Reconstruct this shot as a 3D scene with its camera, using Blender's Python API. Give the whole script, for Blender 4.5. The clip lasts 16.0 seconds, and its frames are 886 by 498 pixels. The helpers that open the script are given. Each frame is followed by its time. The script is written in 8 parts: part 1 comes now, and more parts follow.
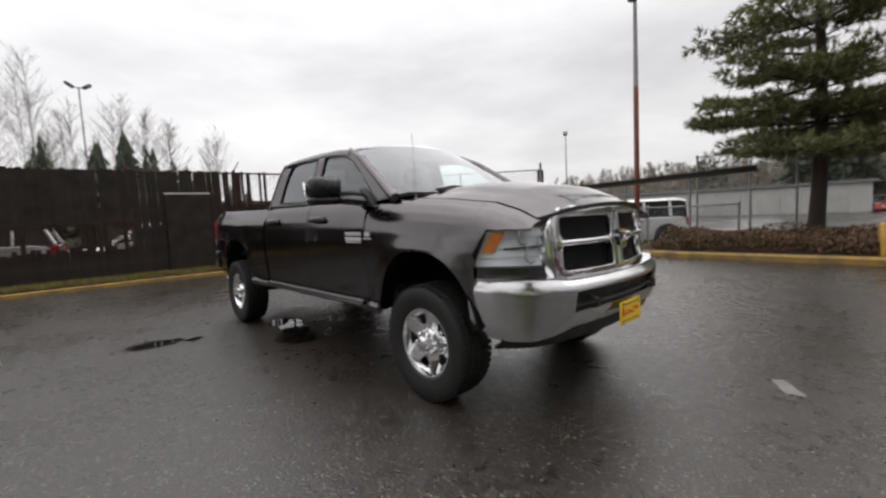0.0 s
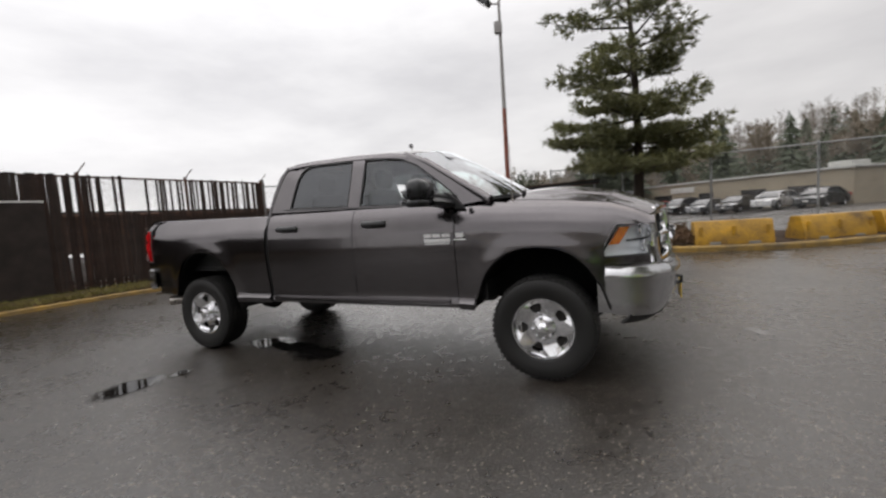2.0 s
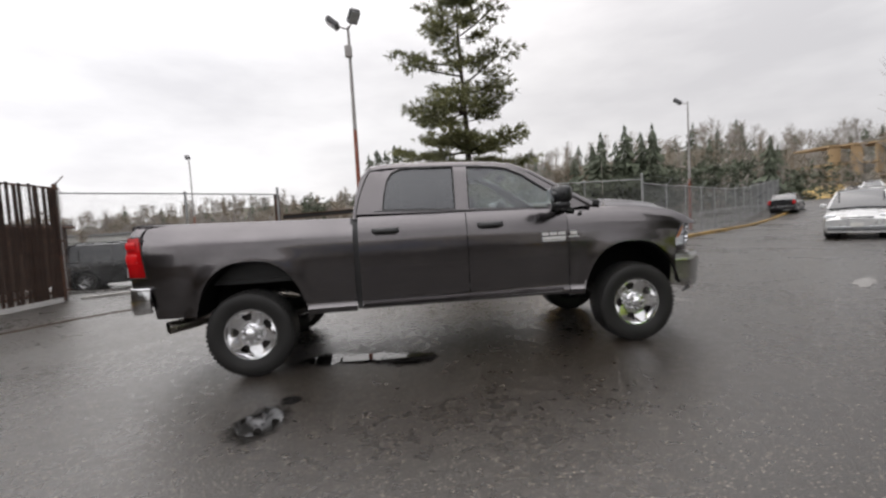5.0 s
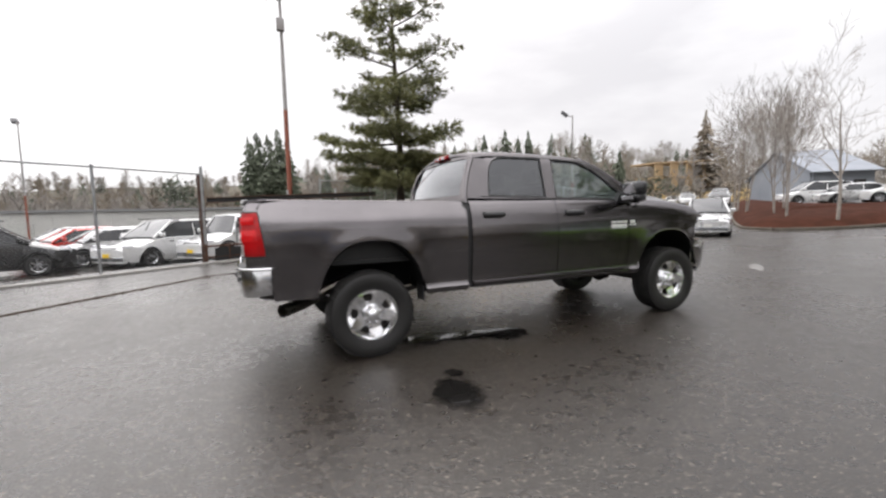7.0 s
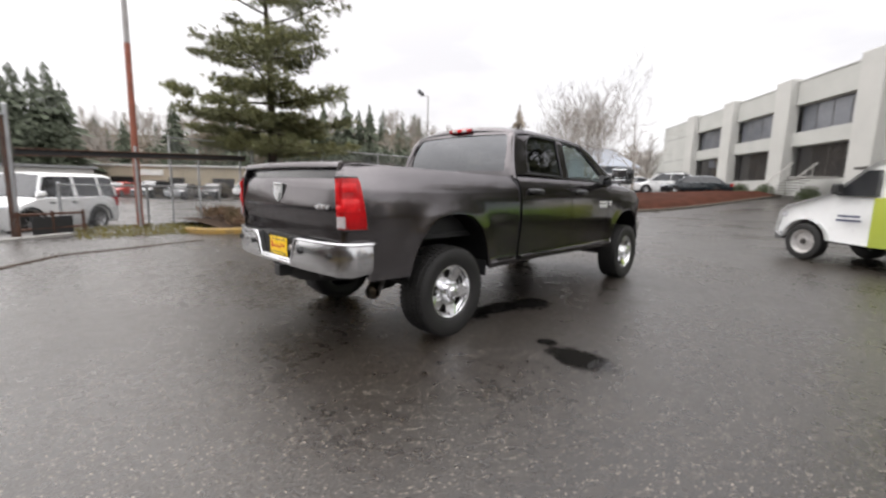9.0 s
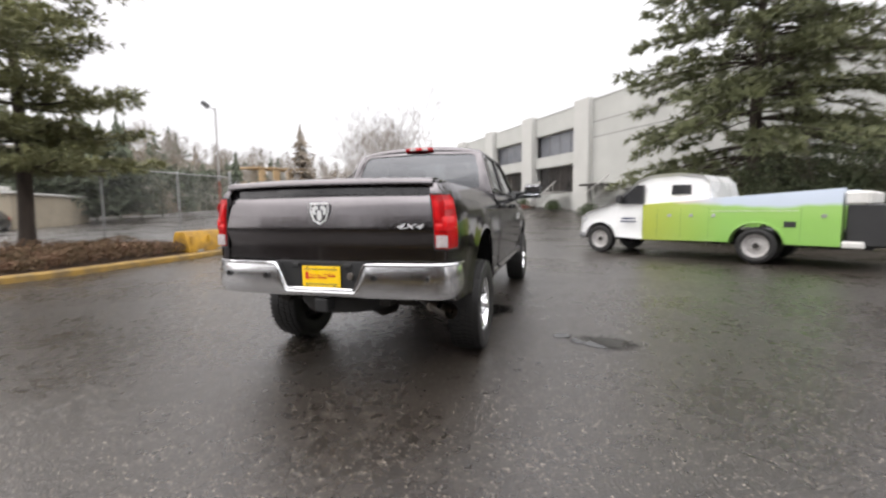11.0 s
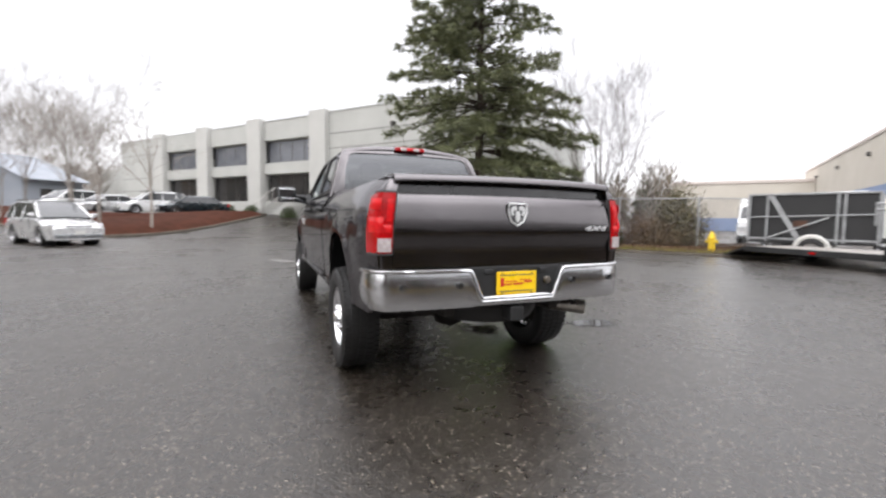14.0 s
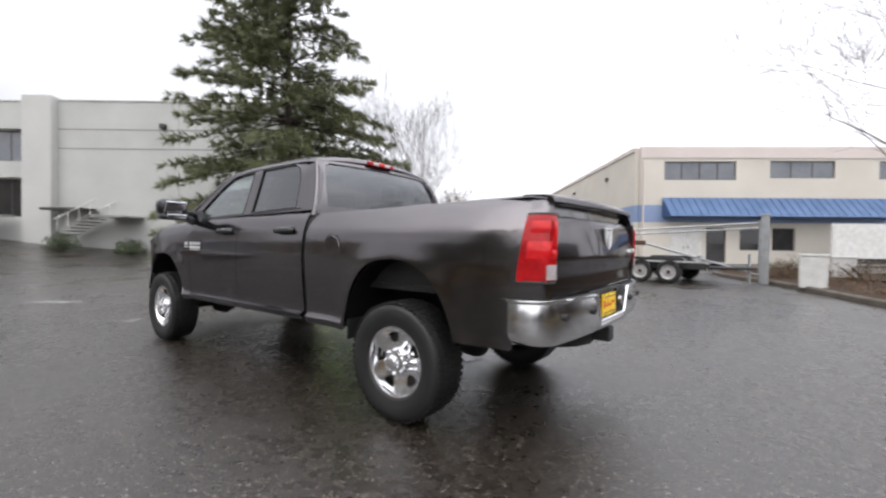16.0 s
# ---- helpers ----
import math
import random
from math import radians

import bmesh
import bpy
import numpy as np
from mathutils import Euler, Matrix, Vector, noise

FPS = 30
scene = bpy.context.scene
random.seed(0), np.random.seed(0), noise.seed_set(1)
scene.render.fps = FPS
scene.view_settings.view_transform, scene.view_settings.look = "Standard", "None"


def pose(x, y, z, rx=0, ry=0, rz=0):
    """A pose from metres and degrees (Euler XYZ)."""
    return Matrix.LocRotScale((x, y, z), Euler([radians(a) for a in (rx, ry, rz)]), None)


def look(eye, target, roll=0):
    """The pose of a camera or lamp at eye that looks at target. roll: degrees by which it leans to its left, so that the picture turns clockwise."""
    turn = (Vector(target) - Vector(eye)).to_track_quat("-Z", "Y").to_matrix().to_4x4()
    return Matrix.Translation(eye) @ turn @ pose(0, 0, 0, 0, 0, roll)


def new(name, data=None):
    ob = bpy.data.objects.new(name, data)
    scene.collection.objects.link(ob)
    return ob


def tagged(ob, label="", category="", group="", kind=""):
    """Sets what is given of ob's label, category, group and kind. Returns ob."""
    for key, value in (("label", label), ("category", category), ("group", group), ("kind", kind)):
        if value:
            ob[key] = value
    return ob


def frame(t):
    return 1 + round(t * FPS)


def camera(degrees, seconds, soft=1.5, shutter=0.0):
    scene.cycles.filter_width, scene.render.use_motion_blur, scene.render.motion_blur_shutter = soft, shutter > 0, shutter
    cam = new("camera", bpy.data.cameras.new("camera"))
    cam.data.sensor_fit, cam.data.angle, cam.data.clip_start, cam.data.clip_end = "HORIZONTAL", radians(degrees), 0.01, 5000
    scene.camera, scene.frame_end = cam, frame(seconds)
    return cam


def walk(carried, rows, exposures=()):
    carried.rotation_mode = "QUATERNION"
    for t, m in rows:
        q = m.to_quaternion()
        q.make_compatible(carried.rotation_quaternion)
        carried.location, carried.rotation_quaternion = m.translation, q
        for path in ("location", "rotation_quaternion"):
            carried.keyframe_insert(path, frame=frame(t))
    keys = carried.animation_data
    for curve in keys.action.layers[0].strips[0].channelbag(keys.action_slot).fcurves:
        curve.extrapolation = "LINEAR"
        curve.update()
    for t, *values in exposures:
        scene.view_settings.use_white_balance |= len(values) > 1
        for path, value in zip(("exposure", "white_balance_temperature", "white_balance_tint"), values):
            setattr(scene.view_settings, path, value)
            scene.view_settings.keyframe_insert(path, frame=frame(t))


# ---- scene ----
cam = camera(91.8, 16.0, soft=2.4, shutter=0.5)
PATH = [
    (0, (5.999, -2.813, 1.292), (4.537, -1.459, 1.128), -2.8),
    (0.5, (5.628, -3.152, 1.307), (4.296, -1.667, 1.154), -1.2),
    (1, (5.282, -3.546, 1.305), (4.126, -1.932, 1.071), -2.3),
    (1.5, (4.888, -3.857, 1.329), (3.856, -2.153, 1.157), -3.6),
    (2, (4.492, -4.171, 1.341), (3.649, -2.365, 1.178), -3.8),
    (2.5, (4.058, -4.425, 1.322), (3.362, -2.555, 1.179), -4.3),
    (3, (3.579, -4.638, 1.342), (3.018, -2.722, 1.226), -2.4),
    (3.5, (3.075, -4.875, 1.35), (2.646, -2.925, 1.231), -2.5),
    (4, (2.543, -5.009, 1.365), (2.307, -3.024, 1.285), -1.1),
    (4.2, (2.319, -5.092, 1.326), (2.186, -3.099, 1.229), -2.4),
    (6.3, (-0.097, -5.06, 1.329), (0.529, -3.164, 1.207), -0.4),
    (6.5, (-0.347, -5.025, 1.324), (0.348, -3.158, 1.157), -0.8),
    (7, (-0.882, -4.811, 1.322), (-0.116, -2.971, 1.153), -1.4),
    (7.5, (-1.429, -4.58, 1.323), (-0.534, -2.798, 1.17), -2.3),
    (8, (-1.891, -4.277, 1.317), (-0.804, -2.604, 1.178), -1.6),
    (8.5, (-2.339, -3.926, 1.298), (-1.086, -2.373, 1.167), -1.0),
    (8.7, (-2.488, -3.752, 1.306), (-1.171, -2.262, 1.096), 0.2),
    (10.8, (-3.708, -1.862, 1.271), (-1.831, -1.209, 1.045), -0.5),
    (11, (-3.784, -1.665, 1.263), (-1.868, -1.124, 1.076), -0.7),
    (11.5, (-3.816, -1.134, 1.273), (-1.847, -0.822, 1.115), 1.3),
    (12, (-3.864, -0.591, 1.26), (-1.875, -0.521, 1.061), 0.4),
    (12.5, (-3.795, -0.054, 1.256), (-1.802, -0.129, 1.102), 0.4),
    (13, (-3.769, 0.513, 1.253), (-1.798, 0.23, 1.067), 1.3),
    (13.5, (-3.632, 1.038, 1.237), (-1.701, 0.543, 1.066), 0.7),
    (14, (-3.494, 1.557, 1.211), (-1.66, 0.773, 1.066), 0.7),
    (14.5, (-3.253, 2.01, 1.208), (-1.519, 1.019, 1.098), -0.6),
    (15, (-2.928, 2.435, 1.208), (-1.345, 1.216, 1.12), 0.5),
    (15.5, (-2.484, 2.764, 1.207), (-1.103, 1.318, 1.177), 0.5),
    (16, (-1.964, 3.054, 1.198), (-0.759, 1.458, 1.169), 0.6),
]
walk(cam, [(t, look(eye, target, roll)) for t, eye, target, roll in PATH], exposures=[(0, .0, 6560, 11.5), (4, .13, 6540, 12), (6.5, .56, 6500, 12.5), (8.5, .74, 6500, 12.5), (12.5, .99, 6480, 13), (14.5, .88, 6320, 12.5), (16, .73, 6230, 12.5)])

# ---- small building kit ----
def lerp(a, b, t):
    return a + (b - a) * t


def sm(a, b, x):
    """Smooth step from 0 at a to 1 at b."""
    t = min(1.0, max(0.0, (x - a) / (b - a)))
    return t * t * (3 - 2 * t)


def curve(pts, n=8):
    """A smooth way through points."""
    out = []
    P = [pts[0]] + list(pts) + [pts[-1]]
    for i in range(1, len(P) - 2):
        for k in range(n):
            t = k / n
            a, b, c, d = (Vector((*q, 0)) if len(q) == 2 else Vector(q) for q in P[i - 1:i + 3])
            v = .5 * ((2 * b) + (c - a) * t + (2 * a - 5 * b + 4 * c - d) * t * t + (3 * b - a - 3 * c + d) * t ** 3)
            out.append(tuple(v)[:len(pts[0])])
    out.append(tuple(pts[-1]))
    return out


class G:
    """Vertices and faces of one mesh in the making."""

    def __init__(self):
        self.v, self.f, self.m = [], [], []

    def add(self, verts, faces, mi=0):
        o = len(self.v)
        self.v += [tuple(p) for p in verts]
        self.f += [tuple(i + o for i in f) for f in faces]
        self.m += [mi] * len(faces)
        return self

    def box(self, x0, x1, y0, y1, z0, z1, b=0.0, mi=0, M=None):
        if x1 < x0: x0, x1 = x1, x0
        if y1 < y0: y0, y1 = y1, y0
        if z1 < z0: z0, z1 = z1, z0
        b = min(b, (x1 - x0) * .45, (y1 - y0) * .45, (z1 - z0) * .45)
        c, h = ((x0 + x1) / 2, (y0 + y1) / 2, (z0 + z1) / 2), ((x1 - x0) / 2, (y1 - y0) / 2, (z1 - z0) / 2)
        S = [(a, d, e) for a in (-1, 1) for d in (-1, 1) for e in (-1, 1)]
        if b <= 0:
            vs = [tuple(c[k] + s[k] * h[k] for k in range(3)) for s in S]
            fs = [(0, 1, 3, 2), (4, 6, 7, 5), (0, 4, 5, 1), (2, 3, 7, 6), (0, 2, 6, 4), (1, 5, 7, 3)]
        else:
            vs, at = [], {}
            for s in S:
                for k in range(3):
                    at[s, k] = len(vs)
                    vs.append(tuple(c[j] + s[j] * (h[j] - (0 if j == k else b)) for j in range(3)))
            fs = []
            for k in range(3):
                i, j = [q for q in range(3) if q != k]
                for sk in (-1, 1):
                    loop = []
                    for si, sj in ((-1, -1), (1, -1), (1, 1), (-1, 1)):
                        s = [0, 0, 0]
                        s[k], s[i], s[j] = sk, si, sj
                        loop.append(at[tuple(s), k])
                    fs.append(tuple(loop))
            for k in range(3):
                i, j = [q for q in range(3) if q != k]
                for si in (-1, 1):
                    for sj in (-1, 1):
                        a, d = [0, 0, 0], [0, 0, 0]
                        a[i] = d[i] = si
                        a[j] = d[j] = sj
                        a[k], d[k] = -1, 1
                        a, d = tuple(a), tuple(d)
                        fs.append((at[a, i], at[d, i], at[d, j], at[a, j]))
            for s in S:
                fs.append((at[s, 0], at[s, 1], at[s, 2]))
        if M is not None:
            vs = [tuple(M @ Vector(p)) for p in vs]
        return self.add(vs, fs, mi)

    def grid(self, rows, mi=0, close_u=False):
        n, o = len(rows[0]), len(self.v)
        for r in rows:
            self.v += [tuple(p) for p in r]
        w = n if close_u else n - 1
        for i in range(len(rows) - 1):
            for j in range(w):
                k = (j + 1) % n
                self.f.append((o + i * n + j, o + i * n + k, o + (i + 1) * n + k, o + (i + 1) * n + j))
                self.m.append(mi)
        return self

    def cap(self, ring, mi=0):
        return self.add(ring, [tuple(range(len(ring)))], mi)

    def tube(self, path, r, n=8, caps=True, mi=0):
        path = [Vector(p) for p in path]
        rs = r if isinstance(r, (list, tuple)) else [r] * len(path)
        rows, side = [], None
        for i, p in enumerate(path):
            d = (path[min(i + 1, len(path) - 1)] - path[max(i - 1, 0)])
            d = d.normalized() if d.length > 1e-9 else Vector((0, 0, 1))
            if side is None:
                side = d.orthogonal().normalized()
            else:
                side = (side - d * side.dot(d))
                side = side.normalized() if side.length > 1e-6 else d.orthogonal().normalized()
            up = d.cross(side)
            rows.append([p + (side * math.cos(2 * math.pi * k / n) + up * math.sin(2 * math.pi * k / n)) * rs[i] for k in range(n)])
        self.grid(rows, mi, True)
        if caps:
            self.cap(rows[0][::-1], mi)
            self.cap(rows[-1], mi)
        return self

    def lathe(self, prof, n=32, M=None, mi=0, a0=0.0, a1=None):
        """prof: (radius, along y); turned about the y axis."""
        full = a1 is None
        a1 = 2 * math.pi if full else a1
        M = M or Matrix()
        rows = [[M @ Vector((r * math.cos(a0 + (a1 - a0) * k / n), y, r * math.sin(a0 + (a1 - a0) * k / n))) for k in range(n if full else n + 1)] for r, y in prof]
        return self.grid(rows, mi, full)

    def extr(self, poly, axis, a0, a1, mi=0, M=None):
        """A prism from a flat outline; axis is the way it is drawn out."""
        def put(p, a):
            q = list(p)
            q.insert("xyz".index(axis), a)
            return tuple(M @ Vector(q)) if M is not None else tuple(q)
        n = len(poly)
        A, B = [put(p, a0) for p in poly], [put(p, a1) for p in poly]
        fs = [tuple(range(n))[::-1], tuple(range(n, 2 * n))] + [(i, (i + 1) % n, n + (i + 1) % n, n + i) for i in range(n)]
        return self.add(A + B, fs, mi)

    def holed(self, outer, holes, put, mi=0):
        """A flat outline with holes, filled and laid on a surface by put(u, w)."""
        bm = bmesh.new()
        edges = []
        for loop in [outer] + holes:
            vs = [bm.verts.new((u, w, 0)) for u, w in loop]
            edges += [bm.edges.new((vs[i], vs[(i + 1) % len(vs)])) for i in range(len(vs))]
        bmesh.ops.triangle_fill(bm, use_beauty=True, use_dissolve=False, edges=edges, normal=(0, 0, 1))
        bm.verts.index_update()
        self.add([put(v.co.x, v.co.y) for v in bm.verts], [tuple(v.index for v in f.verts) for f in bm.faces], mi)
        bm.free()
        return self

    def mirrored(self, axis=1):
        g = G()
        g.v = [tuple(-c if i == axis else c for i, c in enumerate(p)) for p in self.v]
        g.f = [f[::-1] for f in self.f]
        g.m = list(self.m)
        return g

    def moved(self, M):
        g = G()
        g.v = [tuple(M @ Vector(p)) for p in self.v]
        g.f, g.m = list(self.f), list(self.m)
        return g

    def mesh(self, name, mats, smooth=None, fix=True):
        me = bpy.data.meshes.new(name)
        me.from_pydata(self.v, [], self.f)
        for m in (mats if isinstance(mats, (list, tuple)) else [mats]):
            me.materials.append(m)
        if any(self.m):
            me.polygons.foreach_set("material_index", self.m)
        if fix and len(self.f) < 60000:
            bm = bmesh.new()
            bm.from_mesh(me)
            bmesh.ops.remove_doubles(bm, verts=bm.verts, dist=1e-5)
            bmesh.ops.recalc_face_normals(bm, faces=bm.faces)
            bm.to_mesh(me)
            bm.free()
        if smooth is not None:
            me.polygons.foreach_set("use_smooth", [True] * len(me.polygons))
            me.set_sharp_from_angle(angle=radians(smooth))
        me.update()
        return me


def thing(name, label, category, group="", kind="", at=None, g=None, mats=None, smooth=None):
    """A top-level thing: an Empty, or one mesh where g is given."""
    ob = new(name, g.mesh(name, mats, smooth) if g else None)
    if at is not None:
        ob.matrix_basis = at
    return tagged(ob, label, category, group, kind)


CORE = Vector((1.9, 0, 1.0))


def outward(me, core):
    """Turn an open sheet so that it looks away from core."""
    me.update()
    s = sum(p.area * p.normal.dot((p.center - core).normalized()) for p in me.polygons)
    if s < 0:
        me.flip_normals()
        me.update()


CRISP = []


def part(name, g, mats, parent, label="", smooth=None, thick=0.0, fix=True, kind="", core=None):
    ob = new(name, g.mesh(name, mats, smooth, fix) if isinstance(g, G) else g)
    if core is not None or thick:
        outward(ob.data, core or CORE)
    ob.parent = parent
    if label:
        ob["label"] = label
    if kind:
        ob["kind"] = kind
    if thick:
        s = ob.modifiers.new("thickness", "SOLIDIFY")
        s.thickness, s.offset = thick, -1
        if smooth:
            CRISP.append((ob, smooth))
    return ob


# ---- materials ----
def mat(name, col, rough=0.6, metal=0.0, col2=None, scale=6.0, fine=60.0, bump=0.0, bump_scale=None, coat=0.0, vary=0.25, rough_vary=0.1,
        trans=0.0, emit=None, emit_k=1.0, alpha=1.0, island=0.0, spec=0.5, ior=1.45, stretch=(1, 1, 1)):
    m = bpy.data.materials.new(name)
    m.use_nodes = True
    nt = m.node_tree
    N, L = nt.nodes, nt.links
    b = N["Principled BSDF"]
    b.inputs["Roughness"].default_value, b.inputs["Metallic"].default_value = rough, metal
    b.inputs["Coat Weight"].default_value, b.inputs["Coat Roughness"].default_value = coat, 0.03
    b.inputs["Transmission Weight"].default_value, b.inputs["IOR"].default_value = trans, ior
    b.inputs["Specular IOR Level"].default_value = spec
    b.inputs["Alpha"].default_value = alpha
    col2 = col2 or tuple(c * (1 - vary) for c in col)
    tc = N.new("ShaderNodeTexCoord")
    mp = N.new("ShaderNodeMapping")
    mp.inputs["Scale"].default_value = stretch
    L.new(tc.outputs["Object"], mp.inputs["Vector"])
    big, small = N.new("ShaderNodeTexNoise"), N.new("ShaderNodeTexNoise")
    big.inputs["Scale"].default_value, big.inputs["Detail"].default_value = scale, 5
    small.inputs["Scale"].default_value, small.inputs["Detail"].default_value = fine, 3
    L.new(mp.outputs["Vector"], big.inputs["Vector"])
    L.new(mp.outputs["Vector"], small.inputs["Vector"])
    add = N.new("ShaderNodeMath")
    add.operation = "MULTIPLY_ADD"
    L.new(small.outputs["Fac"], add.inputs[0])
    add.inputs[1].default_value = 0.45
    L.new(big.outputs["Fac"], add.inputs[2])
    ramp = N.new("ShaderNodeMapRange")
    ramp.inputs["From Min"].default_value, ramp.inputs["From Max"].default_value = 0.45, 1.0
    L.new(add.outputs[0], ramp.inputs["Value"])
    mix = N.new("ShaderNodeMix")
    mix.data_type = "RGBA"
    L.new(ramp.outputs["Result"], mix.inputs["Factor"])
    mix.inputs["A"].default_value, mix.inputs["B"].default_value = (*col, 1), (*col2, 1)
    out = mix.outputs["Result"]
    if island:
        geo = N.new("ShaderNodeNewGeometry")
        oi = N.new("ShaderNodeObjectInfo")
        s = N.new("ShaderNodeMath")
        s.operation = "ADD"
        L.new(geo.outputs["Random Per Island"], s.inputs[0])
        L.new(oi.outputs["Random"], s.inputs[1])
        r = N.new("ShaderNodeMapRange")
        r.inputs["From Max"].default_value = 2
        r.inputs["To Min"].default_value, r.inputs["To Max"].default_value = 1 - island, 1 + island
        L.new(s.outputs[0], r.inputs["Value"])
        h = N.new("ShaderNodeHueSaturation")
        L.new(r.outputs["Result"], h.inputs["Value"])
        L.new(out, h.inputs["Color"])
        out = h.outputs["Color"]
    L.new(out, b.inputs["Base Color"])
    if rough_vary:
        rr = N.new("ShaderNodeMapRange")
        rr.inputs["From Min"].default_value, rr.inputs["From Max"].default_value = 0.3, 0.7
        rr.inputs["To Min"].default_value, rr.inputs["To Max"].default_value = max(0, rough - rough_vary), min(1, rough + rough_vary)
        L.new(big.outputs["Fac"], rr.inputs["Value"])
        L.new(rr.outputs["Result"], b.inputs["Roughness"])
    if bump:
        bp = N.new("ShaderNodeBump")
        bp.inputs["Strength"].default_value = bump
        bp.inputs["Distance"].default_value = 0.02
        if bump_scale:
            n3 = N.new("ShaderNodeTexNoise")
            n3.inputs["Scale"].default_value = bump_scale
            L.new(mp.outputs["Vector"], n3.inputs["Vector"])
            L.new(n3.outputs["Fac"], bp.inputs["Height"])
        else:
            L.new(add.outputs[0], bp.inputs["Height"])
        L.new(bp.outputs["Normal"], b.inputs["Normal"])
    if emit:
        b.inputs["Emission Color"].default_value, b.inputs["Emission Strength"].default_value = (*emit, 1), emit_k
    return m


def glass(name, tint, rough=0.0):
    """A clear or tinted pane: part mirror, part see-through."""
    m = bpy.data.materials.new(name)
    m.use_nodes = True
    N, L = m.node_tree.nodes, m.node_tree.links
    N.remove(N["Principled BSDF"])
    t, g, mx, fr = N.new("ShaderNodeBsdfTransparent"), N.new("ShaderNodeBsdfGlossy"), N.new("ShaderNodeMixShader"), N.new("ShaderNodeLayerWeight")
    t.inputs["Color"].default_value = (*tint, 1)
    g.inputs["Roughness"].default_value = rough
    g.inputs["Color"].default_value = (.95, .97, 1, 1)
    fr.inputs["Blend"].default_value = .5
    pw, ad = N.new("ShaderNodeMath"), N.new("ShaderNodeMath")
    pw.operation, ad.operation = "POWER", "MULTIPLY_ADD"
    L.new(fr.outputs["Facing"], pw.inputs[0])
    pw.inputs[1].default_value = 4.0
    L.new(pw.outputs[0], ad.inputs[0])
    ad.inputs[1].default_value, ad.inputs[2].default_value = .92, .085
    L.new(ad.outputs[0], mx.inputs["Fac"])
    L.new(t.outputs[0], mx.inputs[1])
    L.new(g.outputs[0], mx.inputs[2])
    L.new(mx.outputs[0], N["Material Output"].inputs["Surface"])
    return m

# ---- sky and sun: a bright, even overcast ----
world = bpy.data.worlds.new("overcast_sky")
scene.world = world
world.use_nodes = True
WN, WL = world.node_tree.nodes, world.node_tree.links
bg = WN["Background"]
sky = WN.new("ShaderNodeTexSky")
sky.sky_type, sky.sun_disc = "NISHITA", False
sky.sun_elevation, sky.sun_rotation = radians(47), radians(21)
sky.air_density, sky.dust_density = 1.0, 4.0
wtc = WN.new("ShaderNodeTexCoord")
wmp = WN.new("ShaderNodeMapping")
wmp.inputs["Scale"].default_value = (1.6, 1.6, 5.0)
WL.new(wtc.outputs["Generated"], wmp.inputs["Vector"])
cloud = WN.new("ShaderNodeTexNoise")
cloud.inputs["Scale"].default_value, cloud.inputs["Detail"].default_value, cloud.inputs["Roughness"].default_value = 1.3, 6, 0.55
WL.new(wmp.outputs["Vector"], cloud.inputs["Vector"])
cramp = WN.new("ShaderNodeValToRGB")
cramp.color_ramp.elements[0].position, cramp.color_ramp.elements[0].color = 0.34, (7.8, 7.8, 7.95, 1)
cramp.color_ramp.elements[1].position, cramp.color_ramp.elements[1].color = 0.66, (10.4, 10.4, 10.4, 1)
WL.new(cloud.outputs["Fac"], cramp.inputs["Fac"])
wmix = WN.new("ShaderNodeMix")
wmix.data_type = "RGBA"
wmix.inputs["Factor"].default_value = 0.93
WL.new(sky.outputs["Color"], wmix.inputs["A"])
WL.new(cramp.outputs["Color"], wmix.inputs["B"])
# an overcast sky grows brighter towards the zenith
wsep = WN.new("ShaderNodeSeparateXYZ")
WL.new(wtc.outputs["Generated"], wsep.inputs["Vector"])
wup = WN.new("ShaderNodeMapRange")
wup.interpolation_type = "SMOOTHSTEP"
wup.inputs["From Min"].default_value, wup.inputs["From Max"].default_value = .26, 1.0
wup.inputs["To Min"].default_value, wup.inputs["To Max"].default_value = 1.0, 2.55
WL.new(wsep.outputs["Z"], wup.inputs["Value"])
wmul = WN.new("ShaderNodeMix")
wmul.data_type, wmul.blend_type = "RGBA", "MULTIPLY"
wmul.inputs["Factor"].default_value = 1
WL.new(wmix.outputs["Result"], wmul.inputs["A"])
WL.new(wup.outputs["Result"], wmul.inputs["B"])
# the cloud is thinner, and so brighter, towards the west
wdot = WN.new("ShaderNodeVectorMath")
wdot.operation = "DOT_PRODUCT"
wdot.inputs[1].default_value = (math.cos(radians(25)), math.sin(radians(25)), 0)
WL.new(wtc.outputs["Generated"], wdot.inputs[0])
wside = WN.new("ShaderNodeMapRange")
wside.interpolation_type = "SMOOTHSTEP"
wside.inputs["From Min"].default_value, wside.inputs["From Max"].default_value = -.9, 1.0
wside.inputs["To Min"].default_value, wside.inputs["To Max"].default_value = 1.10, .71
WL.new(wdot.outputs["Value"], wside.inputs["Value"])
wmul2 = WN.new("ShaderNodeMix")
wmul2.data_type, wmul2.blend_type = "RGBA", "MULTIPLY"
wmul2.inputs["Factor"].default_value = 1
WL.new(wmul.outputs["Result"], wmul2.inputs["A"])
WL.new(wside.outputs["Result"], wmul2.inputs["B"])
WL.new(wmul2.outputs["Result"], bg.inputs["Color"])
bg.inputs["Strength"].default_value = 0.1
sun_data = bpy.data.lights.new("sun", "SUN")
sun_data.energy, sun_data.angle, sun_data.color = .8, radians(90), (1, .97, .93)
sun = new("sun", sun_data)
sun.matrix_basis = look((0, 0, 30), (10, -26, 0))

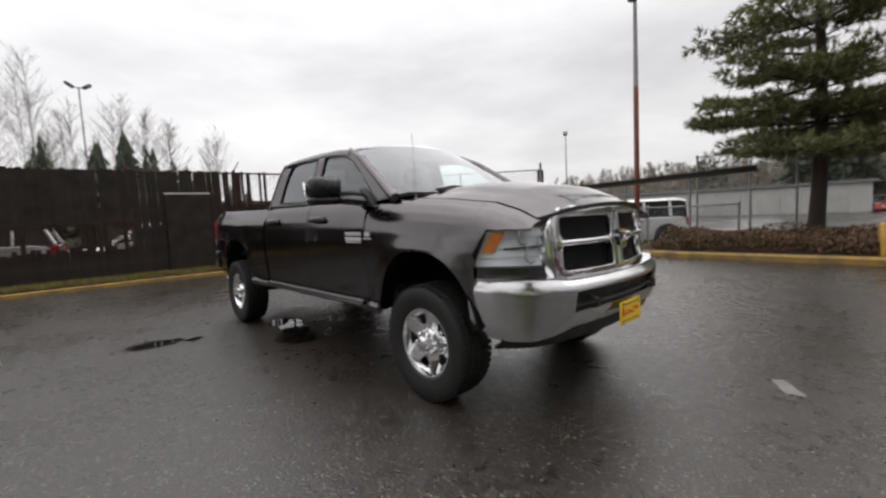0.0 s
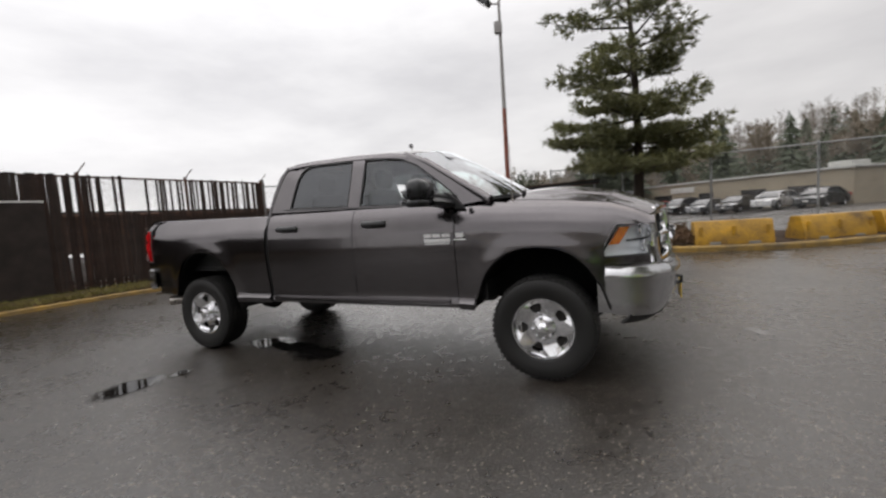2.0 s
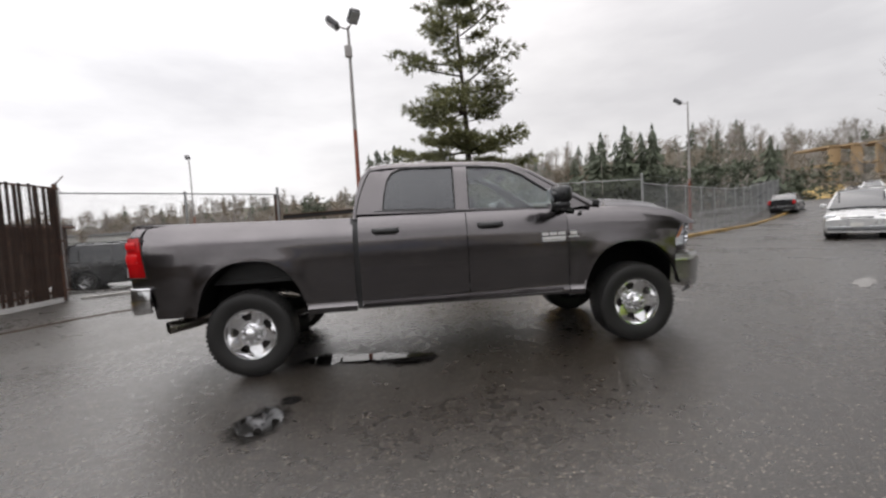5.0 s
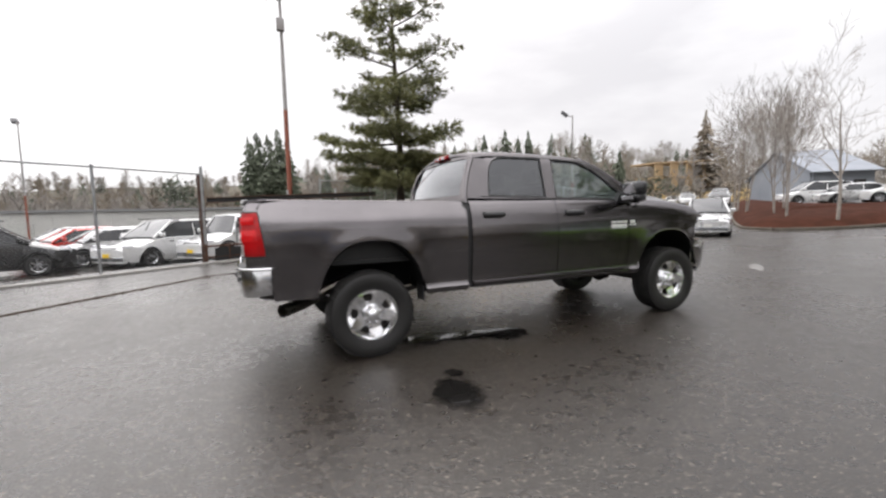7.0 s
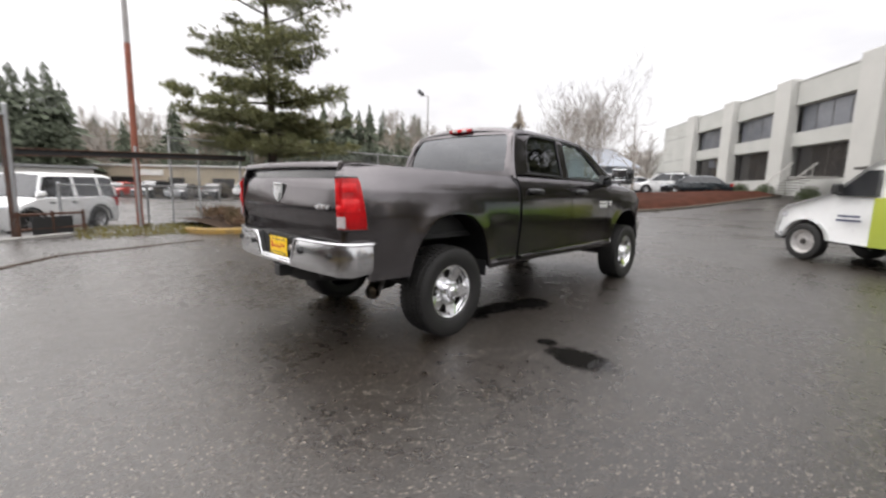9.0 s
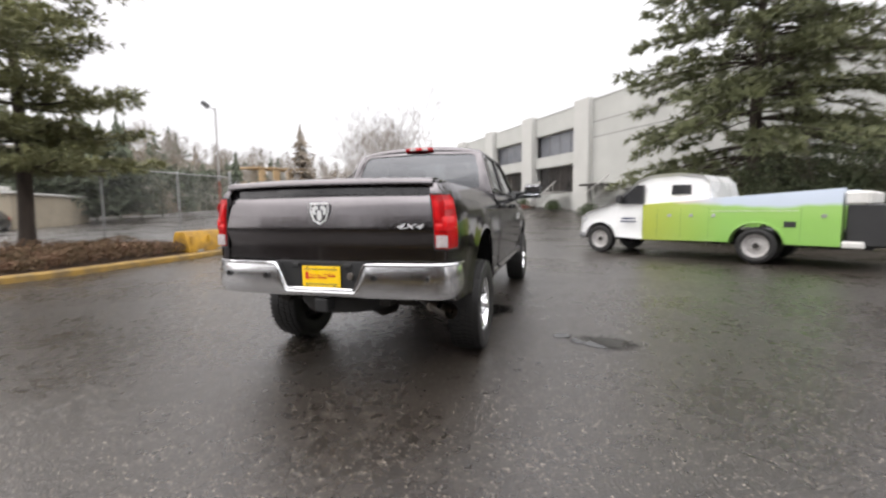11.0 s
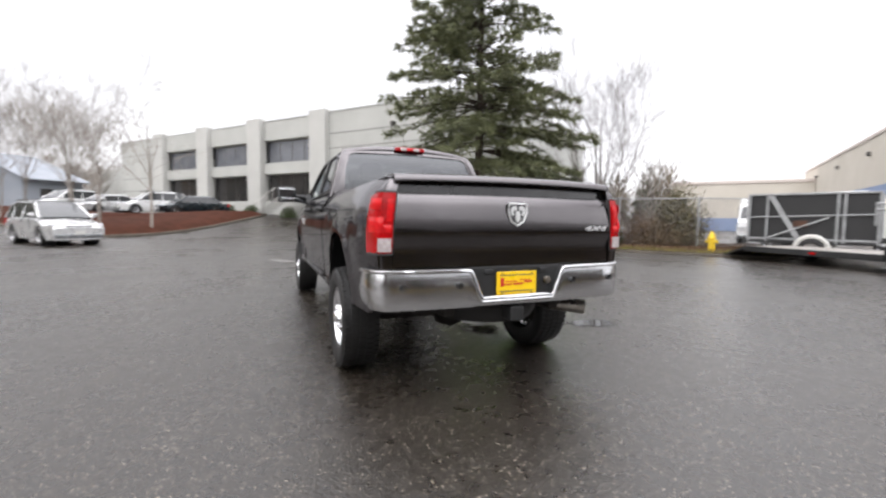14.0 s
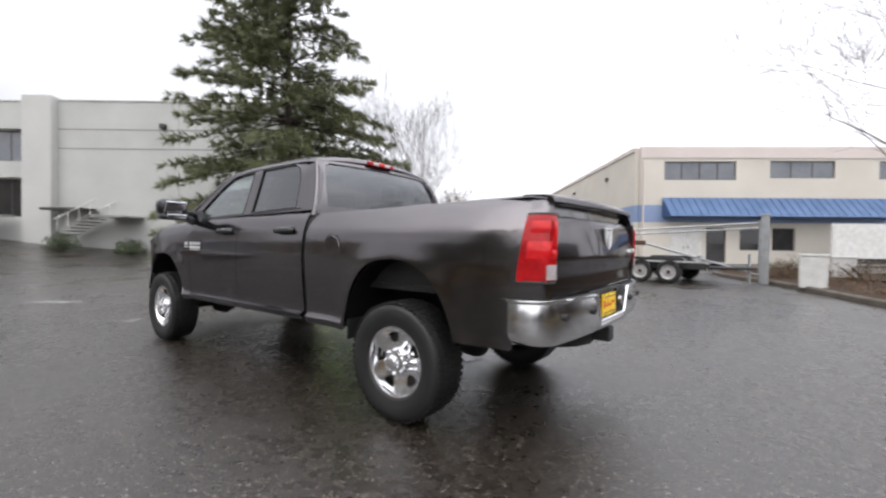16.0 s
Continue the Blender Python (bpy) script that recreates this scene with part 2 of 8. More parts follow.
# ---- the materials ----
PAINT = mat("granite_metallic_paint", (.128, .119, .121), .20, 1.0, (.110, .102, .104), 3, 900, coat=.55, rough_vary=.03)
PAINT.node_tree.nodes["Principled BSDF"].inputs["Coat Roughness"].default_value = .04
PAINT.node_tree.nodes["Principled BSDF"].inputs["Specular Tint"].default_value = (.46, .45, .46, 1)
BADGE = mat("bright_satin_badge", (.75, .75, .74), .38, .35, (.65, .65, .64), 8, 60)
CHROME = mat("chrome", (.72, .72, .73), .07, 1.0, (.62, .62, .63), 4, 40, rough_vary=.04)
CHROME_WET = mat("wet_chrome", (.66, .66, .67), .19, 1.0, (.58, .58, .58), 5, 70, bump=.01, rough_vary=.03)
BLACK = mat("black_plastic", (.014, .014, .014), .5, 0, (.022, .022, .022), 8, 120, bump=.05)
GLOSSBLACK = mat("gloss_black_plastic", (.012, .012, .012), .14, 0, (.02, .02, .02), 8, 90, coat=.4)
LINER = mat("matt_black_arch_liner", (.006, .006, .006), .95, 0, (.009, .009, .009), 8, 90, bump=.1, spec=.1)
RUBBER = mat("tyre_rubber", (.0085, .0082, .008), .55, 0, (.015, .014, .013), 5, 70, bump=.1)
UNDER = mat("dirty_chassis_steel", (.018, .017, .016), .7, .2, (.035, .03, .026), 4, 40, bump=.15)
STEEL = mat("stained_exhaust_steel", (.46, .43, .40), .32, 1, (.30, .27, .23), 9, 60, bump=.08)
REDLENS = mat("red_lamp_lens", (.46, .006, .008), .16, 0, (.20, .003, .004), 11, 60, coat=.2, spec=.3, bump=.12)
BRIGHTRED = mat("bright_red_lens_bulb", (.66, .016, .018), .18, 0, (.40, .008, .010), 18, 60, coat=.2, spec=.3)
WHITELENS = mat("frosted_reverse_lens", (.50, .45, .44), .14, 0, (.30, .25, .25), 34, 120, coat=.6)
AMBER = mat("amber_lens", (.95, .33, .03), .12, 0, (.7, .16, .02), 20, 90, coat=1)
LENS = glass("clear_lamp_lens", (.93, .95, .97))
REFLECT = mat("lamp_reflector", (.93, .93, .94), .20, .12, (.84, .84, .86), 16, 50, bump=.12)
GLASS = glass("side_window_glass", (.72, .80, .78))
TINT = glass("privacy_tinted_glass", (.10, .105, .11))
SHIELD = glass("windscreen_glass", (.78, .86, .85))
CLOTH = mat("dark_seat_cloth", (.05, .05, .055), .9, 0, (.035, .035, .04), 9, 300, bump=.1)
YELLOWPLATE = mat("yellow_plate", (.86, .58, .01), .35, 0, (.8, .5, .01), 10, 90)
REDINK = mat("red_print", (.55, .03, .02), .5)
BLUEINK = mat("dark_print", (.03, .04, .09), .5)
WHEELCHROME = mat("bright_wheel_chrome", (.86, .86, .87), .17, 1.0, (.76, .76, .77), 7, 60, bump=.03, rough_vary=.05)
MIRRORSHELL = mat("satin_black_mirror_shell", (.011, .011, .012), .30, 0, (.017, .017, .018), 8, 120, bump=.03)
MIRROR = mat("mirror_glass", (.85, .87, .88), .02, 1, rough_vary=0)

# ---- the pickup: x ahead, y to its left, rear axle over the origin ----
WB, HZ = 3.79, 0.403
pz = [.48, .54, .585, .600, .612, .66, .80, .95, 1.08, 1.20, 1.29, 1.36, 1.41, 1.445, 1.47]
pw = [.935, .950, .966, .972, .948, .946, .960, .973, .977, .969, .953, .930, .903, .870, .82]
bed_zs = [.48, .54, .585, .600, .612, .66, .80, .95, 1.08, 1.20, 1.262, 1.292, 1.33, 1.38, 1.42, 1.47]
bed_ws = [.935, .950, .966, .972, .948, .946, .960, .973, .977, .971, .962, .950, .927, .895, .868, .826]


def taper(x):
    return (.105 * ((x - 3.9) / .7) ** 2 if x > 3.9 else 0) + (.055 * ((-.55 - x) / .48) ** 2 if x < -.55 else 0)


def arch(x, c, top):
    u = abs((x - c) / .508)
    return .45 + (top - .45) * (1 - u ** 2.5) ** .5 if u < 1 else 0


def side_y(x, z):
    """Half width of the truck's flank."""
    zc = z if x > -.35 else max(z, .68)
    y = (float(np.interp(zc, bed_zs, bed_ws)) if x < 1.0 else float(np.interp(zc, pz, pw))) - taper(x)
    for c, top in ((.03, 1.085), (3.76, 1.045)):
        r = math.hypot((x - c) / .508, (z - .45) / (top - .45))
        if .9 < r < 1.6:
            y += .020 * math.exp(-((r - 1.0) / .20) ** 2)
    return y


def flank(x0, x1, zb, zt, nx, nz, side, zmap=None):
    """A curved body panel between two stations, from zb(x) to zt(x)."""
    g = G()
    rows = []
    for i in range(nx + 1):
        x = lerp(x0, x1, i / nx)
        a, b = zb(x), zt(x)
        col = []
        for z in [lerp(a, b, (k / nz)) for k in range(nz + 1)]:
            zz = zmap(x, z) if zmap else z
            col.append((x, side * side_y(x, zz), z))
        rows.append(col)
    return g.grid(rows)


def bed_bottom(x):
    return max((.60 + .27 * sm(-.84, -.86, x)) if x < -.4 else .545, arch(x, .03, 1.085))


def bed_top(x):
    return 1.468 - .02 * (x + 1) - .022 * sm(-.93, -1.03, x)


def belt(x):
    return lerp(1.478, 1.405, (x - 1.2) / 1.9)


def fender_top(x):
    return float(np.interp(x, [3.1, 3.4, 3.92, 4.29, 4.45, 4.56], [1.43, 1.425, 1.39, 1.345, 1.29, 1.23]))


def fender_map(x, z):
    return z if z < .9 else .9 + (z - .9) * (1.47 - .9) / (fender_top(x) - .9)


truck = thing("pickup_truck", "dark granite grey crew cab pickup with chrome bumpers on wet asphalt", "pickup truck")
for s in (-1, 1):
    part("bed_side", flank(-1.02, .992, bed_bottom, bed_top, 84, 34, s), PAINT, truck, smooth=40, thick=.03)
    rd = part("rear_door", flank(1.042, 2.085, lambda x: .558, belt, 24, 34, s), PAINT, truck, smooth=40, thick=.03)
    fd = part("front_door", flank(2.093, 3.10, lambda x: .558, belt, 24, 34, s), PAINT, truck, smooth=40, thick=.03)
    part("front_fender", flank(3.108, 4.245, lambda x: max(.545, arch(x, 3.76, 1.045)), fender_top, 56, 34, s, fender_map), PAINT, truck, smooth=40, thick=.03)
    nose = flank(4.246, 4.575, lambda x: min(1.185, .965 + (x - 4.20) / .12 * .21), fender_top, 16, 12, s, fender_map)
    part("headlamp_surround", nose, PAINT, truck, smooth=40, thick=.02)
    # dark gap between cab and bed, and the sill under the doors
    g = G()
    g.grid([[(1.0 + dx + .03 * (1.46 - z), s * (side_y(1.0, z) - .022), z) for z in np.linspace(.56, 1.43, 16)] for dx in (-.03, .045)])
    part("cab_gap", g, BLACK, truck, thick=.01)
    part("sill", G().box(1.03, 3.2, s * .80, s * .92, .556, .59, .012), BLACK, truck)
    # handles
    for x, door in ((1.30, rd), (2.32, fd)):
        g = G()
        g.tube([(x - .115, s * .955, 1.287), (x - .09, s * .985, 1.289), (x + .09, s * .985, 1.287), (x + .12, s * .955, 1.284)], [.016, .026, .026, .016], 10)
        part("door_handle", g, BLACK, door, "black moulded door handle", smooth=60)
        part("handle_recess", G().box(x - .13, x + .13, s * .945, s * .956, 1.258, 1.318, .004), GLOSSBLACK, door)
    # bright lower trim that catches the sky
    g = G()
    g.grid([[(x, s * (side_y(x, .61) + .002 + o), z) for x in np.linspace(1.05, 3.03, 20)] for o, z in ((0, .628), (.026, .612), (.026, .598), (.004, .594))])
    part("sill_trim", g, PAINT, truck, smooth=30)
    # wheel wells
    for c in (.03, 3.76):
        g = G()
        rows = []
        for yy in (.96, .50):
            rows.append([(c + .518 * math.cos(a), s * yy, max(.58, .45 + (.64 if c < 1 else .60) * math.sin(a))) for a in np.linspace(-.30 if c < 1 else .0, math.pi + (.05 if c < 1 else .2), 25)])
        g.grid(rows)
        g.cap([(c + .518 * math.cos(a), s * .5, max(.58, .45 + (.64 if c < 1 else .60) * math.sin(a))) for a in np.linspace(-.30 if c < 1 else .0, math.pi + (.05 if c < 1 else .2), 25)])
        part("wheel_well_liner", g, LINER, truck, smooth=50, thick=.012)
    part("mud_flap", G().box(.52, .535, s * .72, s * .93, .47, .62, .004), BLACK, truck)

# greenhouse: pillars round real window openings
def cab_y(z):
    return .882 - .142 * ((z - 1.44) / .46) - .05 * max(0, (z - 1.88) / .08) ** 2


HOUSE = [(1.0, 1.462), (1.03, 1.65), (1.085, 1.82), (1.15, 1.90), (1.26, 1.948), (1.45, 1.962), (2.0, 1.955), (2.35, 1.935), (2.6, 1.895), (2.80, 1.80), (3.05, 1.635), (3.36, 1.43), (3.10, 1.400), (2.09, 1.44)]
REAR_WIN = [(1.285, 1.492), (1.305, 1.63), (1.34, 1.78), (1.39, 1.855), (1.47, 1.893), (1.6, 1.897), (2.005, 1.89), (1.995, 1.466)]
FRONT_WIN = [(2.135, 1.462), (2.15, 1.885), (2.40, 1.872), (2.55, 1.848), (2.70, 1.785), (2.93, 1.62), (3.11, 1.475), (3.10, 1.425)]


def denser(poly, step=.05):
    out = []
    for i, p in enumerate(poly):
        q = poly[(i + 1) % len(poly)]
        n = max(1, int(math.hypot(q[0] - p[0], q[1] - p[1]) / step))
        out += [(lerp(p[0], q[0], k / n), lerp(p[1], q[1], k / n)) for k in range(n)]
    return out


for s in (-1, 1):
    put = lambda u, w, o=0.0: (u, s * (cab_y(w) + o), w)
    part("cab_side_frame", G().holed(denser(HOUSE), [denser(REAR_WIN), denser(FRONT_WIN)], put), PAINT, truck, smooth=40, thick=.045)
    for poly, m, nm in ((REAR_WIN, TINT, "rear_side_window"), (FRONT_WIN, GLASS, "front_side_window")):
        cx, cz = np.mean([p[0] for p in poly]), np.mean([p[1] for p in poly])
        w = part(nm, G().add([put(cx + (p[0] - cx) * 1.01, cz + (p[1] - cz) * 1.015, -.014) for p in denser(poly)], [tuple(range(len(denser(poly))))]), m, truck, smooth=40, core=CORE)
        w.visible_shadow = False
        d = denser(poly, .08)
        part("window_seal", G().tube([put(p[0], p[1], -.004) for p in d + [d[0]]], .008, 5, False), BLACK, w)
    part("belt_seal", G().tube([(x, s * (cab_y(belt(x) + .01) + .006), belt(x) + .004) for x in np.linspace(1.2, 3.12, 12)], .004, 6), BLACK, truck)
# roof: crowned in the middle and wrapped over the tops of the doors
rows = []
for x, zr, cr in ((1.156, 1.902, .05), (1.164, 1.922, .053), (1.19, 1.938, .056), (1.30, 1.952, .06), (1.5, 1.961, .062), (1.9, 1.956, .066), (2.25, 1.942, .068), (2.45, 1.922, .068), (2.60, 1.893, .068)):
    yr = cab_y(zr) - .012
    mid = [(x + .09 * (1 - (y / yr) ** 2) * (1 if x > 2.4 else (-.25 if x < 1.25 else 0)), y, zr + cr * (1 - abs(y / yr) ** 2.4)) for y in np.linspace(-yr, yr, 21)]
    wrap = [(x, cab_y(zr - d) + .005, zr - d) for d in (.012, .028, .045)]
    rows.append([(p[0], -p[1], p[2]) for p in wrap[::-1]] + mid + wrap)
part("roof", G().grid(rows), PAINT, truck, smooth=60, thick=.008)
for s in (-1, 1):
    part("front_pillar", G().tube([(2.56, s * .705, 1.895), (2.80, s * .745, 1.795), (3.08, s * .80, 1.62), (3.39, s * .86, 1.425)], [.032, .034, .036, .045], 8), PAINT, truck, smooth=60)
# rear cab wall and its window
def back_x(z):
    return .965 + .18 * max(0, (z - 1.42) / .52) ** 1.7


wall = [(-.862, 1.40), (.862, 1.40), (.815, 1.65), (.748, 1.86), (.69, 1.925), (0, 1.965), (-.69, 1.925), (-.748, 1.86), (-.815, 1.65)]
pane = [(-.745, 1.497), (.745, 1.497), (.725, 1.70), (.675, 1.865), (.62, 1.893), (0, 1.905), (-.62, 1.893), (-.675, 1.865), (-.725, 1.70)]
part("cab_back_panel", G().holed(denser(wall), [denser(pane)], lambda u, w: (back_x(w) + .05 * (u / .9) ** 2, u, w)), PAINT, truck, smooth=40, thick=.03)
bw = part("rear_window", G().grid([[(back_x(z) + .05 * (y / .9) ** 2 + .012, y, z) for y in np.linspace(-.76 + .1 * (z - 1.48), .76 - .1 * (z - 1.48), 13)] for z in np.linspace(1.485, 1.91, 8)]), TINT, truck, smooth=60, core=CORE)
bw.visible_shadow = False
g = G().box(1.115, 1.185, -.17, .17, 1.942, 1.982, .008)
hb = part("high_brake_lamp", g, REDLENS, truck, "red high brake lamp with clear cargo lights")
for y in (-.075, .075):
    part("cargo_lens", G().box(1.108, 1.12, y - .035, y + .035, 1.948, 1.975, .003), WHITELENS, hb)
part("brake_bulb", G().box(1.108, 1.12, -.035, .035, 1.948, 1.975, .003), BRIGHTRED, hb)
for s in (-1, 1):
    part("rear_pillar", G().tube([(back_x(z) + .052, s * (cab_y(z) - .012), z) for z in np.linspace(1.41, 1.915, 10)], .022, 8), PAINT, truck, smooth=60)
# windscreen
rows = []
for k in range(11):
    t = k / 10
    rows.append([(lerp(3.37, 2.60, t) + (.20 - .09 * t) * (1 - (u) ** 2), u * lerp(.84, .685, t), lerp(1.435, 1.90, t) + .015 * math.sin(math.pi * t) + lerp(.03, .07, t) * (1 - u * u)) for u in np.linspace(-1, 1, 21)])
ws = part("windscreen", G().grid(rows), SHIELD, truck, smooth=60, core=CORE)
ws.visible_shadow = False
part("windscreen_frit", G().tube([(lerp(3.37, 3.37, 0) + .2 * (1 - u * u) + .01, u * .84, 1.437 + .03 * (1 - u * u)) for u in np.linspace(-1, 1, 15)], .016, 6), BLACK, ws)
for y0 in (.15, -.62):
    g = G().tube([(3.60, y0, 1.478), (3.545, y0 + .25, 1.502), (3.47, y0 + .52, 1.505)], .011, 6)
    g.tube([(3.605, y0 + .02, 1.472), (3.57, y0 + .2, 1.498)], .016, 6)
    part("wiper", g, BLACK, truck, "black windscreen wiper")
part("cowl", G().grid([[(3.40 + .20 * (1 - (y / .85) ** 2) + dx, y, z) for y in np.linspace(-.83, .83, 15)] for dx, z in ((-.03, 1.44), (.03, 1.455), (.10, 1.46))]), BLACK, truck, smooth=50, thick=.02)
# bonnet with its raised middle
def hood_z(x, y):
    e = fender_top(min(x, 4.56)) + .004
    c = float(np.interp(x, [3.4, 3.6, 4.0, 4.39, 4.45, 4.56, 4.66], [.075, .09, .105, .085, .09, .112, .105]))
    u = abs(y) / .80
    bulge = .018 * sm(.62, .50, abs(y)) * sm(3.5, 3.8, x) * sm(4.62, 4.3, x)
    return e + c * (1 - u ** 2.3) + bulge - (.02 * sm(4.55, 4.68, x))


rows = []
for k in range(31):
    t = k / 30
    row = []
    for y in np.linspace(-.80, .80, 41):
        xb, xf = 3.46 + .16 * (1 - (y / .8) ** 2), 4.672 - .13 * (abs(y) / .8) ** 2.2
        x = lerp(xb, xf, t)
        wy = y * (1 - .12 * sm(3.95, 4.65, x))
        row.append((x, wy, hood_z(x, y)))
    rows.append(row)
hood = part("bonnet", G().grid(rows), PAINT, truck, smooth=50, thick=.025)
def face_x(z, y):
    return 4.665 - .10 * (z - .88) - .10 * (y / .62) ** 2


# painted nose between the bonnet, the lamps and the grille
def nose_foot(y):
    a = abs(y)
    if a < .60:
        return face_x(1.27, y) + .005, y, 1.285 - .03 * max(0, (a - .48) / .12)
    t = (a - .60) / .14
    return lerp(4.56, 4.515, t), y, lerp(1.20, 1.195, t)


rows = []
for k in range(5):
    t, row = k / 4, []
    for y in np.linspace(-.80, .80, 41):
        xf = 4.672 - .13 * (abs(y) / .8) ** 2.2
        wy = y * (1 - .12 * sm(3.95, 4.65, xf))
        a, c = Vector((xf - .004, wy, hood_z(xf, y) - .006)), Vector(nose_foot(wy))
        row.append(tuple(a.lerp(c, t)))
    rows.append(row)
part("nose_panel", G().grid(rows), PAINT, truck, smooth=60, thick=.01)


# grille: chrome surround, cross bars and black mesh
def rounded(x0, x1, z0, z1, r):
    out = []
    for cx, cz, a in ((x1 - r, z1 - r, 0), (x0 + r, z1 - r, 90), (x0 + r, z0 + r, 180), (x1 - r, z0 + r, 270)):
        out += [(cx + r * math.cos(radians(a + d)), cz + r * math.sin(radians(a + d))) for d in (0, 30, 60, 90)]
    return out


outer = denser([(-.585, .845), (.585, .845), (.622, .96), (.622, 1.16), (.585, 1.262), (.50, 1.296), (0, 1.308), (-.50, 1.296), (-.585, 1.262), (-.622, 1.16), (-.622, .96)], .06)
holes = [rounded(-.545, -.05, 1.10, 1.235, .03), rounded(.05, .545, 1.10, 1.235, .03), rounded(-.545, -.05, .912, 1.06, .03), rounded(.05, .545, .912, 1.06, .03)]
grille = part("grille", G().holed(outer, [denser(h, .06) for h in holes], lambda u, w: (face_x(w, u) + .034, u, w)), CHROME, truck, "chrome crosshair grille", smooth=35, thick=.065)
ring = lambda d, k: [(face_x(w, u) + d, u * (1 + k), 1.07 + (w - 1.07) * (1 + k * (.55 if w < 1.07 else -.25))) for u, w in outer]
part("grille_side_shell", G().grid([ring(.030, .0), ring(.032, .016), ring(.018, .038), ring(-.02, .050), ring(-.075, .060)], 0, True), CHROME, grille, smooth=60, thick=.006)
bev = grille.modifiers.new("rounded edges", "BEVEL")
bev.width, bev.segments, bev.limit_method = .012, 3, "ANGLE"
part("grille_cross_bar", G().tube([(face_x(1.08, y) + .035, y, 1.08) for y in np.linspace(-.56, .56, 13)], .020, 8), CHROME, grille, smooth=60)
part("grille_centre_bar", G().tube([(face_x(z, 0) + .036, 0, z) for z in np.linspace(.90, 1.25, 7)], .030, 8), CHROME, grille, smooth=60)
g = G()
for y in np.linspace(-.57, .57, 48):
    g.box(face_x(1, y) - .03, face_x(1, y) - .02, y - .003, y + .003, .88, 1.26)
for z in np.linspace(.91, 1.25, 22):
    g.grid([[(face_x(1, y) - .028 + d, y, z + d) for y in np.linspace(-.58, .58, 9)] for d in (-.004, .004)])
g.grid([[(face_x(1, y) - .06, y, z) for y in np.linspace(-.60, .60, 9)] for z in (.86, 1.27)])
part("grille_mesh", g, BLACK, grille, "black grille mesh")
g = G()
shield = [(-.055, 1.135), (.055, 1.135), (.062, 1.09), (.04, 1.03), (0, 1.0), (-.04, 1.03), (-.062, 1.09)]
g.extr(shield, "x", 4.70, 4.725)
g.box(4.72, 4.745, -.018, .018, 1.02, 1.10, .008)
for s in (-1, 1):
    g.tube([(4.735, s * .01, 1.105), (4.745, s * .04, 1.11), (4.738, s * .05, 1.08), (4.728, s * .035, 1.06)], .011, 6)
part("grille_emblem", g, CHROME, grille, "plain chrome shield emblem", smooth=40)
# head lamps
for s in (-1, 1):
    def lamp(u, w, inset=0.0):
        y = lerp(.925, .615, u ** .92)
        x = lerp(4.215 + .125 * (w - .96) / .22, 4.555, 1 - (1 - u) ** 2.2)
        z = lerp(.955 + .0 * u, 1.182 + .018 * u, (w - .96) / .22)
        return (x - inset, s * (y - inset * .6), z)
    us, wz = np.linspace(0, 1, 15), np.linspace(.96, 1.18, 7)
    hl = part("head_lamp", G().grid([[lamp(u, w) for u in us] for w in wz]), LENS, truck, "clear head lamp with amber corner", smooth=50, core=CORE)
    hl.visible_shadow = False
    steps = []
    for k in range(4):
        for dz, inset in ((.001, .016), (.053, .030)):
            steps.append([lamp(u, .96 + .055 * k + dz, inset) for u in us])
    part("lamp_housing", G().grid(steps), REFLECT, hl, "stepped bright lamp reflector")
    part("turn_signal", G().grid([[lamp(u, w, .006) for u in np.linspace(.03 + .02 * (w - 1.05) / .1, .14 + .06 * (w - 1.05) / .1, 6)] for w in np.linspace(1.045, 1.160, 5)]), AMBER, hl, "amber turn signal", thick=.01)
    part("lamp_divider", G().tube([lamp(u, 1.062 + .01 * u, .012) for u in np.linspace(.24, .97, 8)], .007, 5), BLACK, hl)
    part("lower_nose_panel", G().grid([[(lamp(u, .96)[0] - .006, lamp(u, .96)[1] - s * .004, z) for u in us] for z in (.958, .92, .862)]), PAINT, truck, smooth=50, thick=.012)
    part("lamp_edge", G().tube([lamp(u, w, .004) for u, w in [(u, .96) for u in us] + [(1, w) for w in wz] + [(u, 1.18) for u in us[::-1]] + [(0, w) for w in wz[::-1]]], .008, 5, False), BLACK, hl)
    for u, z, r in ((.42, 1.125, .05), (.55, 1.02, .05), (.82, 1.08, .065)):
        p = Vector(lamp(u, .96 + (z - .955), .035))
        M = Matrix.Translation(p) @ Euler((0, 0, radians(-90))).to_matrix().to_4x4()
        part("lamp_bowl", G().lathe([(.006, .0), (r * .5, .002), (r * .85, .018), (r, .04), (r + .006, .038)], 20, M), CHROME, hl, smooth=50)
# front bumper: chrome wrap-round with a dark middle intake
def fb_x(y):
    a = abs(y)
    return float(np.interp(a, [0, .3, .6, .75, .86, .92, .955, .97], [4.785, 4.77, 4.715, 4.655, 4.56, 4.46, 4.33, 4.17]))


half = curve([(4.785, 0), (4.77, .3), (4.715, .6), (4.655, .74), (4.57, .85), (4.46, .918), (4.36, .946), (4.19, .958)], 8)
wrap = [(x, -y) for x, y in half[::-1]] + half[1:]
zs_n, n = 14, len(wrap)
P = []
for k in range(zs_n + 1):
    t = k / zs_n
    row = []
    for x, y in wrap:
        lo = .53 + .05 * (1 - sm(.45, .8, abs(y))) + .02 * sm(4.4, 4.2, x)
        roll = .050 * (1 - t) ** 1.2 + .045 * max(0, t - .84) / .16 + .025 * max(0, .18 - t) / .18
        f = sm(.70, .97, abs(y))
        row.append((x - roll * (1 - f), y - math.copysign(roll * f * .6, y), lerp(lo, .862 + .018 * sm(.55, .75, abs(y)), t)))
    P.append(row)
g = G()
g.v = [p for r in P for p in r]
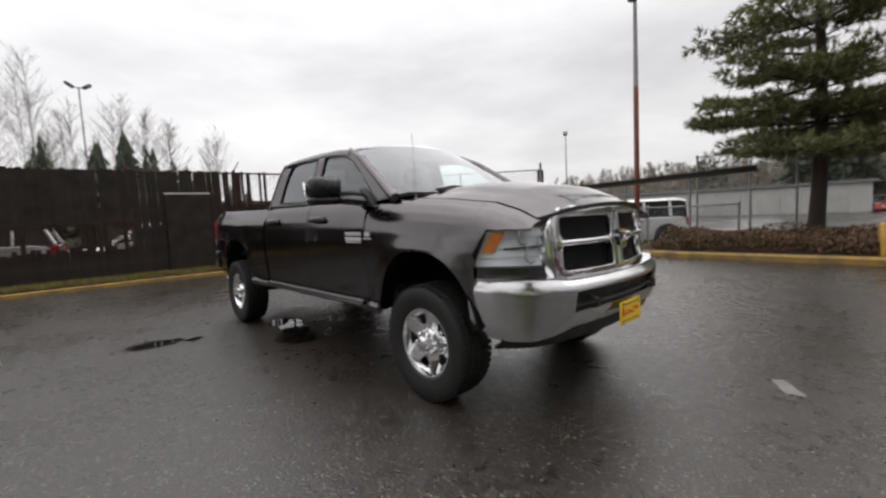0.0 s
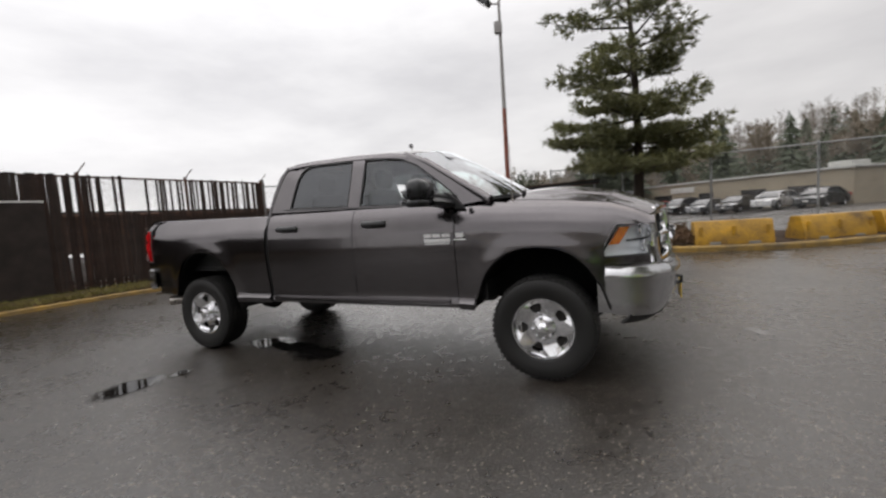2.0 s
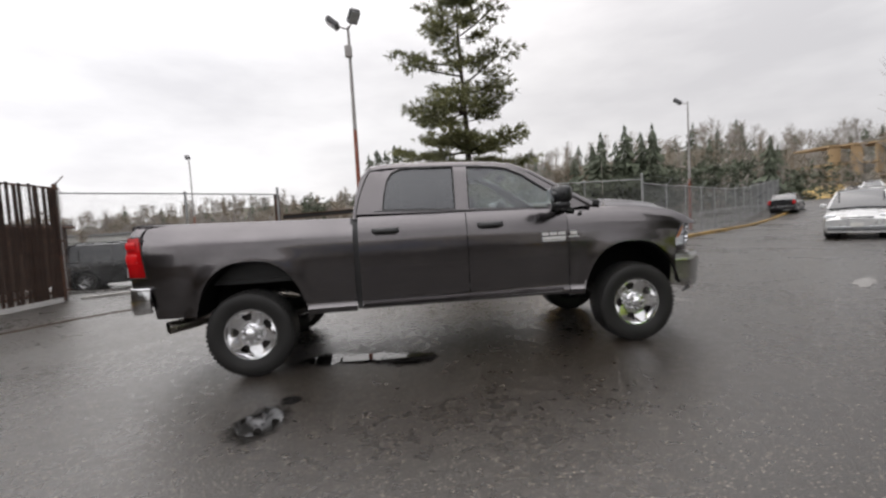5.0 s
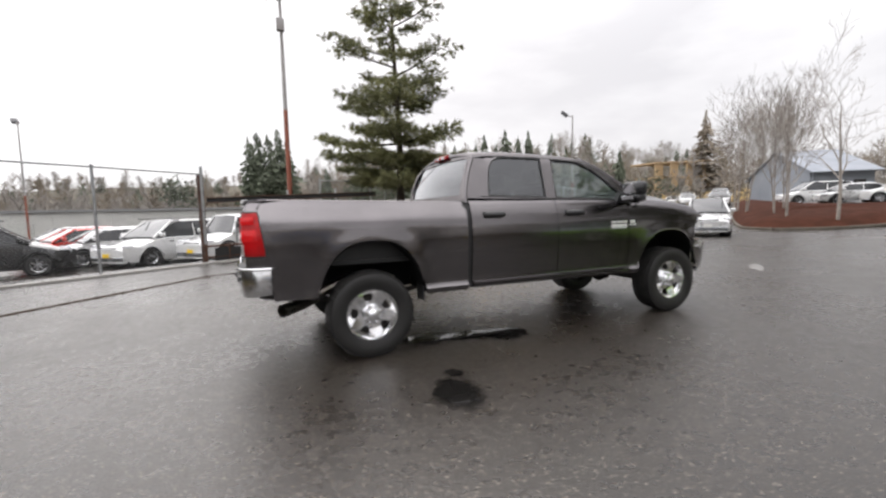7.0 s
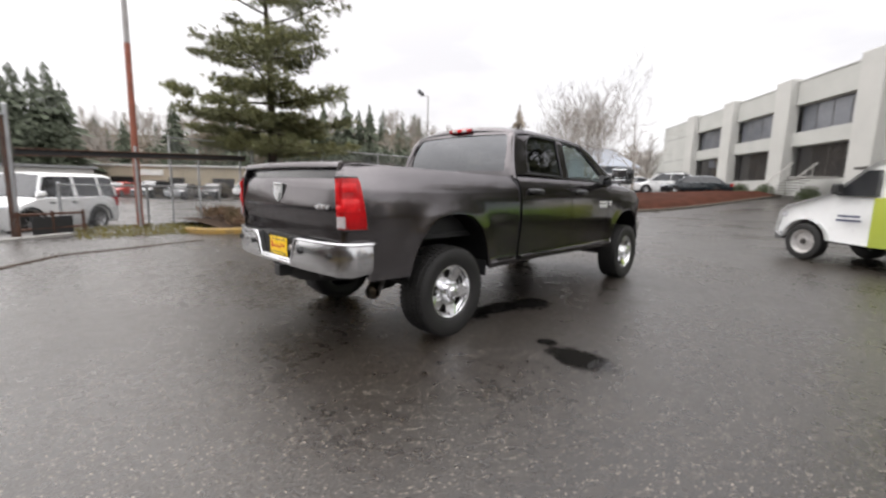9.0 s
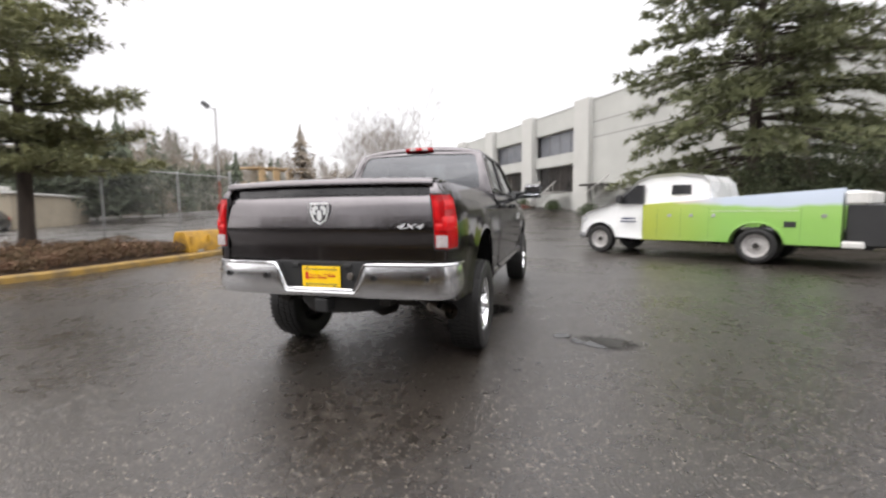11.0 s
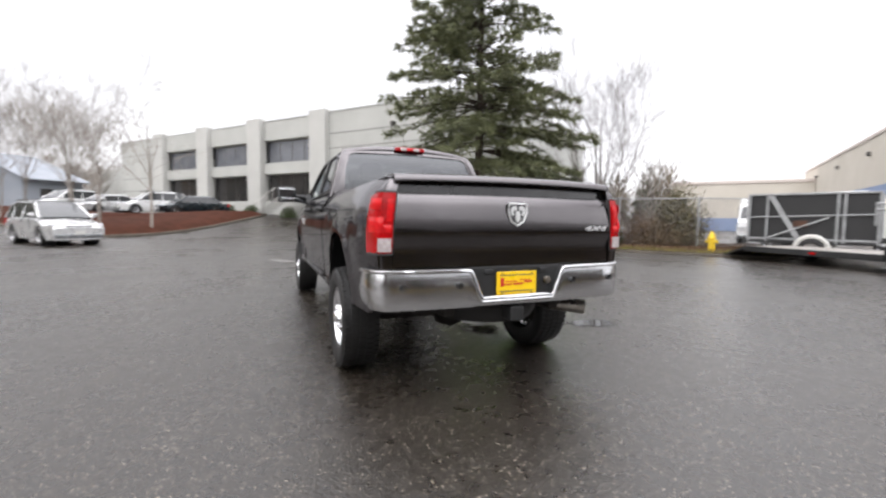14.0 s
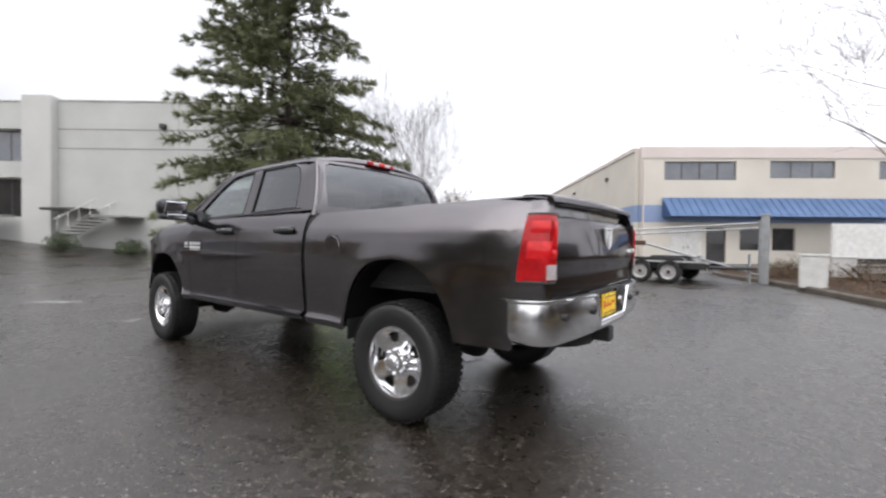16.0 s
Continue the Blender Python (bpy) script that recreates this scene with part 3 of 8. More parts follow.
for k in range(zs_n):
    for j in range(n - 1):
        ym = (wrap[j][1] + wrap[j + 1][1]) / 2
        if abs(ym) < .56 and 5 <= k < 11:
            continue
        g.f.append((k * n + j, k * n + j + 1, (k + 1) * n + j + 1, (k + 1) * n + j))
        g.m.append(0)
fbump = part("front_bumper", g, CHROME_WET, truck, "wet chrome front bumper", smooth=45, thick=.02)
part("bumper_top_step", G().grid([[(fb_x(y) - d, y, z + .018 * sm(.55, .75, abs(y))) for y in np.linspace(-.94, .94, 41)] for d, z in ((.05, .862), (.10, .866), (.2, .866))]), CHROME, fbump, smooth=45, thick=.01)
part("intake_mesh", G().grid([[(fb_x(y) - .07, y, z) for y in np.linspace(-.6, .6, 13)] for z in (.61, .82)]), BLACK, fbump, thick=.01)
part("intake_bar", G().tube([(fb_x(y) - .045, y, .712) for y in np.linspace(-.56, .56, 9)], .012, 6), BLACK, fbump)
for s in (-1, 1):
    part("tow_hook", G().tube([(4.72, s * .42, .69), (4.76, s * .42, .70), (4.76, s * .42, .74), (4.70, s * .42, .75)], .014, 6), BLACK, fbump)
part("air_dam", G().grid([[(fb_x(y) - d, y, z) for y in np.linspace(-.9, .9, 25)] for d, z in ((.07, .585), (.10, .51), (.15, .47))]), BLACK, truck, smooth=45, thick=.02)


def plate(parent, M, w=.305, h=.15):
    p = part("number_plate", G().box(-w / 2, w / 2, -.004, .004, -h / 2, h / 2, .002, M=M), YELLOWPLATE, parent, "yellow dealer plate with red script bars")
    g = G()
    for x0, x1, z0, z1 in ((-.125, -.10, -.02, .035), (-.10, -.04, -.012, -.002), (-.09, .0, .008, .014), (-.03, .045, -.012, .0), (.055, .115, .0, .012), (.02, .10, .016, .021)):
        g.box(x0, x1, -.0062, -.0042, z0, z1, M=M)
    part("plate_script", g, REDINK, p)
    g = G()
    g.box(-.13, .13, -.0062, -.0042, .05, .056, M=M)
    g.box(-.13, .13, -.0062, -.0042, -.056, -.05, M=M)
    part("plate_rule", g, BLUEINK, p)
    for x in (-.11, .11):
        for z in (-.066, .066):
            part("plate_bolt", G().lathe([(.001, -.008), (.006, -.007), (.006, -.004)], 8, M @ Matrix.Translation((x, 0, z))), BLACK, p)


plate(truck, Matrix.Translation((4.772, -.01, .592)) @ Euler((0, 0, radians(90))).to_matrix().to_4x4())

# tailgate, spoiler lip and rear lamps
def tg_x(y, z):
    return -1.035 - .035 * (1 - (y / .8) ** 2) - .022 * sm(1.0, 1.13, z) + .038 * max(0, (z - 1.12) / .27) ** 1.25 + .018 * max(0, (z - 1.29) / .066) ** 2


tail = part("tailgate", G().grid([[(tg_x(y, z), y, z) for y in np.linspace(-.828, .828, 25)] for z in np.linspace(.905, 1.356, 29)]), PAINT, truck, "dark grey tailgate", smooth=40, thick=.05)
part("tailgate_shadow_band", G().grid([[(-.985 - .02 * (1 - (y / .85) ** 2) + d, y, z + (.02 * (1 - abs(y / .85) ** 2.2) if d else 0)) for y in np.linspace(-.835, .835, 25)] for z, d in ((1.34, .0), (1.425, .01))]), GLOSSBLACK, tail, "gloss black band under the spoiler lip", thick=.015)
part("tailgate_top_ledge", G().grid([[(tg_x(y, 1.355) + d, y, 1.357) for y in np.linspace(-.835, .835, 15)] for d in (.0, .06)]), PAINT, tail, thick=.008)
lip = [[(x - .03 * (1 - (y / .82) ** 2) + .012 * max(0, (abs(y) - .70) / .12) ** 2, y, z + .010 + .012 * (1 - abs(y / .82) ** 2.2)) for y in np.linspace(-.82, .82, 41)] for x, z in ((-.86, 1.415), (-.96, 1.412), (-1.03, 1.410), (-1.046, 1.414), (-1.047, 1.432), (-1.036, 1.452), (-1.0, 1.463), (-.86, 1.468), (-.86, 1.415))]
g = G().grid(lip)
g.cap([r[0] for r in lip[:-1]])
g.cap([r[-1] for r in lip[:-1]][::-1])
part("spoiler_lip", g, PAINT, tail, smooth=50)
ez, ex0 = 1.240, tg_x(0, 1.24)
GREYFIELD = mat("dull_grey_emblem_field", (.10, .10, .10), .4, .5, (.05, .05, .05), 60, 90)
shield = [(-.066, .066), (.066, .066), (.070, .016), (.046, -.048), (0, -.074), (-.046, -.048), (-.070, .016)]
part("emblem_field", G().extr([(u, ez + w) for u, w in shield], "x", ex0 - .010, ex0 + .006), GREYFIELD, tail)
g = G()
g.tube([(ex0 - .011, u, ez + w) for u, w in shield + shield[:1]], .0065, 6)
g.extr([(-.013, ez + .02), (.013, ez + .02), (.018, ez - .035), (0, ez - .055), (-.018, ez - .035)], "x", ex0 - .020, ex0 - .008)
for s in (-1, 1):
    g.extr([(s * .010, ez + .050), (s * .034, ez + .054), (s * .052, ez + .040), (s * .056, ez + .010), (s * .040, ez - .012), (s * .026, ez - .004), (s * .036, ez + .016), (s * .026, ez + .030), (s * .012, ez + .022)], "x", ex0 - .018, ex0 - .008)
part("tailgate_emblem", g, BADGE, tail, "plain chrome shield emblem", smooth=40)
cu = bpy.data.curves.new("four_by_four", "FONT")
cu.body, cu.size, cu.extrude, cu.shear, cu.align_x, cu.align_y = "4X4", .085, .006, .35, "CENTER", "CENTER"
tmp = new("letters", cu)
dg = bpy.context.evaluated_depsgraph_get()
me = bpy.data.meshes.new_from_object(tmp.evaluated_get(dg))
bpy.data.objects.remove(tmp)
me.transform(Matrix.Translation((tg_x(-.66, 1.145) - .010, -.66, 1.145)) @ Euler((radians(90), 0, radians(-90))).to_matrix().to_4x4() @ Matrix.Diagonal((1.32, .58, 1, 1)))
me.materials.clear()
me.materials.append(BADGE)
part("drive_badge", me, BADGE, tail, "chrome 4X4 lettering")
for s in (-1, 1):
    def tl(u, w, o=0.0):
        """Around the corner: u 0 at the tailgate, 1 on the flank."""
        if u < .55:
            y, x = lerp(.836, .905, u / .55), -1.045 + .012 * (u / .55) ** 2
        else:
            t = (u - .55) / .45
            y, x = lerp(.905, .948, t ** .6), lerp(-1.033, -.872 - .055 * (w - .99) / .36, t)
        y = min(y - .025 * ((w - .99) / .36) ** 2, float(np.interp(w, [1.30, 1.36, 1.40, 1.45], [.95, .905, .872, .83])))
        return (x + .05 * max(0, (w - 1.37) / .08) ** 2 - o * (1 if u < .6 else .2), s * (y + o * (1 if u > .5 else .3)), w)
    us = [0, .1, .25, .4, .5, .55, .62, .7, .85, 1]
    lampo = part("tail_lamp", G().grid([[tl(u, w, .006 + .010 * math.sin(math.pi * (w - .992) / .365)) for u in us] for w in np.linspace(.992, 1.357, 13)]), REDLENS, truck, "red tail lamp with clear reverse lens", smooth=40, thick=.02)
    part("reverse_lens", G().grid([[tl(u, w, .019) for u in (.06, .22, .38, .48, .56)] for w in np.linspace(1.006, 1.086, 4)]), WHITELENS, lampo, "frosted white reverse lens", smooth=40, thick=.008)
    for z0, z1, ua, ub in ((1.255, 1.322, .55, .86), (1.185, 1.318, .09, .36), (1.118, 1.212, .46, .88), (1.118, 1.165, .09, .44)):
        part("lamp_bulb_glow", G().grid([[tl(u, w, .0165 + .005 * math.sin(math.pi * (w - z0) / (z1 - z0))) for u in np.linspace(ua, ub, 6)] for w in np.linspace(z0, z1, 5)]), BRIGHTRED, lampo, smooth=60, thick=.004)
    part("lamp_rim", G().tube([tl(u, w, .002) for u, w in [(u, .99) for u in us] + [(1, w) for w in (1.05, 1.2, 1.36)] + [(u, 1.36) for u in us[::-1]] + [(0, w) for w in (1.2, .99)]], .008, 5, False), BLACK, lampo)
    part("corner_post", G().grid([[tl(u, w, -.006) for u in us] for w in np.linspace(.62 + .24, 1.44, 14)]), PAINT, truck, smooth=40, thick=.02)
# rear bumper with its plate recess
def rb_x(y):
    return float(np.interp(abs(y), [0, .4, .7, .8, .90, .95, .97], [-1.135, -1.13, -1.11, -1.09, -1.05, -.99, -.86]))


def rb_top(y):
    return lerp(.705, .885, min(1, max(0, (abs(y) - .275) / .075)))


half = [(-1.135, v) for v in np.linspace(0, .26, 5)] + [(-1.134, v) for v in np.linspace(.27, .36, 7)] + curve([(-1.13, .42), (-1.118, .62), (-1.10, .77), (-1.062, .895), (-.99, .962), (-.91, .984), (-.845, .986)], 5)
wrap = [(x, -y) for x, y in half[::-1]] + half[1:]
rows = []
for t in np.linspace(0, 1, 9):
    row = []
    for x, y in wrap:
        f = min(1, max(0, (abs(y) - .78) / .14))
        roll = .016 * (2 * t - 1) ** 2 + (.012 if t < .01 else 0)
        row.append((x + roll * (1 - f), y - math.copysign(roll * f, y), lerp(.650 + .015 * sm(-1.0, -.86, x), rb_top(y), t)))
    rows.append(row)
rbump = part("rear_bumper", G().grid(rows), CHROME_WET, truck, "wet chrome rear bumper with sensors", smooth=45, thick=.02)
part("bumper_bright_edge", G().tube([(x + .008, y * .992, rb_top(y)) for x, y in wrap], .012, 6), CHROME, rbump, smooth=60)
part("bumper_step_pad", G().grid([[(x + d, y * (1 - d * .5), rb_top(y) - .002) for x, y in wrap] for d in (.012, .10)]), BLACK, rbump, thick=.01)
part("plate_recess", G().box(-1.085, -1.07, -.36, .36, .69, .90, .004), BLACK, rbump)
part("recess_step", G().box(-1.12, -1.06, -.29, .29, .685, .705, .006), BLACK, rbump)
for y in (-.79, -.43, .43, .79):
    M = Matrix.Translation((rb_x(y) - .014, y, .795)) @ Euler((0, 0, radians(90))).to_matrix().to_4x4()
    part("parking_sensor", G().lathe([(.001, -.010), (.016, -.010), (.021, .004), (.021, -.02)], 14, M), BLACK, rbump, smooth=50)
for y in (-.235,):
    part("trailer_socket", G().lathe([(.001, -.022), (.022, -.02), (.026, -.012), (.026, .0)], 14, Matrix.Translation((-1.10, y, .80)) @ Euler((0, 0, radians(-90))).to_matrix().to_4x4()), STEEL, rbump, smooth=40)
for y in (-.21, .21):
    part("plate_lamp", G().box(-1.10, -1.08, y - .03, y + .03, .855, .885, .004), BLACK, rbump)
plate(truck, Matrix.Translation((-1.098, 0, .79)) @ Euler((0, 0, radians(-90))).to_matrix().to_4x4())
part("tow_receiver", G().box(-1.12, -.75, -.05, .05, .535, .635, .008), BLACK, truck)
part("hitch_beam", G().box(-.80, -.70, -.60, .60, .55, .63, .01), UNDER, truck)
# bed
part("bed_floor", G().box(-.98, .98, -.80, .80, .86, .90), BLACK, truck)
part("bed_front_wall", G().box(.93, .985, -.86, .86, .6, 1.42, .01), PAINT, truck)
for s in (-1, 1):
    part("bed_inner_wall", G().box(-.98, .95, s * .76, s * .78, .88, 1.39), BLACK, truck)
    part("bed_rail_cap", G().grid([[(x, s * y, bed_top(x) + z) for x in np.linspace(-1.0, .99, 20)] for y, z in ((.832, -.004), (.82, .006), (.79, .006), (.775, -.02))]), PAINT, truck, smooth=50, thick=.01)
# fuel flap on the left flank
M = Matrix.Translation((.66, side_y(.66, 1.16) + .001, 1.16))
part("fuel_flap", G().lathe([(.001, .003), (.082, .003), (.087, .0), (.089, -.004)], 28, M), PAINT, truck, smooth=30)
part("fuel_flap_groove", G().lathe([(.088, .001), (.093, .002), (.095, -.003)], 28, M), BLACK, truck)
# badges as plain bars
for s in (-1, 1):
    g = G()
    for x0, x1, z0, z1 in ((2.83, 2.90, 1.150, 1.178), (2.91, 2.985, 1.150, 1.178), (2.995, 3.07, 1.150, 1.178), (2.83, 3.07, 1.108, 1.138), (2.835, 3.065, 1.092, 1.102), (3.12, 3.19, 1.145, 1.18), (3.10, 3.21, 1.122, 1.133)):
        g.extr([(x0 + .004, z0), (x1 - .004, z0), (x1, z0 + .006), (x1 - .002, z1), (x0, z1)], "y", s * (side_y((x0 + x1) / 2, 1.13) + .001), s * (side_y((x0 + x1) / 2, 1.13) + .008))
    part("side_badge", g, BADGE, truck, "chrome side badge of plain bars")
# tow mirrors
for s in (-1, 1):
    mir = part("door_mirror", G().box(2.87, 3.02, s * 1.075, s * 1.335, 1.455, 1.615, .035), MIRRORSHELL, truck, "black trailer-tow door mirror", smooth=60)
    part("mirror_lower_shell", G().box(2.865, 3.0, s * 1.06, s * 1.325, 1.405, 1.468, .02), MIRRORSHELL, mir, smooth=60)
    M = Matrix.Translation((2.845, s * 1.205, 1.53)) @ Matrix.Rotation(radians(s * 12), 4, "Z") @ Matrix.Rotation(radians(-25), 4, "Y")
    part("mirror_face", G().box(-.005, .004, -.105, .105, -.062, .062, .004, M=M), MIRROR, mir)
    M = Matrix.Translation((2.84, s * 1.195, 1.437)) @ Matrix.Rotation(radians(s * 12), 4, "Z") @ Matrix.Rotation(radians(-14), 4, "Y")
    part("wide_angle_mirror", G().box(-.004, .004, -.10, .10, -.022, .022, .003, M=M), MIRROR, mir)
    part("mirror_arm", G().grid([[(x, s * y, z + dz) for x, dz in ((cx - .055, -.035), (cx + .05, -.035), (cx + .065, 0), (cx + .03, .035), (cx - .035, .035), (cx - .06, 0))] for cx, y, z in ((3.07, .86, 1.405), (3.05, .96, 1.425), (2.99, 1.04, 1.44), (2.95, 1.10, 1.445))], 0, True), MIRRORSHELL, mir, smooth=60)
    part("mirror_upper_arm", G().tube([(3.03, s * .92, 1.47), (3.0, s * 1.0, 1.485), (2.96, s * 1.10, 1.49)], [.03, .026, .026], 8), BLACK, mir, smooth=60)
    part("mirror_base", G().extr([(2.96, 1.40), (3.20, 1.37), (3.12, 1.46), (3.02, 1.52)], "y", s * .86, s * .93), BLACK, mir)
# antenna and cowl marker on the right wing
part("antenna", G().tube([(3.56, -.80, 1.40), (3.56, -.80, 1.44), (3.555, -.80, 1.88)], [.012, .0035, .0016], 6), STEEL, truck, "thin pale mast antenna")
part("wing_marker", G().box(3.235, 3.265, -.925, -.94, 1.335, 1.375, .004), GLOSSBLACK, truck)
# chassis
for s in (-1, 1):
    part("frame_rail", G().box(-.95, 4.35, s * .38, s * .46, .56, .70, .01), UNDER, truck)
    part("leaf_spring", G().tube([(-.75, s * .56, .62), (-.3, s * .56, .50), (0, s * .56, .47), (.35, s * .56, .50), (.72, s * .56, .60)], .03, 6), UNDER, truck)
    part("shock_absorber", G().tube([(-.12, s * .50, .42), (-.22, s * .42, .75)], .032, 8), UNDER, truck)
for x in (0, WB):
    g = G().tube([(x, -.80, HZ), (x, .80, HZ)], .055, 10)
    g.lathe([(.02, -.17), (.12, -.12), (.165, 0), (.12, .12), (.02, .17)], 16, Matrix.Translation((x, .0 if x == 0 else .25, HZ)))
    part("axle", g, UNDER, truck, smooth=50)
part("drive_shaft", G().tube([(.15, 0, .45), (.9, 0, .60), (2.2, 0, .62)], .045, 10), UNDER, truck)
part("gearbox", G().box(1.9, 3.2, -.25, .25, .46, .75, .05), UNDER, truck)
part("underfloor", G().box(.62, 3.25, -.82, .82, .60, .63), UNDER, truck)
part("cross_member", G().box(2.4, 2.5, -.48, .48, .49, .56, .01), UNDER, truck)
part("spare_tyre", G().lathe([(.16, -.10), (.36, -.12), (.40, -.06), (.40, .06), (.36, .12), (.16, .10)], 24, Matrix.Translation((-.62, .0, .62)) @ Euler((radians(90), 0, 0)).to_matrix().to_4x4()), RUBBER, truck, smooth=50)
ex = part("exhaust_pipe", G().tube([(1.2, -.40, .62), (.55, -.42, .62), (.2, -.48, .70), (-.15, -.50, .68), (-.45, -.56, .56), (-.62, -.68, .505)], .048, 12), STEEL, truck, smooth=60)
g = G().tube([(-.46, -.56, .545), (-.60, -.70, .515), (-.77, -.87, .500)], .058, 14, False)
g.tube([(-.77, -.87, .500), (-.55, -.65, .522)], .051, 14, False)
part("exhaust_tip", g, STEEL, ex, "stained steel exhaust tip", smooth=60)
part("muffler", G().tube([(.62, -.24, .66), (1.45, -.24, .66)], .09, 14), STEEL, truck, smooth=50)
# interior
for y in (-.38, .38):
    for x, nm in ((2.15, "front_seat"), (1.42, "rear_seat")):
        g = G().box(x, x + .5, y - .25, y + .25, 1.0, 1.16, .05)
        g.box(x - .12, x + .06, y - .24, y + .24, 1.1, 1.62, .05)
        g.box(x - .10, x + .01, y - .13, y + .13, 1.64, 1.82, .04)
        part(nm, g, CLOTH, truck, "dark cloth seat with headrest", smooth=50)
part("dashboard", G().grid([[(x, y, z) for y in np.linspace(-.80, .80, 5)] for x, z in ((2.75, 1.05), (2.78, 1.30), (2.95, 1.40), (3.45, 1.43))]), BLACK, truck, smooth=50, thick=.03)
part("steering_wheel", G().lathe([(.18, -.014), (.196, 0), (.18, .014), (.166, 0), (.18, -.014)], 24, Matrix.Translation((2.62, .40, 1.33)) @ Euler((0, radians(0), radians(90))).to_matrix().to_4x4() @ Euler((radians(-25), 0, 0)).to_matrix().to_4x4()), BLACK, truck, smooth=60)
part("cab_floor", G().box(1.05, 3.3, -.84, .84, .60, .66), BLACK, truck)
part("firewall", G().box(3.28, 3.32, -.84, .84, .6, 1.40), BLACK, truck)
part("inner_mirror", G().box(2.66, 2.70, -.12, .12, 1.80, 1.86, .01), BLACK, truck)


# wheels
def wheel_parts(parent, s, M):
    """A chrome-clad wheel; the outside looks to s."""
    R = .405
    prof = [(.232, .098), (.25, .122), (.30, .138), (.350, .140), (.374, .128), (.388, .110), (.395, .085), (.395, -.085), (.388, -.110), (.378, -.130), (.350, -.14), (.30, -.138), (.25, -.122), (.232, -.098)]
    ty = part("tyre", G().lathe(prof, 56, M), RUBBER, parent, "wet black all-terrain tyre", smooth=35)
    td = G()
    for k in range(56):
        a = 2 * math.pi * k / 56
        for y0, y1, off in ((.092, .128, 0), (.032, .082, .5), (-.026, .024, 0), (-.084, -.034, .5), (-.128, -.092, 0)):
            b0, b1 = a + off * .056 - .038, a + off * .056 + .038
            rr = .402 if abs(y0 + y1) < .19 else .394
            ring = [(r * math.cos(b), y, r * math.sin(b)) for r in (.384, rr) for b, y in ((b0, y0), (b1, y0), (b1, y1), (b0, y1))]
            td.add([M @ Vector(p) for p in ring], [(4, 5, 6, 7), (0, 1, 5, 4), (1, 2, 6, 5), (2, 3, 7, 6), (3, 0, 4, 7)])
    part("tread", td, RUBBER, ty, kind="stuff")
    rim = part("rim", G().lathe([(.225, -s * .06), (.232, s * .085), (.240, s * .104), (.236, s * .114), (.226, s * .112), (.218, s * .09), (.214, s * .05)], 48, M), WHEELCHROME, parent, "chrome rim with five broad spokes", smooth=40)
    # dish with five openings
    g = G()
    outer = [(.219 * math.cos(a), .219 * math.sin(a)) for a in np.linspace(0, 2 * math.pi, 61)[:-1]]
    hl = []
    for k in range(5):
        a0 = math.pi / 2 + 2 * math.pi * k / 5
        hl.append([(r * math.cos(a0 + d), r * math.sin(a0 + d)) for r, d in ((.122, -.13), (.125, .0), (.122, .13), (.150, .24), (.180, .27), (.195, .20), (.198, 0), (.195, -.20), (.180, -.27), (.150, -.24))])
    def dish(u, w):
        r = math.hypot(u, w)
        return M @ Vector((u, s * (.072 + .030 * math.cos(min(1, r / .2) * math.pi) * -.5 + .018 * math.cos(5 * (math.atan2(w, u) - math.pi / 2) + math.pi) * sm(.08, .15, r)), w))
    part("spoke_dish", G().holed(outer, hl, dish), WHEELCHROME, rim, smooth=60, thick=.03)
    part("hub_cap", G().lathe([(.001, s * .150), (.035, s * .149), (.046, s * .140), (.05, s * .118), (.075, s * .112), (.085, s * .095), (.092, s * .07)], 28, M), WHEELCHROME, rim, smooth=40)
    for k in range(8):
        a = 2 * math.pi * k / 8 + .2
        part("lug_nut", G().lathe([(.001, s * .128), (.010, s * .127), (.013, s * .115), (.013, s * .08)], 6, M @ Matrix.Translation((.078 * math.cos(a), 0, .078 * math.sin(a)))), WHEELCHROME, rim)
    part("brake_disc", G().lathe([(.03, 0), (.185, 0), (.185, s * .03), (.03, s * .03)], 28, M), UNDER, parent)


for x in (0, WB):
    for s in (-1, 1):
        w = new("wheel")
        w.parent = truck
        wheel_parts(w, s, Matrix.Translation((x, s * .868, HZ + (0 if x == 0 else .013 - .005 * s))) @ Euler((0, radians(17 * x + 11 * s), 0)).to_matrix().to_4x4())


# ---- the lie of the land ----
def gate_side(x, y):
    """Metres beyond the line of the lot's gate and fence."""
    d = (y - 6.3) * .80 - (x + 6.8) * .60 if x < .8 else (y - 12.6) * 1.0
    return d


def land(x, y):
    h = -.42 * sm(.3, 5, gate_side(x, y)) * sm(16, 11, x + .0 * y) * sm(-9.5, -6.5, x + max(0, y - 8) * .8)
    h += 1.5 * sm(20, 43, x - .12 * abs(y)) * sm(70, 40, y) * sm(-40, -22, y)
    h += .022 * math.exp(-((x - 4.2) / 2.2) ** 2 - ((y + 1.6) / 2.4) ** 2)
    r = math.hypot(x, y)
    if r > 60:
        h += .022 * (r - 60) * sm(-.2, .5, (x * .72 + y * .69) / r)
    return h


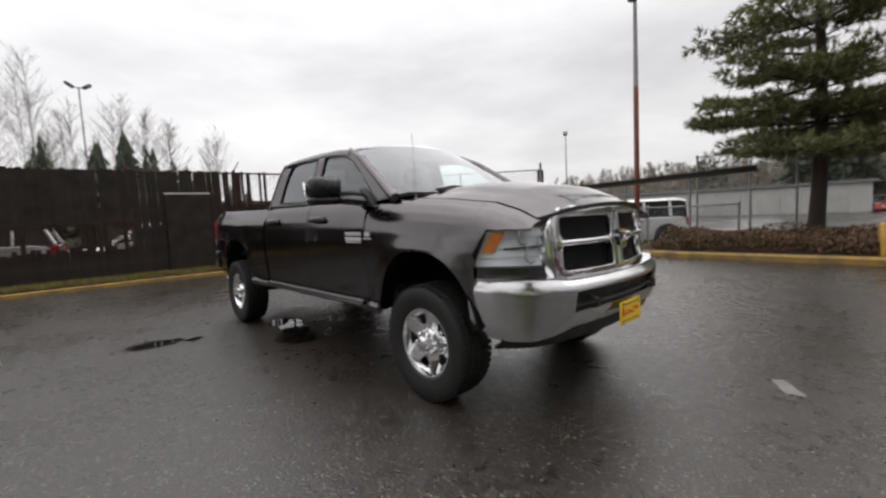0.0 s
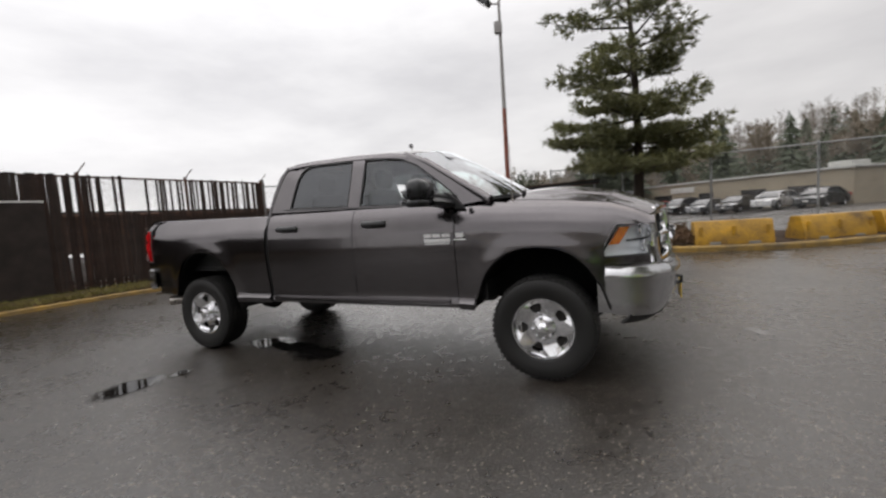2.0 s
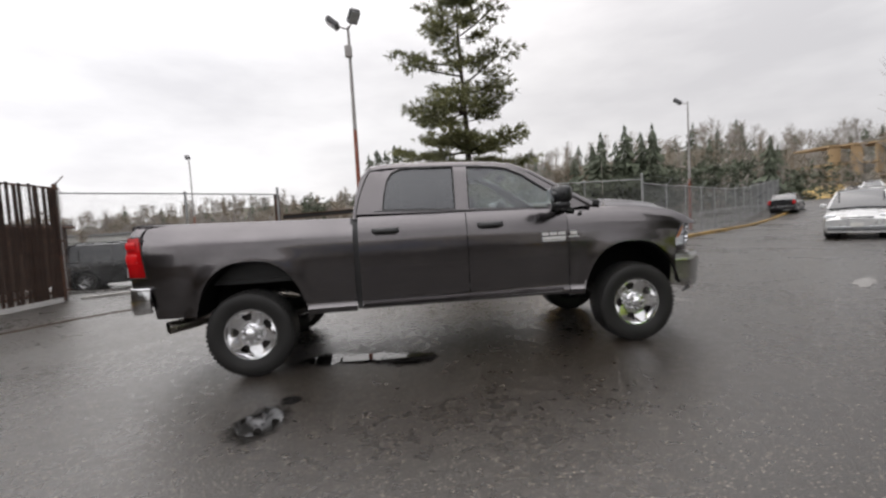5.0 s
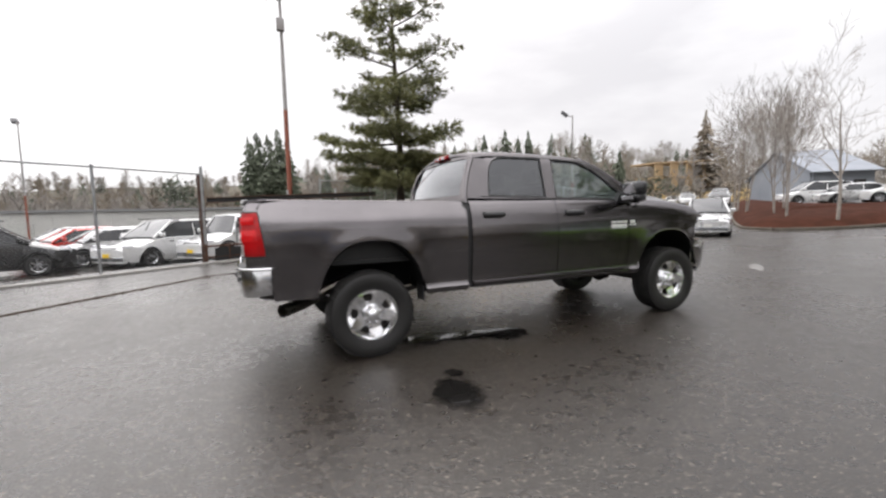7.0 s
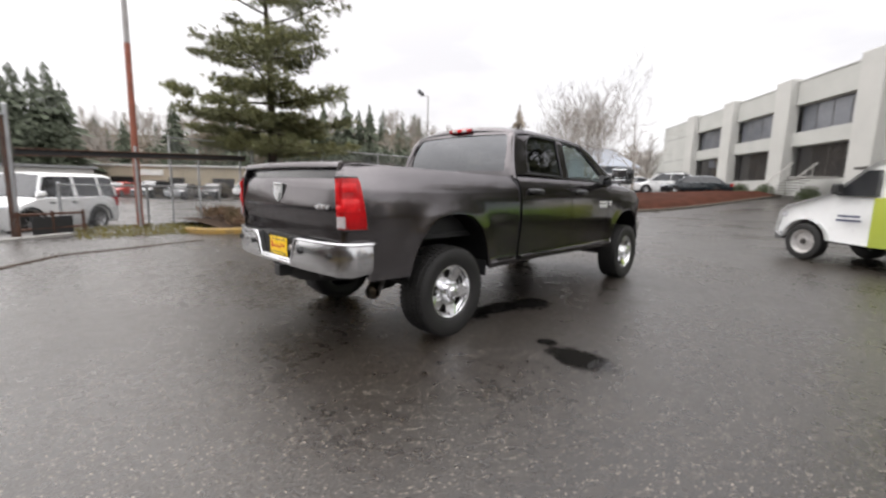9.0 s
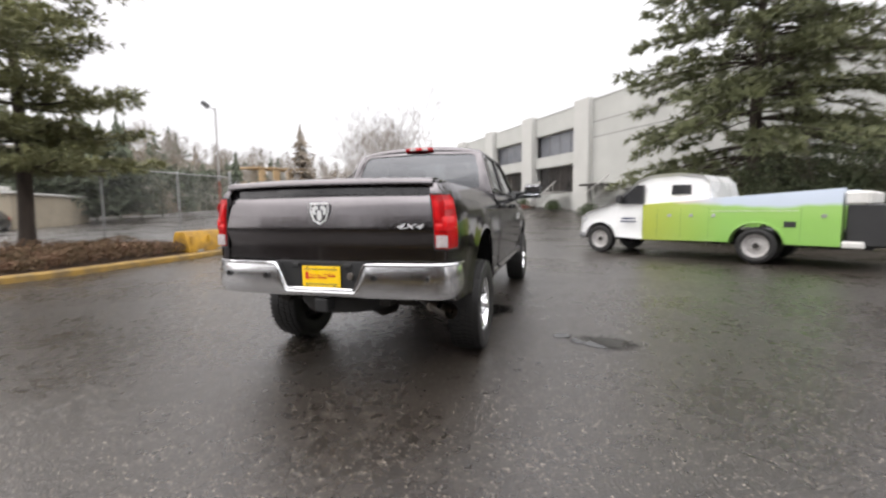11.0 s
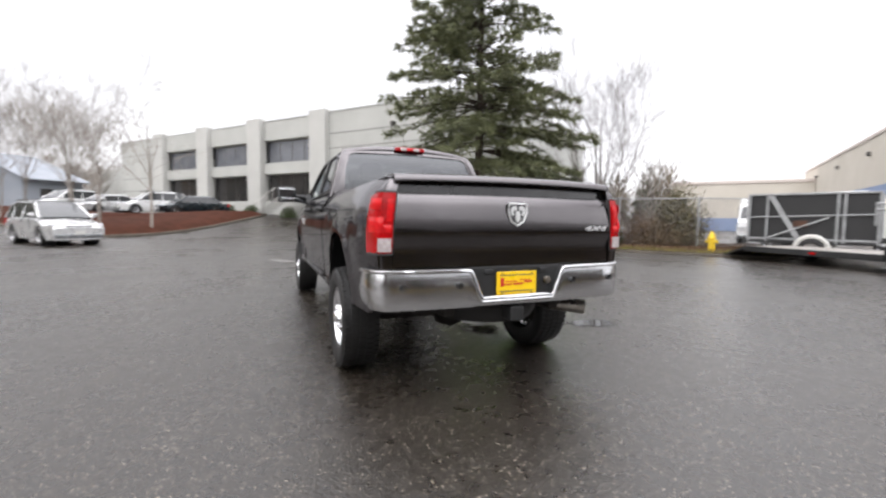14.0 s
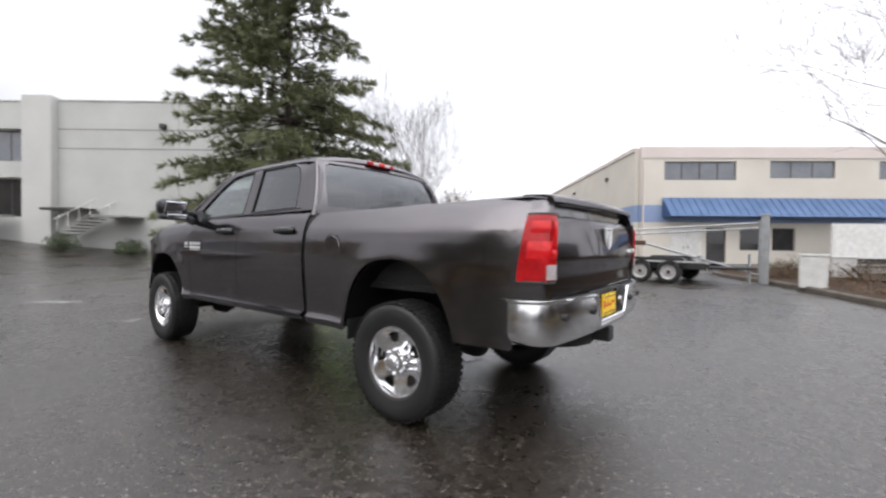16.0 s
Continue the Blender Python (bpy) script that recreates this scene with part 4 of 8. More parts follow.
def wet_asphalt():
    m = bpy.data.materials.new("wet_asphalt")
    m.use_nodes = True
    N, L = m.node_tree.nodes, m.node_tree.links
    b = N["Principled BSDF"]
    tc = N.new("ShaderNodeTexCoord")

    def noise_tex(scale, detail=4, rough=.55):
        n = N.new("ShaderNodeTexNoise")
        n.inputs["Scale"].default_value, n.inputs["Detail"].default_value, n.inputs["Roughness"].default_value = scale, detail, rough
        L.new(tc.outputs["Object"], n.inputs["Vector"])
        return n.outputs["Fac"]

    def rng(sock, a, c, lo, hi):
        r = N.new("ShaderNodeMapRange")
        r.inputs["From Min"].default_value, r.inputs["From Max"].default_value = a, c
        r.inputs["To Min"].default_value, r.inputs["To Max"].default_value = lo, hi
        L.new(sock, r.inputs["Value"])
        return r.outputs["Result"]

    def mixc(f, a, c):
        x = N.new("ShaderNodeMix")
        x.data_type = "RGBA"
        L.new(f, x.inputs["Factor"])
        for s, v in (("A", a), ("B", c)):
            if isinstance(v, tuple):
                x.inputs[s].default_value = (*v, 1)
            else:
                L.new(v, x.inputs[s])
        return x.outputs["Result"]

    patch, mid, grain = noise_tex(.35, 5), noise_tex(2.2, 5), noise_tex(62, 3, .75)
    vor = N.new("ShaderNodeTexVoronoi")
    vor.inputs["Scale"].default_value = 60
    L.new(tc.outputs["Object"], vor.inputs["Vector"])
    sep = N.new("ShaderNodeSeparateColor")
    L.new(vor.outputs["Color"], sep.inputs["Color"])
    pick = rng(sep.outputs["Red"], .64, .90, 0, 1)
    core = rng(vor.outputs["Distance"], .42, .30, 0, 1)
    chip = N.new("ShaderNodeMath")
    chip.operation = "MULTIPLY"
    L.new(pick, chip.inputs[0])
    L.new(core, chip.inputs[1])
    base = mixc(rng(grain, .35, .65, 0, 1), (.006, .0048, .0038), (.034, .0272, .0208))
    base = mixc(rng(mid, .35, .7, 0, .55), base, (.023, .0185, .0142))
    blot = noise_tex(11, 4, .6)
    base = mixc(rng(blot, .42, .66, 0, .6), base, (.009, .0073, .0057))
    tone = mixc(sep.outputs["Green"], (.060, .049, .038), (.25, .215, .172))
    base = mixc(chip.outputs[0], base, tone)
    L.new(base, b.inputs["Base Color"])
    wet = N.new("ShaderNodeMath")
    wet.operation = "MULTIPLY_ADD"
    L.new(mid, wet.inputs[0])
    wet.inputs[1].default_value = .45
    L.new(patch, wet.inputs[2])
    rr = N.new("ShaderNodeMath")
    rr.operation = "ADD"
    L.new(rng(wet.outputs[0], .58, .88, .21, .36), rr.inputs[0])
    L.new(rng(blot, .38, .68, .07, -.06), rr.inputs[1])
    L.new(rr.outputs[0], b.inputs["Roughness"])
    b.inputs["Specular IOR Level"].default_value = .70
    bp = N.new("ShaderNodeBump")
    bp.inputs["Strength"].default_value, bp.inputs["Distance"].default_value = .5, .006
    s = N.new("ShaderNodeMath")
    s.operation = "MULTIPLY_ADD"
    L.new(vor.outputs["Distance"], s.inputs[0])
    s.inputs[1].default_value = -.6
    L.new(grain, s.inputs[2])
    L.new(s.outputs[0], bp.inputs["Height"])
    L.new(bp.outputs["Normal"], b.inputs["Normal"])
    return m


ASPHALT = wet_asphalt()
def standing_water():
    """A mirror of water in the hollow that thins out into wet stones."""
    m = bpy.data.materials.new("standing_water")
    m.use_nodes = True
    N, L = m.node_tree.nodes, m.node_tree.links
    b = N["Principled BSDF"]
    b.inputs["Base Color"].default_value, b.inputs["Roughness"].default_value, b.inputs["IOR"].default_value = (.008, .0075, .007, 1), .02, 1.33
    tc, ln, sb, nz, ad, mr, cl, mx = (N.new("ShaderNode" + k) for k in ("TexCoord", "VectorMath", "VectorMath", "TexNoise", "Math", "MapRange", "BsdfTransparent", "MixShader"))
    sb.operation, ln.operation, ad.operation = "SUBTRACT", "LENGTH", "MULTIPLY_ADD"
    sb.inputs[1].default_value = (.5, .5, .5)
    sc = N.new("ShaderNodeVectorMath")
    sc.operation = "MULTIPLY"
    sc.inputs[1].default_value = (1, 1, 0)
    L.new(tc.outputs["Generated"], sb.inputs[0])
    L.new(sb.outputs[0], sc.inputs[0])
    L.new(sc.outputs[0], ln.inputs[0])
    nz.inputs["Scale"].default_value, nz.inputs["Detail"].default_value, nz.inputs["Roughness"].default_value = 11, 6, .6
    L.new(tc.outputs["Object"], nz.inputs["Vector"])
    L.new(nz.outputs["Fac"], ad.inputs[0])
    ad.inputs[1].default_value = .5
    L.new(ln.outputs["Value"], ad.inputs[2])
    mr.inputs["From Min"].default_value, mr.inputs["From Max"].default_value = .50, .68
    mr.inputs["To Min"].default_value, mr.inputs["To Max"].default_value = 1, 0
    L.new(ad.outputs[0], mr.inputs["Value"])
    L.new(mr.outputs["Result"], mx.inputs["Fac"])
    L.new(cl.outputs[0], mx.inputs[1])
    L.new(b.outputs[0], mx.inputs[2])
    L.new(mx.outputs[0], N["Material Output"].inputs["Surface"])
    return m


WATER = standing_water()
OLDPAINT = mat("worn_white_road_paint", (.22, .21, .20), .55, 0, (.07, .066, .06), 7, 60, bump=.1)
KERB_Y = mat("worn_yellow_kerb_paint", (.34, .20, .030), .6, 0, (.10, .075, .042), 3.5, 30, bump=.15)
BLOCK_Y = mat("peeling_yellow_block_paint", (.54, .29, .012), .55, 0, (.13, .075, .025), 2.6, 22, bump=.2)
CONCRETE = mat("damp_concrete", (.30, .29, .27), .7, 0, (.20, .19, .175), 1.4, 40, bump=.15)
GRASS = mat("rough_grass", (.135, .14, .030), .85, 0, (.20, .15, .05), 3, 40, island=.35)
SOIL = mat("wet_soil", (.050, .031, .020), .95, 0, (.028, .018, .012), 2.5, 30, bump=.4, spec=.15)
MULCH = mat("red_brown_bark_mulch", (.063, .019, .010), .95, 0, (.029, .012, .007), 1.6, 26, bump=.7, island=.3, spec=.1)

xs = sorted(set([-900, -600, -400, -250, -160, -110, -80, -60, -45, -34] + list(np.arange(-26, 60.1, 2.0)) + list(np.arange(-2, 10.1, .5)) + [66, 75, 90, 110, 140, 180, 250, 400, 600, 900]))
ysg = sorted(set([-900, -600, -400, -250, -160, -110, -80, -60, -45, -34] + list(np.arange(-26, 60.1, 2.0)) + list(np.arange(-6, 4.1, .5)) + [66, 75, 90, 110, 140, 180, 250, 400, 600, 900]))
g = G().grid([[(x, y, land(x, y)) for x in xs] for y in ysg])
ground = thing("ground", "wet dark asphalt of a sloping industrial yard", "ground", kind="structure", g=g, mats=ASPHALT, smooth=60)


def blob(cx, cy, rx, ry, seed, n=40, rough=.35, rot=0.0):
    out = []
    for k in range(n):
        a = 2 * math.pi * k / n
        r = 1 + rough * (noise.noise(Vector((math.cos(a) * 1.5 + seed * 3.1, math.sin(a) * 1.5, seed))) * 1.5 + .4 * noise.noise(Vector((math.cos(a) * 5, math.sin(a) * 5 + seed, 2))))
        x, y = rx * r * math.cos(a), ry * r * math.sin(a)
        out.append((cx + x * math.cos(rot) - y * math.sin(rot), cy + x * math.sin(rot) + y * math.cos(rot)))
    return out


for k, (cx, cy, rx, ry, rot) in enumerate(((.39, -2.02, .27, .15, 1.15), (.50, -1.66, .07, .09, 0), (1.44, -.84, .26, .19, .0), (.60, -.62, .26, .20, -.35), (1.04, -.72, .50, .13, -.28), (9.6, -3.9, .5, .12, .6))):
    p = blob(cx, cy, rx * 1.3, ry * 1.3, k + 1.3, rough=.3, rot=rot)
    g = G().extr(p, "z", land(cx, cy) - .01, land(cx, cy) + .004 + .0008 * k)
    thing("puddle", "shallow dark puddle lying on wet asphalt", "puddle", "puddles in the yard", g=g, mats=WATER)
for k, (cx, cy, rx, ry, rot) in enumerate(((5.47, .78, .07, .13, .6), (8.75, 1.0, .55, .13, .62), )):
    g = G().extr(blob(cx, cy, rx, ry, k + 7.7, rough=.4, rot=rot), "z", land(cx, cy) - .01, land(cx, cy) + .005)
    thing("road_mark", "worn scrap of white road paint on asphalt", "road mark", "paint scraps", g=g, mats=OLDPAINT)


def sweep(profile, path, drop=True):
    """Draw an upright outline (across, up) along a way on the ground."""
    rows = []
    for i, p in enumerate(path):
        a, c = path[max(0, i - 1)], path[min(len(path) - 1, i + 1)]
        d = Vector((c[0] - a[0], c[1] - a[1]))
        d.normalize()
        nx, ny = d.y, -d.x
        h = land(*p) if drop else 0
        rows.append([(p[0] + nx * u, p[1] + ny * u, h + w) for u, w in profile])
    g = G().grid(rows, 0, True)
    g.cap(rows[0][::-1])
    g.cap(rows[-1])
    return g


KP = [(-.08, -.05), (-.08, .11), (-.055, .145), (.055, .145), (.085, .11), (.09, -.05)]
kerb_right = curve([(.6, 8.9), (1.0, 8.25), (2.2, 7.98), (4, 7.95), (6, 7.98), (7.6, 8.3), (9.2, 9.2), (10.9, 10.35), (13.9, 13.0), (21.8, 18.9), (32, 26)])
kerb_left = curve([(-6.6, -16), (-6.5, -8), (-6.35, -3.5), (-6.2, -1), (-5.95, 1), (-5.7, 2.2), (-5.75, 2.9)])
def kerb(name, way, label, m, up=1.0):
    """A kerb of separate stones, each about two metres long."""
    k = thing(name, label, "kerb", kind="structure")
    acc, start = 0, 0
    for i in range(1, len(way)):
        acc += math.dist(way[i], way[i - 1])
        if acc > 1.8 or i == len(way) - 1:
            part("kerb_stone", sweep([(u, w * up) for u, w in KP], way[start:i + 1]), m, k, smooth=25)
            start, acc = i, 0
    return k


kerb("kerb_north", kerb_right, "kerb in worn yellow paint round the planting bed", KERB_Y)
kerb("kerb_west", kerb_left, "low kerb in worn yellow paint below the slatted fence", KERB_Y, .62)
# planting bed behind the kerb and the grass strip below the fence
def bed_mesh(outline_a, outline_b, h, mound=.0, n=8):
    rows = []
    for a, c in zip(outline_a, outline_b):
        rows.append([(lerp(a[0], c[0], t), lerp(a[1], c[1], t), land(lerp(a[0], c[0], t), lerp(a[1], c[1], t)) + h + mound * math.sin(math.pi * t) + .03 * noise.noise(Vector((lerp(a[0], c[0], t), lerp(a[1], c[1], t), 0)) * 1.7)) for t in np.linspace(0, 1, n)])
    return G().grid(rows)


front = [p for p in kerb_right if p[0] > 1.2 and p[0] < 12]
back = [(lerp(1.0, 11.9, k / (len(front) - 1)), 12.9) for k in range(len(front))]
back = [(b[0], max(b[1] - .2, a[1] + .5)) for a, b in zip(front, back)]
thing("planting_bed", "low soil bed behind a yellow kerb", "planting bed", kind="structure", g=bed_mesh(front, back, .11, .08), mats=SOIL, smooth=60)
la = [p for p in kerb_left if p[1] > -15]
thing("grass_strip", "strip of rough grass under the fence", "grass", kind="structure", g=bed_mesh(la, [(-7.3, p[1] + (.9 if p[1] > 2 else 0)) for p in la], .11, .05, 5), mats=SOIL, smooth=60)


def blades(n, where, hmin, hmax, w=.012, lean=.5):
    g = G()
    for _ in range(n):
        x, y, z = where()
        a, h = random.uniform(0, 6.28), random.uniform(hmin, hmax)
        dx, dy = math.cos(a), math.sin(a)
        l = random.uniform(0, lean) * h
        g.add([(x - dy * w, y + dx * w, z), (x + dy * w, y - dx * w, z), (x + dx * l, y + dy * l, z + h)], [(0, 1, 2)])
    return g


def on_strip():
    y = random.uniform(-12, 3.0)
    edge = float(np.interp(y, [-16, -8, -3.5, -1, 1, 2.2, 3], [-6.6, -6.5, -6.35, -6.2, -5.95, -5.7, -5.75]))
    return lerp(edge - .02, -7.2, random.random() ** 1.3), y, .085


thing("grass_tufts", "yellow-green winter grass tufts under the fence", "grass", kind="stuff", g=blades(20000, on_strip, .04, .15, .014), mats=GRASS)
# a grassy scrap at the foot of the tall lamp pole
thing("pole_verge", "mossy verge round the lamp pole", "grass", kind="stuff", g=blades(2600, lambda: (random.uniform(-1.6, 2.4), random.uniform(8.6, 11.6), land(0, 10) + .0), .02, .10, .016), mats=GRASS)

# ---- fences, blocks and poles round the yard ----
GALV = mat("dull_galvanised_steel", (.36, .37, .37), .5, .6, (.25, .25, .25), 4, 60, bump=.05)
WIRE = mat("grey_fence_wire", (.20, .205, .205), .6, .4, (.15, .15, .15), 6, 50)
SLAT = mat("dark_stained_fence_slat", (.026, .016, .011), .8, 0, (.012, .008, .006), 3, 50, bump=.2, island=.4)
RUSTY = mat("rusty_brown_steel", (.10, .045, .025), .75, .2, (.05, .028, .02), 4, 50, bump=.2)
POLE_GREY = mat("weathered_grey_pole_paint", (.33, .32, .31), .55, 0, (.22, .20, .19), 3, 40)
POLE_RED = mat("red_brown_primer_pole_paint", (.26, .075, .04), .6, 0, (.15, .05, .03), 3, 40)
WHITEPAINT = mat("weathered_white_paint", (.62, .61, .58), .5, 0, (.45, .44, .41), 4, 40, bump=.05)
# lamp heads: the shade of a backlit silhouette is put into this colour
LAMPHEAD = mat("backlit_dark_lamp_housing", (.085, .085, .088), .5, 0, (.06, .06, .062), 5, 50)
LAMPGLASS = mat("dusty_lamp_glass", (.45, .46, .47), .2, 0, (.3, .3, .31), 8, 60)


def wire_panel(p, q, z0, z1, step=.07, r=.0024):
    """Diamond wire between two posts, as real crossing wires."""
    p, q = Vector(p), Vector(q)
    L, H = (q - p).length, z1 - z0
    d = (q - p) / L
    nrm = Vector((d.y, -d.x, 0))
    g = G()
    k = -H
    while k < L:
        for up in (1, -1):
            a, b = max(0, k), min(L, k + H)
            if b - a > .02:
                za, zb = (z0 + (a - k), z0 + (b - k)) if up > 0 else (z1 - (a - k), z1 - (b - k))
                A, B = p + d * a, p + d * b
                ring = [A + Vector((0, 0, za)) + nrm * r, A + Vector((0, 0, za + 1.7 * r)) - nrm * r, A + Vector((0, 0, za - 1.7 * r)) - nrm * r,
                        B + Vector((0, 0, zb)) + nrm * r, B + Vector((0, 0, zb + 1.7 * r)) - nrm * r, B + Vector((0, 0, zb - 1.7 * r)) - nrm * r]
                g.add(ring, [(0, 1, 4, 3), (1, 2, 5, 4), (2, 0, 3, 5)])
        k += step
    return g


def chain_fence(label, posts, h, tall=(), arms=False, base=None, step=.07, r=.0022):
    """posts: ground places; h: rail height over the ground."""
    f = thing("chain_link_fence", label, "fence")
    zs = [land(*p) if base is None else base for p in posts]
    for i, p in enumerate(posts):
        top = zs[i] + h + (.22 if i in tall else .04)
        g = G().tube([(p[0], p[1], zs[i] - .1), (p[0], p[1], top)], .045 if i in tall else .034, 8)
        g.lathe([(.001, .04), (.03, .02), (.05, 0)], 8, Matrix.Translation((p[0], p[1], top)) @ Euler((radians(90), 0, 0)).to_matrix().to_4x4())
        po = part("post", g, GALV, f, smooth=50)
        if arms and i:
            part("barb_arm", G().tube([(p[0], p[1], zs[i] + h), (p[0] + .22, p[1] - .12, zs[i] + h + .3)], .018, 5), GALV, po)
    for i in range(len(posts) - 1):
        a, b = posts[i], posts[i + 1]
        part("top_rail", G().tube([(*a, zs[i] + h), (*b, zs[i + 1] + h)], .022, 6), GALV, f)
        part("wire_mesh", wire_panel((*a, 0), (*b, 0), (zs[i] + zs[i + 1]) / 2 + .05, (zs[i] + zs[i + 1]) / 2 + h, step, r), WIRE, f, fix=False)
        if arms:
            for k in (.12, .3):
                part("barbed_wire", G().tube([(a[0] + .7 * k, a[1] - .4 * k, zs[i] + h + k), (b[0] + .7 * k, b[1] - .4 * k, zs[i + 1] + h + k)], .006, 4), WIRE, f)
    return f


chain_fence("grey chain-link fence with galvanised posts behind a planting bed", [(11.82, 12.3), (9.36, 12.5), (6.6, 12.6), (3.9, 12.9), (1.3, 13.1)], 2.72, tall=(0,), base=0.0)
chain_fence("grey chain-link fence with barbed wire arms along the road", [(11.86, 12.32)] + [(11.86 + 2.35 * k, 12.32 + 1.95 * k) for k in range(1, 15)], 2.55, arms=True)
chain_fence("rusty chain-link gate fence across the lot entrance", [(-6.82, 6.35), (-4.6, 8.0), (-2.5, 9.75)], 2.72, tall=(0, 2), base=-.1, step=.085, r=.0013)

# post and steel frame at the gate
gp = thing("gate_post", "rusty steel gate post with a low metal guard cage", "gate post")
part("post", G().box(-2.62, -2.46, 9.72, 9.88, -.35, 2.62, .01), RUSTY, gp)
for z in (.05, .35, .68):
    part("guard_rail", G().tube([(-2.55, 9.7, z - .2), (-1.3, 10.5, z - .2)], .03, 6), RUSTY, gp)
for k in (0, .5, 1):
    part("guard_upright", G().tube([(-2.5 + 1.2 * k, 9.72 + .78 * k, -.35), (-2.5 + 1.2 * k, 9.72 + .78 * k, .55)], .035, 6), RUSTY, gp)
part("guard_panel", G().box(-.45, .45, -.01, .01, -.3, .3, .004, M=Matrix.Translation((-1.9, 10.1, .12)) @ Euler((0, 0, radians(33))).to_matrix().to_4x4()), BLACK, gp)
thing("gate_track", "low concrete gate track set in the asphalt", "gate track", kind="structure", g=sweep([(-.12, -.05), (-.12, .05), (.12, .05), (.12, -.05)], [(-6.4, 6.2), (-4.5, 7.6), (-2.6, 9.1), (-1.6, 9.8)]), mats=CONCRETE)
thing("asphalt_seam", "dark sealed seam across the asphalt apron", "road seam", kind="structure", g=sweep([(-.05, -.02), (-.05, .012), (.05, .012), (.05, -.02)], [(-5.2, 1.6), (-4.4, 3.2), (-3.4, 4.5), (-2.1, 6.2), (.4, 7.1)]), mats=SOIL)

# slatted fence on the west side
sf = thing("slatted_fence", "tall fence of dark brown slats, broken along the top", "fence")
fx = lambda y: -7.25 + .06 * (y + 3)
ypost = list(np.arange(-13.4, 6.4, 2.45))
for y in ypost:
    po = part("post", G().tube([(fx(y) - .05, y, -.1), (fx(y) - .05, y, 2.82)], .04, 7), RUSTY, sf)
    part("barb_arm", G().tube([(fx(y) - .05, y, 2.78), (fx(y) + .12, y + .1, 3.02)], .014, 5), RUSTY, po)
for z in (.25, 1.45, 2.72):
    part("rail", G().tube([(fx(y) - .03, y, z) for y in (-13.5, 6.3)], .026, 6), RUSTY, sf)
slat_count, joined = 0, G()
random.seed(5)
y = -13.4
while y < 6.25:
    x = fx(y)
    open_top = y > .9
    top, bot, gap, w, upper = 2.74 + random.uniform(-.05, .04), .10, .080, .045, None
    if open_top:
        gap, w = random.choice((.08, .098, .115)), random.choice((.024, .032, .040))
        if random.random() < .26:
            top, w = random.uniform(1.72, 1.9), .043
        elif y > 2.2 and random.random() < .22:
            bot = random.uniform(.9, 1.3)
    elif -4.1 < y < -1.15:
        # a stretch where the middle of the slats is broken out
        upper, top = (random.uniform(1.30, 1.44), top), random.uniform(.80, .98)
        if random.random() < .12:
            upper, top = None, 2.74
    elif random.random() < .05:
        upper, top = (random.uniform(1.2, 1.9), top), random.uniform(.7, 1.1)
    if upper:
        joined.box(x - .010, x + .010, y - w, y + w, upper[0], upper[1])
    if y > -6 and slat_count < 290:
        o = part("slat", G().box(-.011, .011, -w, w, bot, top, .002).mesh("slat", SLAT), SLAT, sf)
        o.location = (x + random.uniform(-.012, .012), y, 0)
        o.rotation_euler = (random.uniform(-.012, .012), 0, random.uniform(-.1, .1))
        slat_count += 1
    else:
        joined.box(x - .010, x + .010, y - w, y + w, bot, top)
    y += gap
panel = part("repair_board", G().box(fx(0) + .035, fx(0) + .06, -.44, .62, .18, 2.13, .004), SLAT, sf, "dark repair board with a pale top edge")
part("board_edge", G().box(fx(0) + .03, fx(0) + .07, -.44, .62, 2.135, 2.175, .004), WHITEPAINT, panel)
part("further_slats", joined, SLAT, sf, kind="stuff")
part("wire_mesh", wire_panel((fx(-4.2) + .03, -4.2, 0), (fx(-1.1) + .03, -1.1, 0), .7, 1.5), RUSTY, sf, fix=False)
part("wire_mesh", wire_panel((fx(0) + .03, 0.2, 0), (fx(6.3) + .03, 6.3, 0), .1, 2.72), RUSTY, sf, fix=False)
# dark shed behind that fence
SHEDWALL = mat("dark_brown_shed_boards", (.045, .030, .022), .85, 0, (.028, .018, .014), 2, 40, bump=.3, stretch=(1, 1, .1))
sh = thing("storage_shed", "long low dark brown storage shed with a felt roof", "shed")
for k in range(14):
    part("wall_board", G().box(-11.0, -10.93, -1.6 + 1.0 * k, -.62 + 1.0 * k, -.1, 1.98, .01), SHEDWALL, sh)
part("roof", G().box(-15, -10.75, -1.8, 12.5, 1.96, 2.12, .02), BLACK, sh)
part("gutter", G().tube([(-10.72, -1.8, 2.0), (-10.72, 12.5, 2.0)], .05, 8), RUSTY, sh)
part("back_wall", G().box(-15, -14.9, -1.8, 12.5, -.1, 2.0), SHEDWALL, sh)
w = part("window", G().box(-10.935, -10.90, 4.2, 4.9, 1.35, 1.75, .01), RUSTY, sh)
part("pane", G().box(-10.91, -10.895, 4.25, 4.85, 1.4, 1.7), TINT, w)
# white standpipe by the fence
sp = thing("standpipe", "white painted standpipe with a side outlet", "standpipe")
part("riser", G().tube([(-6.55, 3.45, 0), (-6.55, 3.45, 1.0)], .055, 10), WHITEPAINT, sp, smooth=50)
part("outlet", G().tube([(-6.55, 3.45, 1.0), (-6.52, 3.55, 1.03), (-6.46, 3.85, 1.04)], .05, 10), WHITEPAINT, sp, smooth=50)
part("flange", G().tube([(-6.46, 3.86, .92), (-6.46, 3.86, 1.2)], .06, 8), WHITEPAINT, sp)

